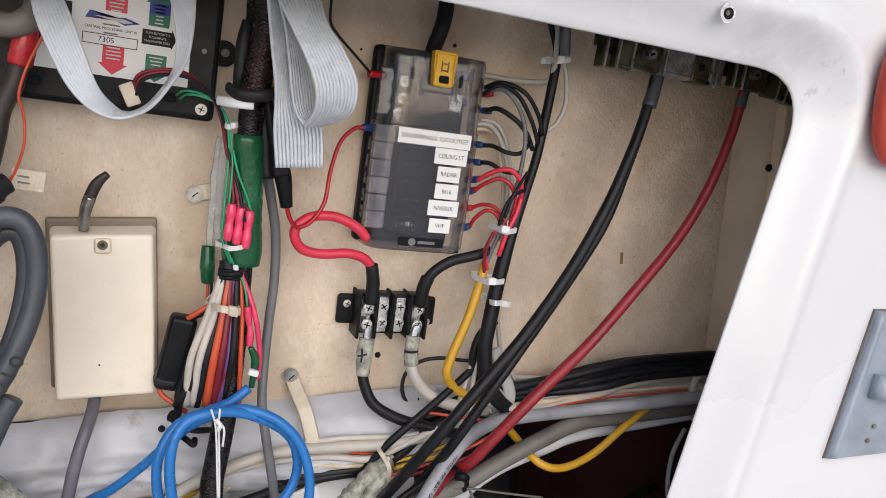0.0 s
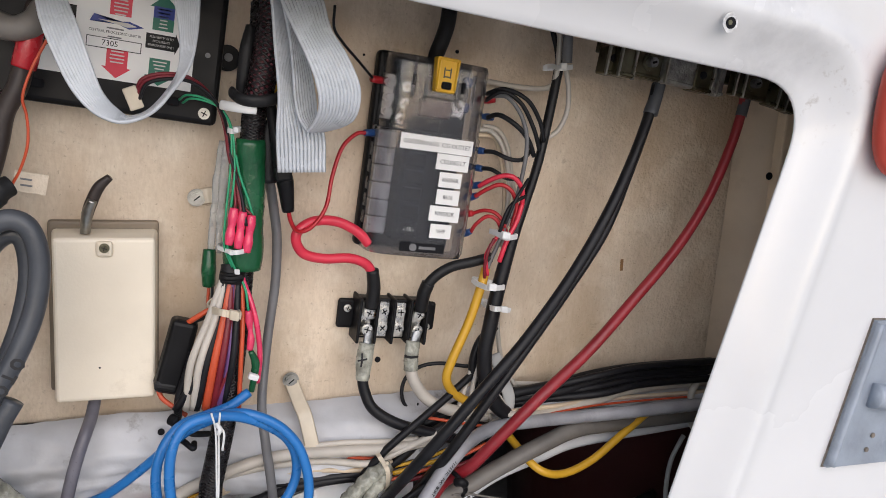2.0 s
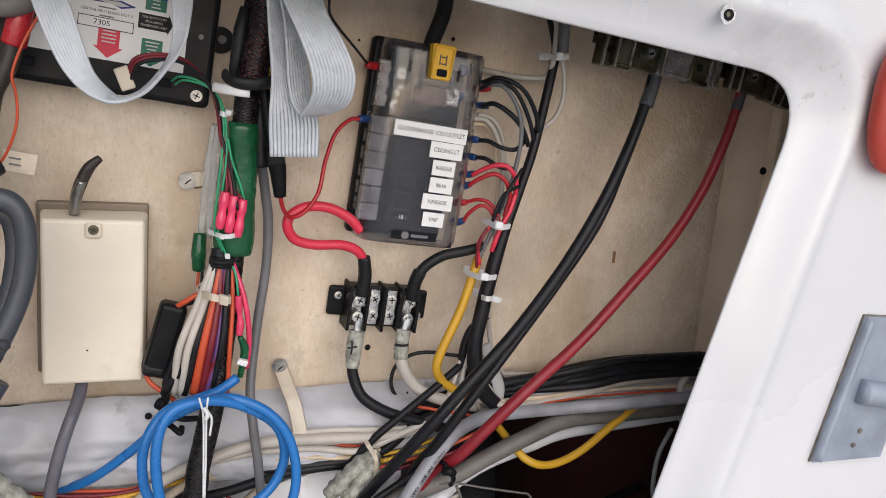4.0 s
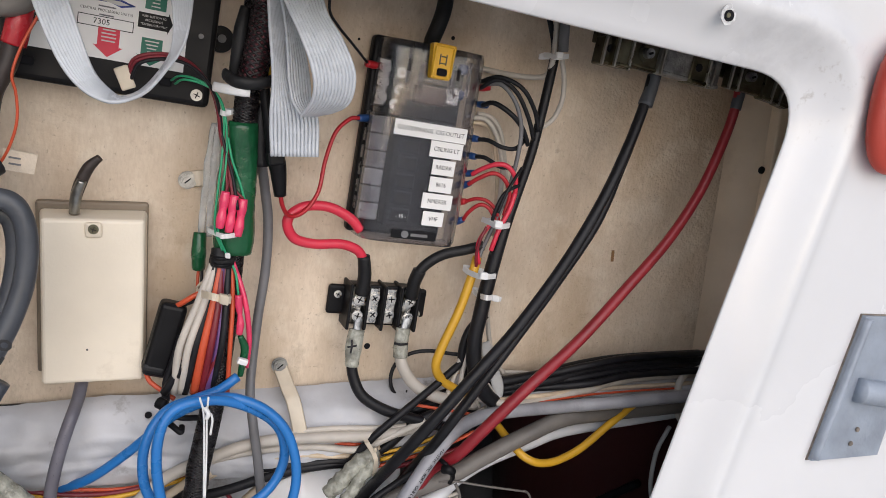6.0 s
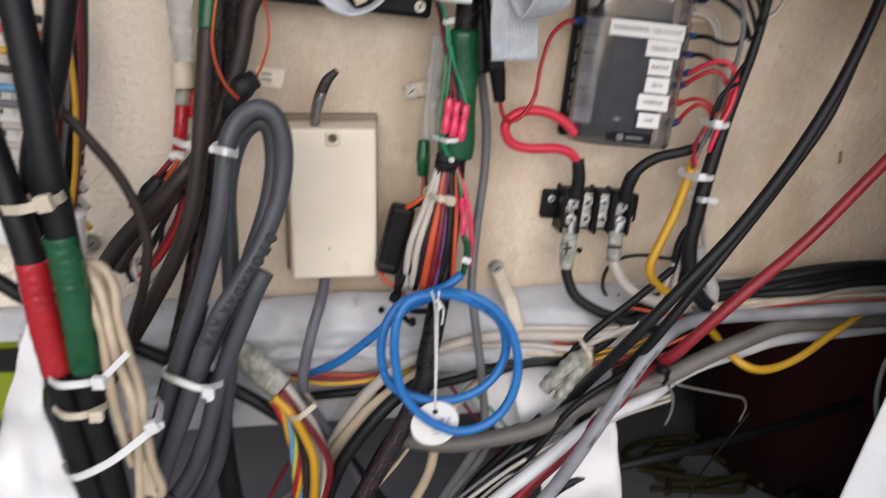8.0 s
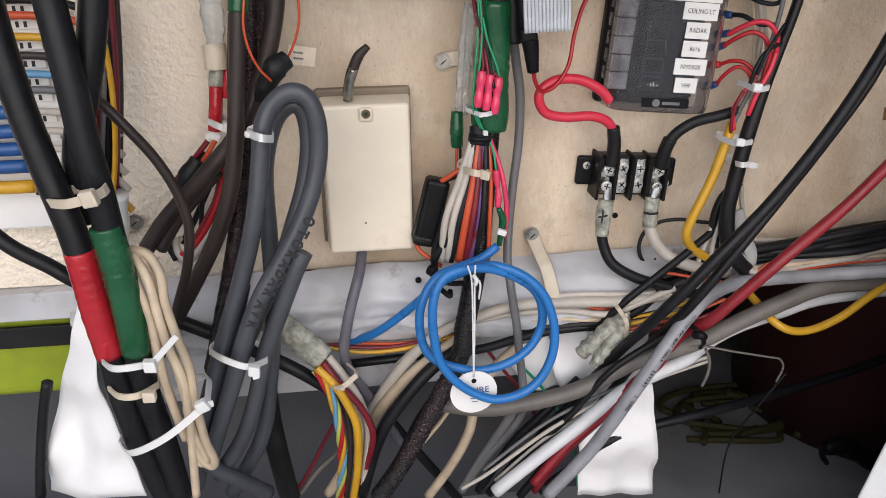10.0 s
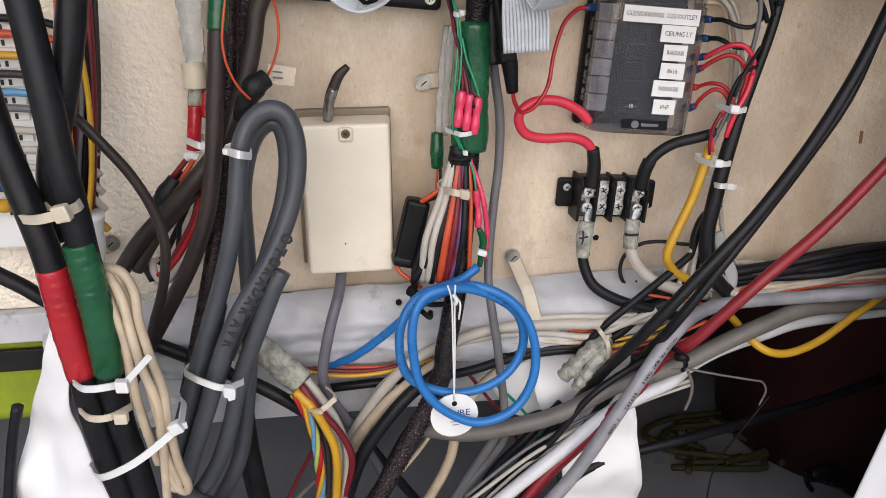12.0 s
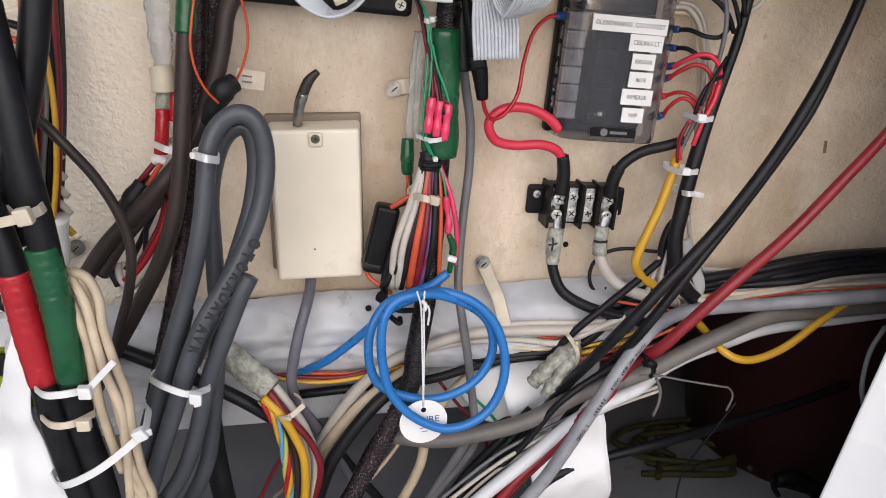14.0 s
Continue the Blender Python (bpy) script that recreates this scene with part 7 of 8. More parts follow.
cable("brown_cable", [(-0.3077, 0.5480, 1.3646), (-0.3142, 0.5460, 1.3389), (-0.3190, 0.5460, 1.3149), (-0.3278, 0.5460, 1.2959), (-0.3316, 0.5460, 1.2775), (-0.3386, 0.5460, 1.2531), (-0.3506, 0.5440, 1.2245), (-0.3644, 0.5420, 1.1993), (-0.3842, 0.5420, 1.1775), (-0.4043, 0.5460, 1.1562), (-0.4258, 0.5520, 1.1337), (-0.4441, 0.5600, 1.1094)], 0.00623, BROWN_BK, "brown-black sheathed cable bending away", "cable")
cable("brown_cable", [(-0.4465, 0.5040, 1.2385), (-0.4380, 0.5000, 1.2311), (-0.4265, 0.5000, 1.2162), (-0.4143, 0.5040, 1.1963), (-0.4050, 0.5080, 1.1735), (-0.4005, 0.5120, 1.1500), (-0.4016, 0.5140, 1.1307), (-0.4081, 0.5200, 1.1052), (-0.4171, 0.5280, 1.0823), (-0.4260, 0.5400, 1.0588), (-0.4398, 0.5560, 1.0249)], 0.00352, BROWN_BK, "thin brown-black cable curving across", "cable")
cable("brown_cable", [(-0.3825, 0.5520, 1.1706), (-0.3984, 0.5520, 1.1542), (-0.4179, 0.5560, 1.1319), (-0.4331, 0.5600, 1.1088)], 0.00494, BROWN_BK, "brown-black cable in the bundle", "cable")
kb = cable("taped_joint", [(-0.3465, 0.5420, 1.2247), (-0.3387, 0.5360, 1.2372), (-0.3324, 0.5340, 1.2468), (-0.3247, 0.5380, 1.2518)], [0.00438, 0.00656, 0.00788, 0.00569], BLACK_MATT, "black taped joint on the brown cable", "splice", wobble=0.2)
ow = cable("orange_wire", [(-0.3437, 0.5200, 1.3109), (-0.3473, 0.5160, 1.2905), (-0.3490, 0.5160, 1.2766), (-0.3474, 0.5180, 1.2621), (-0.3424, 0.5220, 1.2487), (-0.3354, 0.5260, 1.2393)], 0.00089, ORANGE, "thin orange wire looping over brown cables", "wire", sides=8)
cable("orange_wire", [(-0.3003, 0.5360, 1.3449), (-0.3102, 0.5340, 1.3247), (-0.3160, 0.5340, 1.3069), (-0.3145, 0.5360, 1.2961), (-0.3139, 0.5370, 1.2852), (-0.3151, 0.5380, 1.2742), (-0.3197, 0.5420, 1.2608), (-0.3254, 0.5460, 1.2501)], 0.00092, ORANGE, "thin orange wire looping over brown cables", "wire", sides=8)
tg = thing("paper_flag", (-0.3152, 0.5600, 1.2497), "small white paper flag with printed characters on a wire", "tag")
part("flag", rbox(0.020, 0.0008, 0.0135, 0.0002, 1), AGED_PAPER, tg, m=Matrix.Translation((-0.3157, 0.5560, 1.2510)) @ Matrix.Rotation(radians(10), 4, 'Y') @ Matrix.Rotation(radians(12), 4, 'Z'))
for k in range(2):
    part("print_line", rbox(0.007, 0.0003, 0.0012, 0, 1), MIDGREY, tg, m=Matrix.Translation(Vector((-0.3178, 0.5540, 1.2536)) + Vector((0, 0, -0.004 * k))) @ Matrix.Rotation(radians(8), 4, 'Y'))
cable("red_sleeve", [(-0.3114, 0.5440, 1.3467), (-0.3133, 0.5430, 1.3355), (-0.3161, 0.5440, 1.3242)], 0.00751, RED_TAPE, "red heat-shrink sleeve on a brown cable", "sleeve")
cable("pale_conduit", [(-0.3320, 0.5400, 1.3497), (-0.3198, 0.5360, 1.3467), (-0.3094, 0.5380, 1.3512), (-0.3036, 0.5420, 1.3597)], 0.00744, DUSTY, "pale grey conduit crossing above the brown cable", "conduit", wobble=0.1)
# red and clear sleeves, white tape
cable("clear_sleeve", [(-0.3761, 0.5740, 1.3065), (-0.3763, 0.5720, 1.2840), (-0.3761, 0.5720, 1.2685), (-0.3766, 0.5720, 1.2568)], [0.00832, 0.00785, 0.00785, 0.00785], CLEAR_TAPE, "wrinkled clear plastic sleeve over wires", "sleeve", wobble=0.25)
cable("white_tape", [(-0.3776, 0.5700, 1.2586), (-0.3767, 0.5680, 1.2501), (-0.3768, 0.5680, 1.2422)], 0.00872, NYLON_OLD, "aged white tape band round the wires", "tape", wobble=0.08)
cable("clear_sleeve", [(-0.3770, 0.5700, 1.2427), (-0.3778, 0.5700, 1.2351), (-0.3793, 0.5700, 1.2282)], 0.00553, TAPE_OLD, "wrinkled clear plastic sleeve over wires", "sleeve", wobble=0.2)
cable("red_sleeve", [(-0.3789, 0.5680, 1.2293), (-0.3805, 0.5660, 1.2154), (-0.3832, 0.5660, 1.1977)], 0.00503, RED_TAPE, "red heat-shrink sleeve on the wires", "sleeve")
cable("red_sleeve", [(-0.3689, 0.5700, 1.2441), (-0.3706, 0.5680, 1.2332), (-0.3726, 0.5680, 1.2210)], 0.00321, RED_TAPE, "red heat-shrink sleeve on the wires", "sleeve")
tie([(-0.3865, 0.5640, 1.2049), (-0.3757, 0.5440, 1.2053), (-0.3691, 0.5500, 1.2014)], (-0.3704, 0.5420, 1.2052), 0.0060, NYLON, "white nylon cable tie round red sleeves", 1.0)
cable("white_tape", [(-0.3878, 0.5640, 1.1932), (-0.3842, 0.5620, 1.1944), (-0.3796, 0.5620, 1.1925)], 0.00364, PAPER, "torn white tape end", "tape", wobble=0.3)
WIRES = [
    (RED_DK, 9, ((-0.3871, 0.5640, 1.1924), (-0.3973, 0.5640, 1.1809), (-0.4097, 0.5680, 1.1675), (-0.4228, 0.5740, 1.1532))),
    (ORANGE, 8, ((-0.3826, 0.5600, 1.1918), (-0.3883, 0.5600, 1.1836), (-0.3944, 0.5620, 1.1749))),
    (BLACK, 14, ((-0.3923, 0.5700, 1.1792), (-0.4042, 0.5680, 1.1694), (-0.4130, 0.5680, 1.1567), (-0.4226, 0.5680, 1.1327), (-0.4289, 0.5680, 1.1125), (-0.4242, 0.5660, 1.0967))),
    (RED, 10, ((-0.3775, 0.5560, 1.1736), (-0.3830, 0.5560, 1.1523), (-0.3935, 0.5560, 1.1307), (-0.4062, 0.5580, 1.1126), (-0.4185, 0.5620, 1.1026), (-0.4253, 0.5680, 1.1077), (-0.4286, 0.5720, 1.1179))),
    (RED_DK, 8, ((-0.3814, 0.5600, 1.1727), (-0.3872, 0.5600, 1.1491), (-0.3985, 0.5600, 1.1287), (-0.4099, 0.5620, 1.1113))),
    (WHITE_W, 13, ((-0.3754, 0.5580, 1.1730), (-0.3793, 0.5580, 1.1515), (-0.3890, 0.5580, 1.1298), (-0.4023, 0.5580, 1.1101), (-0.4146, 0.5600, 1.0976), (-0.4220, 0.5640, 1.1043), (-0.4232, 0.5680, 1.1145))),
    (WHITE_W, 10, ((-0.4191, 0.5720, 1.1128), (-0.4245, 0.5700, 1.1069), (-0.4244, 0.5680, 1.0983), (-0.4168, 0.5680, 1.0908))),
    (BLACK, 8, ((-0.3970, 0.5640, 1.1549), (-0.3998, 0.5640, 1.1373), (-0.4031, 0.5660, 1.1187))),
    (BLACK, 10, ((-0.3811, 0.5660, 1.1755), (-0.3957, 0.5700, 1.1487), (-0.4105, 0.5720, 1.1216), (-0.4197, 0.5720, 1.1082))),
]
for material, w, pts in WIRES:
    cable("wire", pts, 0.00023 * w, material, "coloured wire in the bundle behind brown cables", "wire", sides=8)
cable("splice_boot", [(-0.3970, 0.5600, 1.1776), (-0.4056, 0.5560, 1.1662), (-0.4133, 0.5580, 1.1522)], [0.00544, 0.00725, 0.00453], BLACK_MATT, "black taped splice behind the brown cables", "splice", wobble=0.15)
bq = [(-0.3456, 0.5540, 1.3103), (-0.3492, 0.5520, 1.2736), (-0.3529, 0.5500, 1.2393), (-0.3595, 0.5480, 1.1958), (-0.3673, 0.5460, 1.1545), (-0.3741, 0.5440, 1.1205), (-0.3838, 0.5460, 1.0837), (-0.3956, 0.5520, 1.0435), (-0.4094, 0.5640, 0.9977)]
bs_ob = cable("braided_sleeve", bq, 0.00558, BRAID_RED, "black braided sleeve over red wires", "sleeve")
braid(bq, 0.00580, THREAD_RED, bs_ob, 8, 0.016)
cable("braided_sleeve", [(-0.3593, 0.5600, 1.2807), (-0.3625, 0.5580, 1.2541), (-0.3660, 0.5580, 1.2266)], 0.00452, BRAID, "black braided sleeve behind the brown cable", "sleeve")
cable("braided_sleeve", [(-0.3369, 0.5700, 1.3100), (-0.3421, 0.5680, 1.2799), (-0.3482, 0.5660, 1.2529)], 0.00689, BRAID, "black braided sleeve behind the brown cable", "sleeve")
cable("black_cable", [(-0.5369, 0.5300, 1.1386), (-0.5236, 0.5280, 1.1269), (-0.5036, 0.5280, 1.1129), (-0.4875, 0.5300, 1.0989), (-0.4614, 0.5500, 1.0721), (-0.4292, 0.5600, 1.0469), (-0.3966, 0.5600, 1.0286), (-0.3624, 0.5560, 1.0113), (-0.3323, 0.5540, 0.9917), (-0.3064, 0.5600, 0.9645), (-0.2890, 0.5700, 0.9285)], 0.00558, BLACK, "black cable crossing under the bundles", "cable")

# ---- wire bundle and terminal strip at the far left ----
ts = thing("terminal_strip", (-0.5439, 0.5900, 1.1406), "white terminal strip with labelled coloured crimp connectors", "terminal strip")
sx = Vector((-0.4916, 0.5880, 1.2169)).x
part("base", rbox(0.12, 0.012, 0.21, 0.002, 2, (sx - 0.062, PANEL_Y - 0.006, Vector((-0.5116, 0.5880, 1.2258)).z)), PAPER, ts)
rows = [(12, BLACK, MIDGREY), (38, ORANGE, RED), (74, YELLOW, YELLOW), (106, BROWN_BK, BROWN_BK), (138, BLUE_PALE, PAPER), (166, MIDGREY, MIDGREY), (205, WHITE_W, BLUE_MID), (240, WHITE_W, BLUE_MID), (273, WHITE_W, BLUE_MID), (306, WHITE_W, BLUE_MID), (345, YELLOW, YELLOW)]
zt, zb = Vector((-0.4976, 0.5820, 1.2919)).z, Vector((-0.5218, 0.5820, 1.1576)).z
for k, (py, c1, c2) in enumerate(rows):
    z = zt + (zb - zt) * (py - 12) / 333.0
    cn = cable("connector", [(sx - 0.075, PANEL_Y - 0.020, z + 0.001), (sx - 0.055, PANEL_Y - 0.021, z), (sx - 0.030, PANEL_Y - 0.021, z)], 0.0052, c2, "coloured crimp connector", parent=ts, sides=10, sub=3)
    cable("wire", [(sx - 0.030, PANEL_Y - 0.021, z), (sx - 0.005, PANEL_Y - 0.022, z - 0.001), (sx + 0.025, PANEL_Y - 0.026, z - 0.006), (sx + 0.040, PANEL_Y - 0.030, z - 0.020)], 0.0028, c1, "", parent=ts, sides=8, sub=5)
    part("marker", rbox(0.030, 0.0015, 0.0065, 0.0004, 1, (sx - 0.022, PANEL_Y - 0.0135, z - 0.0072)), PAPER, ts)
    for j in range(4):
        part("print_mark", rbox(0.0022, 0.0004, 0.0040, 0, 1, (sx - 0.032 + 0.0055 * j, PANEL_Y - 0.0146, z - 0.0072)), INK, ts)
BUND = [(RED_DK, 15, 178, 187, 188, 184, 34), (BLACK, 11, 168, 182, 178, 176, 38), (YELLOW, 9, 158, 186, 194, 188, 46), (RED_DK, 12, 160, 168, 168, 172, 40), (BLACK, 10, 150, 160, 160, 166, 44), (RED, 8, 150, 156, 154, 160, 48), (ORANGE, 9, 146, 152, 156, 168, 50), (BROWN_BK, 10, 186, 192, 192, 188, 28), (YELLOW, 8, 152, 160, 170, 172, 52), (WHITE_W, 8, 146, 150, 168, 176, 50), (MIDGREY, 9, 164, 176, 172, 168, 42)]
y0, y1, y2, y3 = [Vector(p) - Vector((0.0045, 0, 0)) for p in ((-0.4402, 0.5600, 1.3110), (-0.4497, 0.5600, 1.2481), (-0.4581, 0.5600, 1.1925), (-0.4660, 0.5640, 1.1472))]
for k, (material, w, x0, x1, x2, x3, d) in enumerate(BUND):
    dd = Vector((0, -(d - 40) * 0.001, 0))
    q = 0.000452
    pts = [y0 + dd + Vector(((x0 - 170) * q, 0, 0)), y1 + dd + Vector(((x1 - 170) * q, 0, 0.004 * math.sin(5 * k))), y2 + dd + Vector(((x2 - 170) * q, 0, 0)), y3 + dd + Vector(((x3 - 170) * q, 0, 0))]
    cable("bundle_wire", pts, w / 2 * q, material, "coloured wire in the vertical bundle by the terminal strip", "wire", sides=8, group="wire bundle")
cable("bundle_sleeve", [(-0.4600, 0.5600, 1.1538), (-0.4617, 0.5640, 1.1382), (-0.4651, 0.5700, 1.1206), (-0.4721, 0.5760, 1.1003)], [0.01004, 0.00821, 0.00821, 0.00776], PAPER, "white tape sleeve ending the wire bundle", "sleeve", wobble=0.08)

# ---- lower middle: bundles that drop into the opening ----
cable("taped_sleeve", [(-0.3582, 0.5620, 1.0458), (-0.3502, 0.5560, 1.0406), (-0.3392, 0.5520, 1.0315), (-0.3283, 0.5490, 1.0211), (-0.3164, 0.5460, 1.0106)], [0.0112, 0.0118, 0.0114, 0.0119, 0.0116], TAPE_OLD, "wire bundle wrapped in wrinkled clear tape", "wire loom", wobble=0.07, flat=0.7, sides=18)
cable("taped_sleeve", [(-0.4236, 0.5800, 1.0519), (-0.4016, 0.5760, 1.0447), (-0.3843, 0.5740, 1.0369), (-0.3641, 0.5700, 1.0323)], 0.00510, TAPE_OLD, "wire bundle wrapped in wrinkled clear tape", "wire loom", wobble=0.2)
FAN2 = [(WHITE_W, 16, [(-0.3128, 0.5460, 1.0124), (-0.2988, 0.5440, 0.9896), (-0.2898, 0.5460, 0.9685), (-0.2837, 0.5500, 0.9368), (-0.2880, 0.5560, 0.8917), (-0.2964, 0.5700, 0.8430)]),
        (RED_DK, 13, [(-0.3168, 0.5400, 1.0110), (-0.3041, 0.5360, 0.9907), (-0.2890, 0.5380, 0.9671), (-0.2805, 0.5420, 0.9419), (-0.2812, 0.5480, 0.9199), (-0.2885, 0.5560, 0.8894), (-0.2984, 0.5700, 0.8432)]),
        (YELLOW, 16, [(-0.3219, 0.5400, 1.0063), (-0.3092, 0.5340, 0.9934), (-0.2993, 0.5340, 0.9727), (-0.2928, 0.5380, 0.9459), (-0.2943, 0.5500, 0.8993), (-0.3012, 0.5650, 0.8476)]),
        (BROWN_BK, 12, [(-0.3188, 0.5460, 1.0016), (-0.3084, 0.5440, 0.9799), (-0.3013, 0.5460, 0.9587), (-0.2993, 0.5500, 0.9249), (-0.3019, 0.5560, 0.8932), (-0.3084, 0.5700, 0.8444)]),
        (WHITE_W, 12, [(-0.3123, 0.5520, 1.0069), (-0.3036, 0.5520, 0.9852), (-0.2946, 0.5520, 0.9630), (-0.2886, 0.5560, 0.9287), (-0.2914, 0.5620, 0.8876), (-0.2995, 0.5750, 0.8393)])]
for material, w, pts in FAN2:
    cable("bundle_wire", pts, 0.00022 * w, material, "coloured wire dropping from the taped bundle", "wire", group="dropping wire bundle")


def twisted(points, colours, r, pitch):
    """Thin wires laid round one another in a helix, each one a thing."""
    line = spline(points, 22)
    run = 0.0
    tracks = [[] for _ in colours]
    for i, p in enumerate(line):
        t = (line[min(i + 1, len(line) - 1)] - line[max(i - 1, 0)]).normalized()
        n1 = (Vector((0, 1, 0)) - t * t.y).normalized()
        b1 = t.cross(n1)
        if i:
            run += (p - line[i - 1]).length
        for k, tr in enumerate(tracks):
            a = 2 * math.pi * (run / pitch + k / len(colours))
            tr.append(p + (n1 * math.cos(a) + b1 * math.sin(a)) * r * 1.25)
    for material, tr in zip(colours, tracks):
        v, f = sweep(tr, r, 8)
        tagged(link("twisted_wire", v, f, material), "thin coloured wire twisted with others below the taped bundle", "wire", "twisted wires")


twisted([(-0.3230, 0.5420, 1.0032), (-0.3158, 0.5400, 0.9893), (-0.3099, 0.5400, 0.9677), (-0.3074, 0.5440, 0.9388), (-0.3078, 0.5540, 0.8977), (-0.3134, 0.5700, 0.8450)], (BLUE_PALE, YELLOW, RED, YELLOW_GREEN), 0.0019, 0.078)
tie([(-0.3179, 0.5480, 0.9861), (-0.3045, 0.5240, 0.9956), (-0.2909, 0.5300, 1.0021)], (-0.3027, 0.5220, 0.9977), 0.0055, NYLON_OLD, "aged nylon cable tie round the coloured wires", 0.7)
DROPS = [
    ("white_cable", CREAM_W, 22, ((-0.1898, 0.5700, 1.0143), (-0.2194, 0.5660, 0.9972), (-0.2488, 0.5660, 0.9724), (-0.2739, 0.5740, 0.9360), (-0.2957, 0.5900, 0.8858), (-0.3253, 0.6100, 0.8232)), "cream cable slanting down into the opening"),
    ("white_cable", CREAM_W, 20, ((-0.1480, 0.5800, 0.9896), (-0.1740, 0.5740, 0.9670), (-0.1864, 0.5740, 0.9366), (-0.1924, 0.5780, 0.9021), (-0.2081, 0.5860, 0.8611), (-0.2291, 0.5940, 0.8219)), "cream cable slanting down into the opening"),
    ("black_cable", BLACK, 24, ((-0.2009, 0.5600, 1.0043), (-0.2306, 0.5520, 0.9871), (-0.2576, 0.5500, 0.9554), (-0.2753, 0.5540, 0.9208), (-0.2925, 0.5640, 0.8561)), "black cable slanting down into the opening"),
    ("black_cable", BLACK, 16, ((-0.2107, 0.5600, 0.9726), (-0.2351, 0.5640, 0.9388), (-0.2555, 0.5740, 0.8871), (-0.2721, 0.5840, 0.8379)), "black cable slanting down into the opening"),
    ("black_cable", BLACK, 20, ((-0.2966, 0.5900, 0.9680), (-0.2684, 0.5960, 0.9213), (-0.2483, 0.6040, 0.8836), (-0.2156, 0.6160, 0.8263), (-0.1922, 0.6240, 0.7833)), "black cable slanting down into the opening"),
    ("grey_cable", MIDGREY, 20, ((-0.1466, 0.5800, 0.9292), (-0.1558, 0.5840, 0.9066), (-0.1751, 0.5920, 0.8658), (-0.1956, 0.6000, 0.8199)), "grey cable slanting down into the opening"),
    ("black_cable", BLACK, 18, ((-0.0912, 0.5760, 0.9531), (-0.1212, 0.5760, 0.9206), (-0.1505, 0.5820, 0.8830), (-0.1803, 0.5920, 0.8245)), "black cable slanting down into the opening"),
    ("wire", RED_DK, 7, ((-0.1782, 0.5800, 0.9919), (-0.1568, 0.5840, 0.9598), (-0.1333, 0.5920, 0.9235), (-0.1193, 0.6000, 0.8799), (-0.1126, 0.6080, 0.8213)), "thin dark red wire hanging below the loom"),
    ("wire", GREEN, 6, ((-0.1575, 0.5820, 0.9809), (-0.1297, 0.5880, 0.9494), (-0.1021, 0.5960, 0.9060), (-0.0837, 0.6040, 0.8543), (-0.0736, 0.6100, 0.8019)), "thin green wire hanging below the loom"),
    ("white_wire", CREAM_W, 8, ((-0.2004, 0.5640, 0.9583), (-0.2198, 0.5700, 0.9219), (-0.2503, 0.5800, 0.8761), (-0.2771, 0.5900, 0.8369)), "thin cream wire hanging below the loom"),
    ("black_strap", BLACK_MATT, 42, ((-0.3687, 0.5700, 0.9802), (-0.3680, 0.5740, 0.9390), (-0.3650, 0.5800, 0.8940), (-0.3600, 0.5900, 0.8399)), "black strap hanging below the coil"),
    ("wire", RED_DK, 8, ((-0.2978, 0.5800, 0.9458), (-0.3199, 0.5900, 0.9063), (-0.3381, 0.6000, 0.8644), (-0.3570, 0.6100, 0.8268)), "thin dark red wire hanging below the loom"),
    ("white_wire", DUSTY, 10, ((-0.2786, 0.5860, 0.9287), (-0.3056, 0.5940, 0.8901), (-0.3334, 0.6000, 0.8576), (-0.3511, 0.6040, 0.8309)), "dusty wire hanging below the loom"),
]
for name, material, w, pts, label in DROPS:
    cable(name, pts, 0.00023 * w, material, label, "cable" if w > 14 else "wire")
cable("red_cable", [(-0.0344, 0.5600, 0.9577), (-0.0691, 0.5580, 0.9244), (-0.1043, 0.5560, 0.8906), (-0.1342, 0.5560, 0.8477)], 0.00315, RED_DK, "dark red cable under the white one", "cable")

# ---- white cloth flaps ----
sheet("white_cloth", [[(-0.4924, 0.5340, 1.0814), (-0.5030, 0.5360, 1.0499), (-0.5182, 0.5380, 1.0116), (-0.5342, 0.5400, 0.9665), (-0.5505, 0.5440, 0.9009)], [(-0.4836, 0.5240, 1.0836), (-0.4805, 0.5200, 1.0472), (-0.4817, 0.5180, 1.0107), (-0.4724, 0.5140, 0.9629), (-0.4626, 0.5120, 0.9164)]], CLOTH, label="white plastic sheet hanging beside the thick cables", category="plastic sheet", ripple=0.013)
sheet("white_cloth", [[(-0.1167, 0.5840, 0.9934), (-0.1132, 0.5820, 0.9573), (-0.0935, 0.5800, 0.9154), (-0.0866, 0.5780, 0.8731), (-0.0838, 0.5780, 0.8182)], [(-0.0299, 0.5740, 0.9993), (-0.0242, 0.5760, 0.9591), (-0.0160, 0.5780, 0.9096), (-0.0073, 0.5800, 0.8572), (-0.0044, 0.5820, 0.8060)]], CLOTH, label="white plastic sheet hanging below the loom", category="plastic sheet", ripple=0.013)
sheet("white_cloth", [[(-0.1538, 0.6000, 0.9736), (-0.1482, 0.6000, 0.9557), (-0.1263, 0.6000, 0.9300), (-0.1076, 0.6000, 0.9332)], [(-0.0884, 0.5940, 1.0003), (-0.0899, 0.5940, 0.9776), (-0.0934, 0.5960, 0.9535), (-0.1028, 0.5980, 0.9340)]], CLOTH, label="white plastic flap behind the taped splice", category="plastic sheet", ripple=0.004)

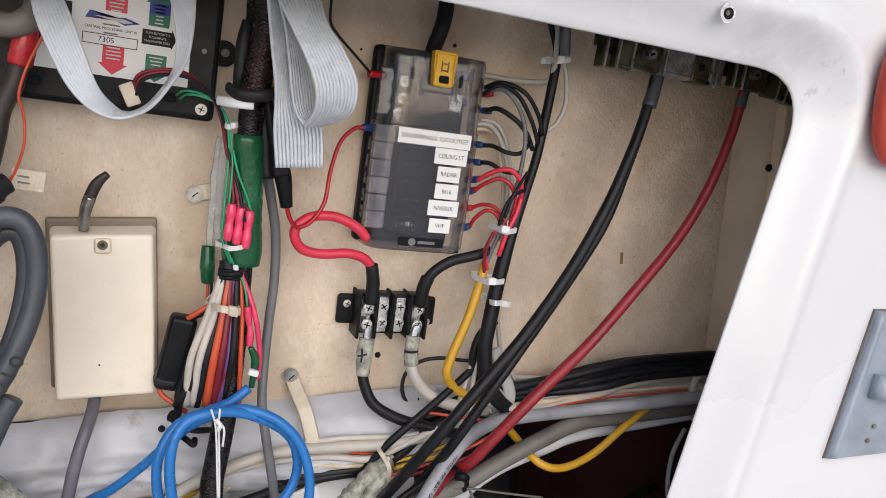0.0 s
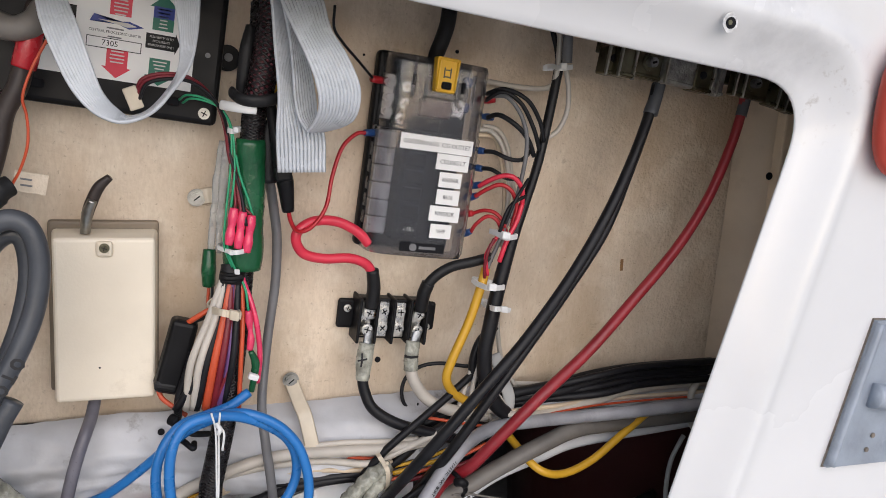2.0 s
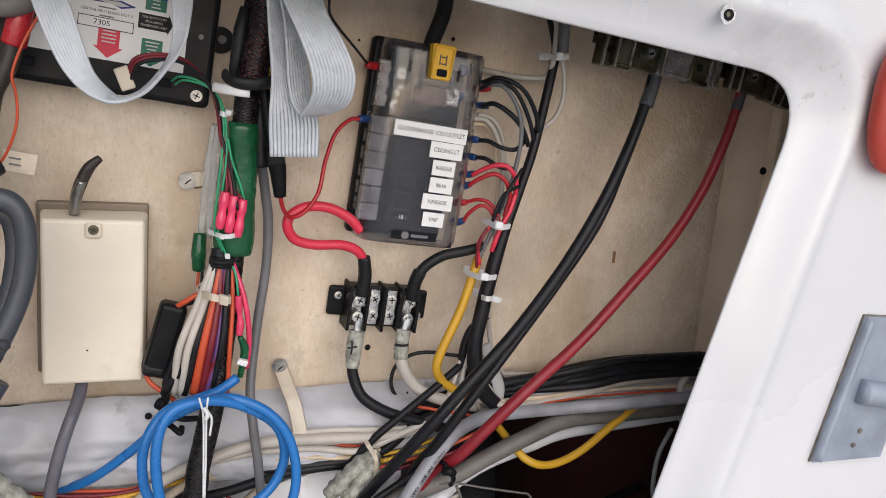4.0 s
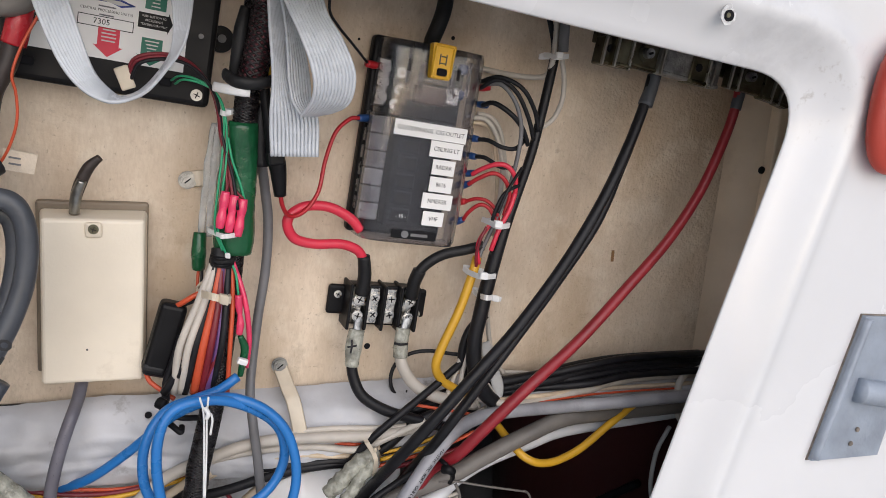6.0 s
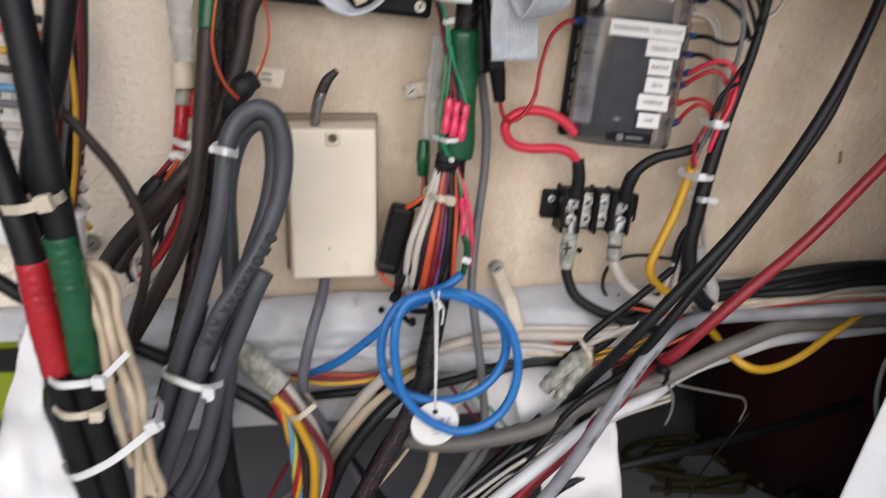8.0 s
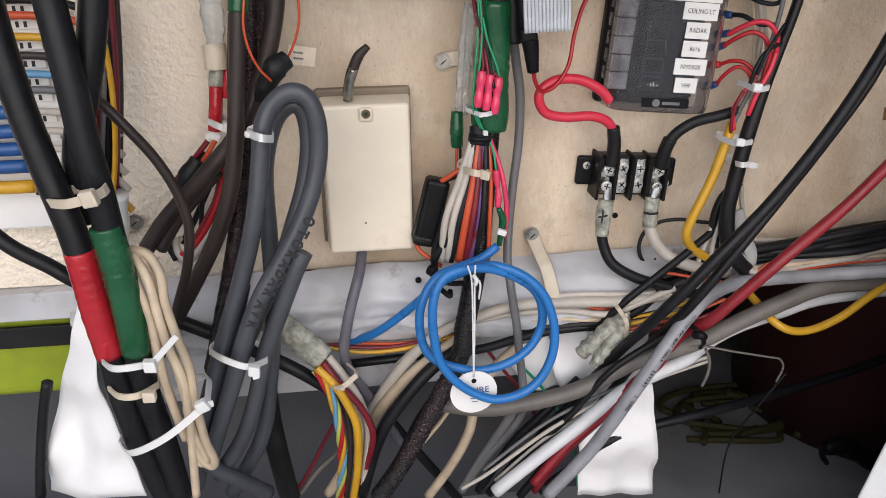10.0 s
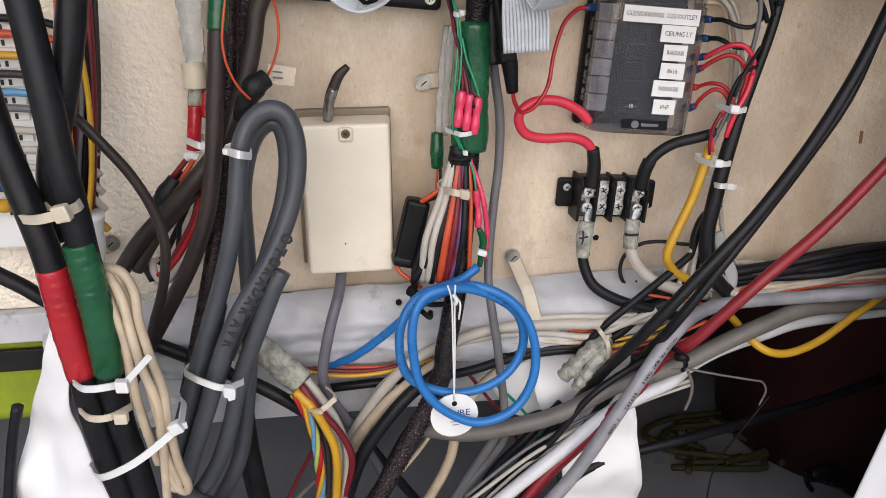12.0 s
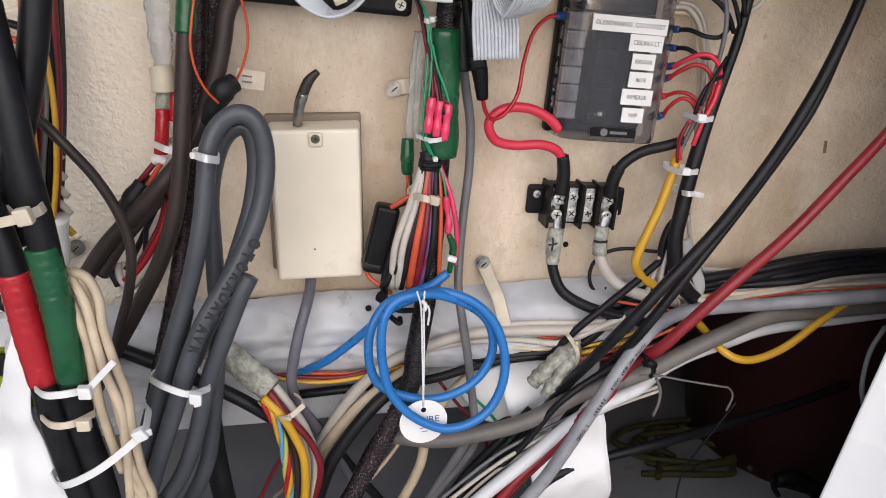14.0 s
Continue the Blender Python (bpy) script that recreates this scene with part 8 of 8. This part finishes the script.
# ---- things in the dark opening ----
bk = thing("red_bucket", (0.42, 0.86, 0.71), "red plastic bucket, its colour darkened for the locker's shade", "bucket")
v, f = [], []
for t, rr in ((0, 0.210), (1, 0.203)):
    for z, k in ((0.0, 0.84), (0.27, 0.97), (0.28, 1.02), (0.30, 1.02)):
        for s in range(40):
            a = 2 * math.pi * s / 40
            v.append((0.42 + rr * k * math.cos(a), 0.86 + rr * k * math.sin(a), 0.711 + z))
for t in range(2):
    for i in range(3):
        for s in range(40):
            o = t * 160 + i * 40
            f.append((o + s, o + 40 + s, o + 40 + (s + 1) % 40, o + (s + 1) % 40))
for s in range(40):
    f.append((120 + s, 280 + s, 280 + (s + 1) % 40, 120 + (s + 1) % 40))
f.append(tuple(range(40)))
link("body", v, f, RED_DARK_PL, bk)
cable("handle", [(0.42 - 0.216 * math.cos(a), 0.86 + 0.10 * math.sin(a) - 0.19 * math.sin(a), 1.0 - 0.02 * math.sin(a)) for a in (0, 0.6, 1.2, 1.57, 1.94, 2.54, 3.14)], 0.003, BLACK_PL, "", parent=bk, sides=8)
for k in range(5):
    a = k * 1.3
    rad = 0.035 + 0.008 * k
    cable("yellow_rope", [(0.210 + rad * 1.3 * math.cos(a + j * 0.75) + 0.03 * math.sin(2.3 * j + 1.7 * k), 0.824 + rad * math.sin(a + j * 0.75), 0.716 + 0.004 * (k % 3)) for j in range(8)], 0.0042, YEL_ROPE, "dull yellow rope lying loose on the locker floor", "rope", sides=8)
bo = thing("black_fitting", (0.2576, 0.6600, 0.7723), "black plastic fitting lying in the dark locker", "fitting")
cable("body", [(0.2288, 0.6600, 0.7813), (0.2490, 0.6600, 0.7822), (0.2720, 0.6600, 0.7693), (0.3002, 0.6600, 0.7486)], [0.00788, 0.01155, 0.01050, 0.00788], BLACK_PL, "", parent=bo, wobble=0.2)
cable("lug", [(0.2207, 0.6550, 0.7909), (0.2224, 0.6520, 0.7779), (0.2296, 0.6520, 0.7674)], 0.00315, BLACK_PL, "", parent=bo)
lf = thing("lime_bag", (-0.5833, 0.6600, 0.9922), "lime green bag with a black strap, lying behind the bulkhead", "bag")
part("body", rbox(0.17, 0.06, 0.100, 0.012, 4), LIME, lf, m=Matrix.Translation((-0.6176, 0.6620, 0.9926)))
part("strap", rbox(0.18, 0.004, 0.020, 0.001, 2), BLACK_MATT, lf, m=Matrix.Translation(Vector((-0.6004, 0.6260, 1.0078))))
slab("sill_lower", -1.38, -0.475, PANEL_Y - 0.012, PANEL_Y + 0.05, 1.041, 1.0655, VINYL, "white edge of the bulkhead opening", "sill")
cable("black_cable", [(-0.5244, 0.5300, 1.0168), (-0.5327, 0.5300, 0.9881), (-0.5423, 0.5300, 0.9483), (-0.5497, 0.5300, 0.9120)], 0.00432, BLACK, "black cable end with pale core", "cable")

# ---- bus bars behind the opening's upper edge ----


def bus_block(px, w, h, d, material, bolt=True, label="tarnished metal bus bar clamp", ribs=(), hole=None, tilt=7.0):
    """A cast clamp: block, lower lip, upright ribs, a hole and a slotted stud."""
    th = thing("bus_clamp", px, label, "bus bar clamp")
    R0 = Matrix.Translation(px) @ Matrix.Rotation(radians(tilt), 4, 'Y')
    part("block", rbox(w, d, h, 0.0016, 2), material, th, m=R0)
    part("lip", rbox(w * 0.9, d * 0.4, 0.003, 0.0008, 1, (0, -d / 2, -h / 2 + 0.002)), material, th, m=R0)
    for x in ribs:
        part("rib", rbox(0.0018, 0.004, h * 1.04, 0.0006, 1, (x * w, -d / 2 - 0.001, -h * 0.02)), STEEL_DULL, th, "worn bright edge", m=R0)
    if hole is not None:
        part("hole", disc(0.0032, 0.001, (hole[0] * w, -d / 2 - 0.0002, hole[1] * h), 16), DARK, th, m=R0)
    if bolt:
        ring = part("washer", disc(0.0068, 0.0016, (0, -d / 2 - 0.0008, 0.001), 24, 0.0004), BRASS_DK, th, m=R0)
        part("stud", disc(0.0040, 0.008, seg=16, bevel=0.0008), ZINC, ring, m=R0 @ Matrix.Translation((0, -d / 2 - 0.004, 0.001)))
        part("socket", rbox(0.0042, 0.0008, 0.0018, 0.0003, 1, (0, -d / 2 - 0.0083, 0.001)), DARK, ring, m=R0 @ Matrix.Rotation(radians(-25), 4, 'Y'))
    return th


bus_block((0.0948, 0.5360, 1.3610), 0.011, 0.022, 0.014, BRASS_DK, False, ribs=(-0.4,), hole=(0.1, 0.1))
bus_block((0.1039, 0.5300, 1.3610), 0.016, 0.024, 0.016, BRASS_DK, False, ribs=(-0.42, 0.42))
bus_block((0.1289, 0.5340, 1.3615), 0.032, 0.024, 0.010, BRASS_DK, ribs=(0.47,))
bus_block((0.1558, 0.5280, 1.3578), 0.030, 0.024, 0.010, ZINC, False, "dull zinc bus bar clamp plate", ribs=(-0.46,))
bus_block((0.1801, 0.5300, 1.3572), 0.019, 0.030, 0.014, BRASS_DK, False, ribs=(0.40,), hole=(-0.1, -0.05))
bus_block((0.2003, 0.5360, 1.3544), 0.013, 0.027, 0.012, ZINC, False, ribs=(-0.1,))
bus_block((0.2318, 0.5300, 1.3523), 0.038, 0.024, 0.008, BRASS_DK, ribs=(-0.46, -0.22))
bus_block((0.2590, 0.5280, 1.3471), 0.020, 0.025, 0.010, BRASS_DK, False, ribs=(0.0,), tilt=10)
bus_block((0.2760, 0.5300, 1.3425), 0.014, 0.023, 0.010, BRASS_DK, False, ribs=(-0.4,), tilt=14)
tagged(part("bus_bar", rbox(0.19, 0.006, 0.020, 0.001, 2), BRASS_DK, m=Matrix.Translation((0.1882, 0.5500, 1.3661)) @ Matrix.Rotation(radians(7), 4, 'Y')), "long tarnished brass bus bar behind the opening's edge", "bus bar")
# batten and screw hole on the side return
tagged(part("trim_batten", rbox(0.045, 0.012, 0.36, 0.002, 2), CREAM_EDGE, m=Matrix.Translation((0.3098, 0.5440, 1.2603)) @ Matrix.Rotation(radians(-1), 4, 'Y')), "cream painted batten with a screw hole", "batten", kind="structure")
tagged(part("screw_hole", disc(0.0034, 0.0012, seg=14), DARK, m=Matrix.Translation((0.2752, 0.5370, 1.2750))), "dark screw hole in the batten", "hole", kind="structure")

# ---- on the white console front ----
hg = thing("hinge_plate", (0.2684, 0.4070, 1.1192), "dull oxidised aluminium hinge plate screwed to the console", "hinge")
HP = [Vector((0.2474, 0.4060, 1.0630)), Vector((0.2740, 0.4060, 1.1805)), Vector((0.3380, 0.4060, 1.1772)), Vector((0.3197, 0.4060, 1.0610))]
plate("leaf", [(p.x, p.z) for p in HP], 0.403, 0.4075, ALU_DULL, hg)
mid = (HP[0] + HP[1]) / 2
cable("edge_roll", [HP[0] + Vector((0.002, -0.004, 0.002)), mid + Vector((0.002, -0.004, 0)), HP[1] + Vector((0.002, -0.004, -0.002))], 0.0035, ALU_DULL, "", parent=hg, sides=10)
grow = [(p.x + (p.x - 0.297) * 0.03, p.z + (p.z - 1.12) * 0.018) for p in HP]
plate("grime_line", grow, 0.4068, 0.4079, GRIME, hg, "brown grime round the leaf")
kn = cable("lug", [(0.2779, 0.4000, 1.1214), (0.2944, 0.3980, 1.1187), (0.3205, 0.3980, 1.1145)], 0.010, ALU_DULL, "", parent=hg, sides=14)
for c in ((0.2894, 0.4020, 1.0864), (0.2851, 0.4020, 1.0747)):
    part("screw", disc(0.0021, 0.0016, seg=14, bevel=0.0005), GRIME, hg, m=Matrix.Translation(c))
sh = thing("screw_socket", (0.1013, 0.4070, 1.3834), "dark screw hole with a chipped rim in the white console", "screw hole")
rim = disc(0.0058, 0.0006, seg=30)
for vv in rim.verts:
    vv.co.x *= 1 + 0.22 * noise.noise(Vector((vv.co.x * 400, 0, vv.co.z * 400)))
    vv.co.z *= 1.12 + 0.22 * noise.noise(Vector((vv.co.z * 400, 3, vv.co.x * 400)))
part("rim", rim, CHALK, sh, "chipped chalky rim", m=Matrix.Translation((0.1013, 0.4079, 1.3836)))
part("hole", disc(0.0036, 0.0010, seg=20), DARK, sh, m=Matrix.Translation((0.1013, 0.4070, 1.3834)))
part("core", disc(0.0016, 0.0012, seg=12), BRASS_DK, sh, m=Matrix.Translation((0.1000, 0.4065, 1.3835)))
fd = bmesh.new()
bmesh.ops.create_uvsphere(fd, u_segments=32, v_segments=20, radius=1)
bmesh.ops.scale(fd, vec=(0.032, 0.012, 0.050), verts=fd.verts)
for vv in fd.verts:
    vv.co.x = math.copysign(abs(vv.co.x / 0.032) ** 0.7 * 0.032, vv.co.x)
    vv.co.z = math.copysign(abs(vv.co.z / 0.052) ** 0.8 * 0.052, vv.co.z)
tagged(part("red_pad", fd, RED_VINYL, m=Matrix.Translation(Vector((0.2305, 0.3980, 1.3397)) + Vector((0.032, 0, 0))), smooth=True), "rounded red vinyl pad on the white console", "pad")
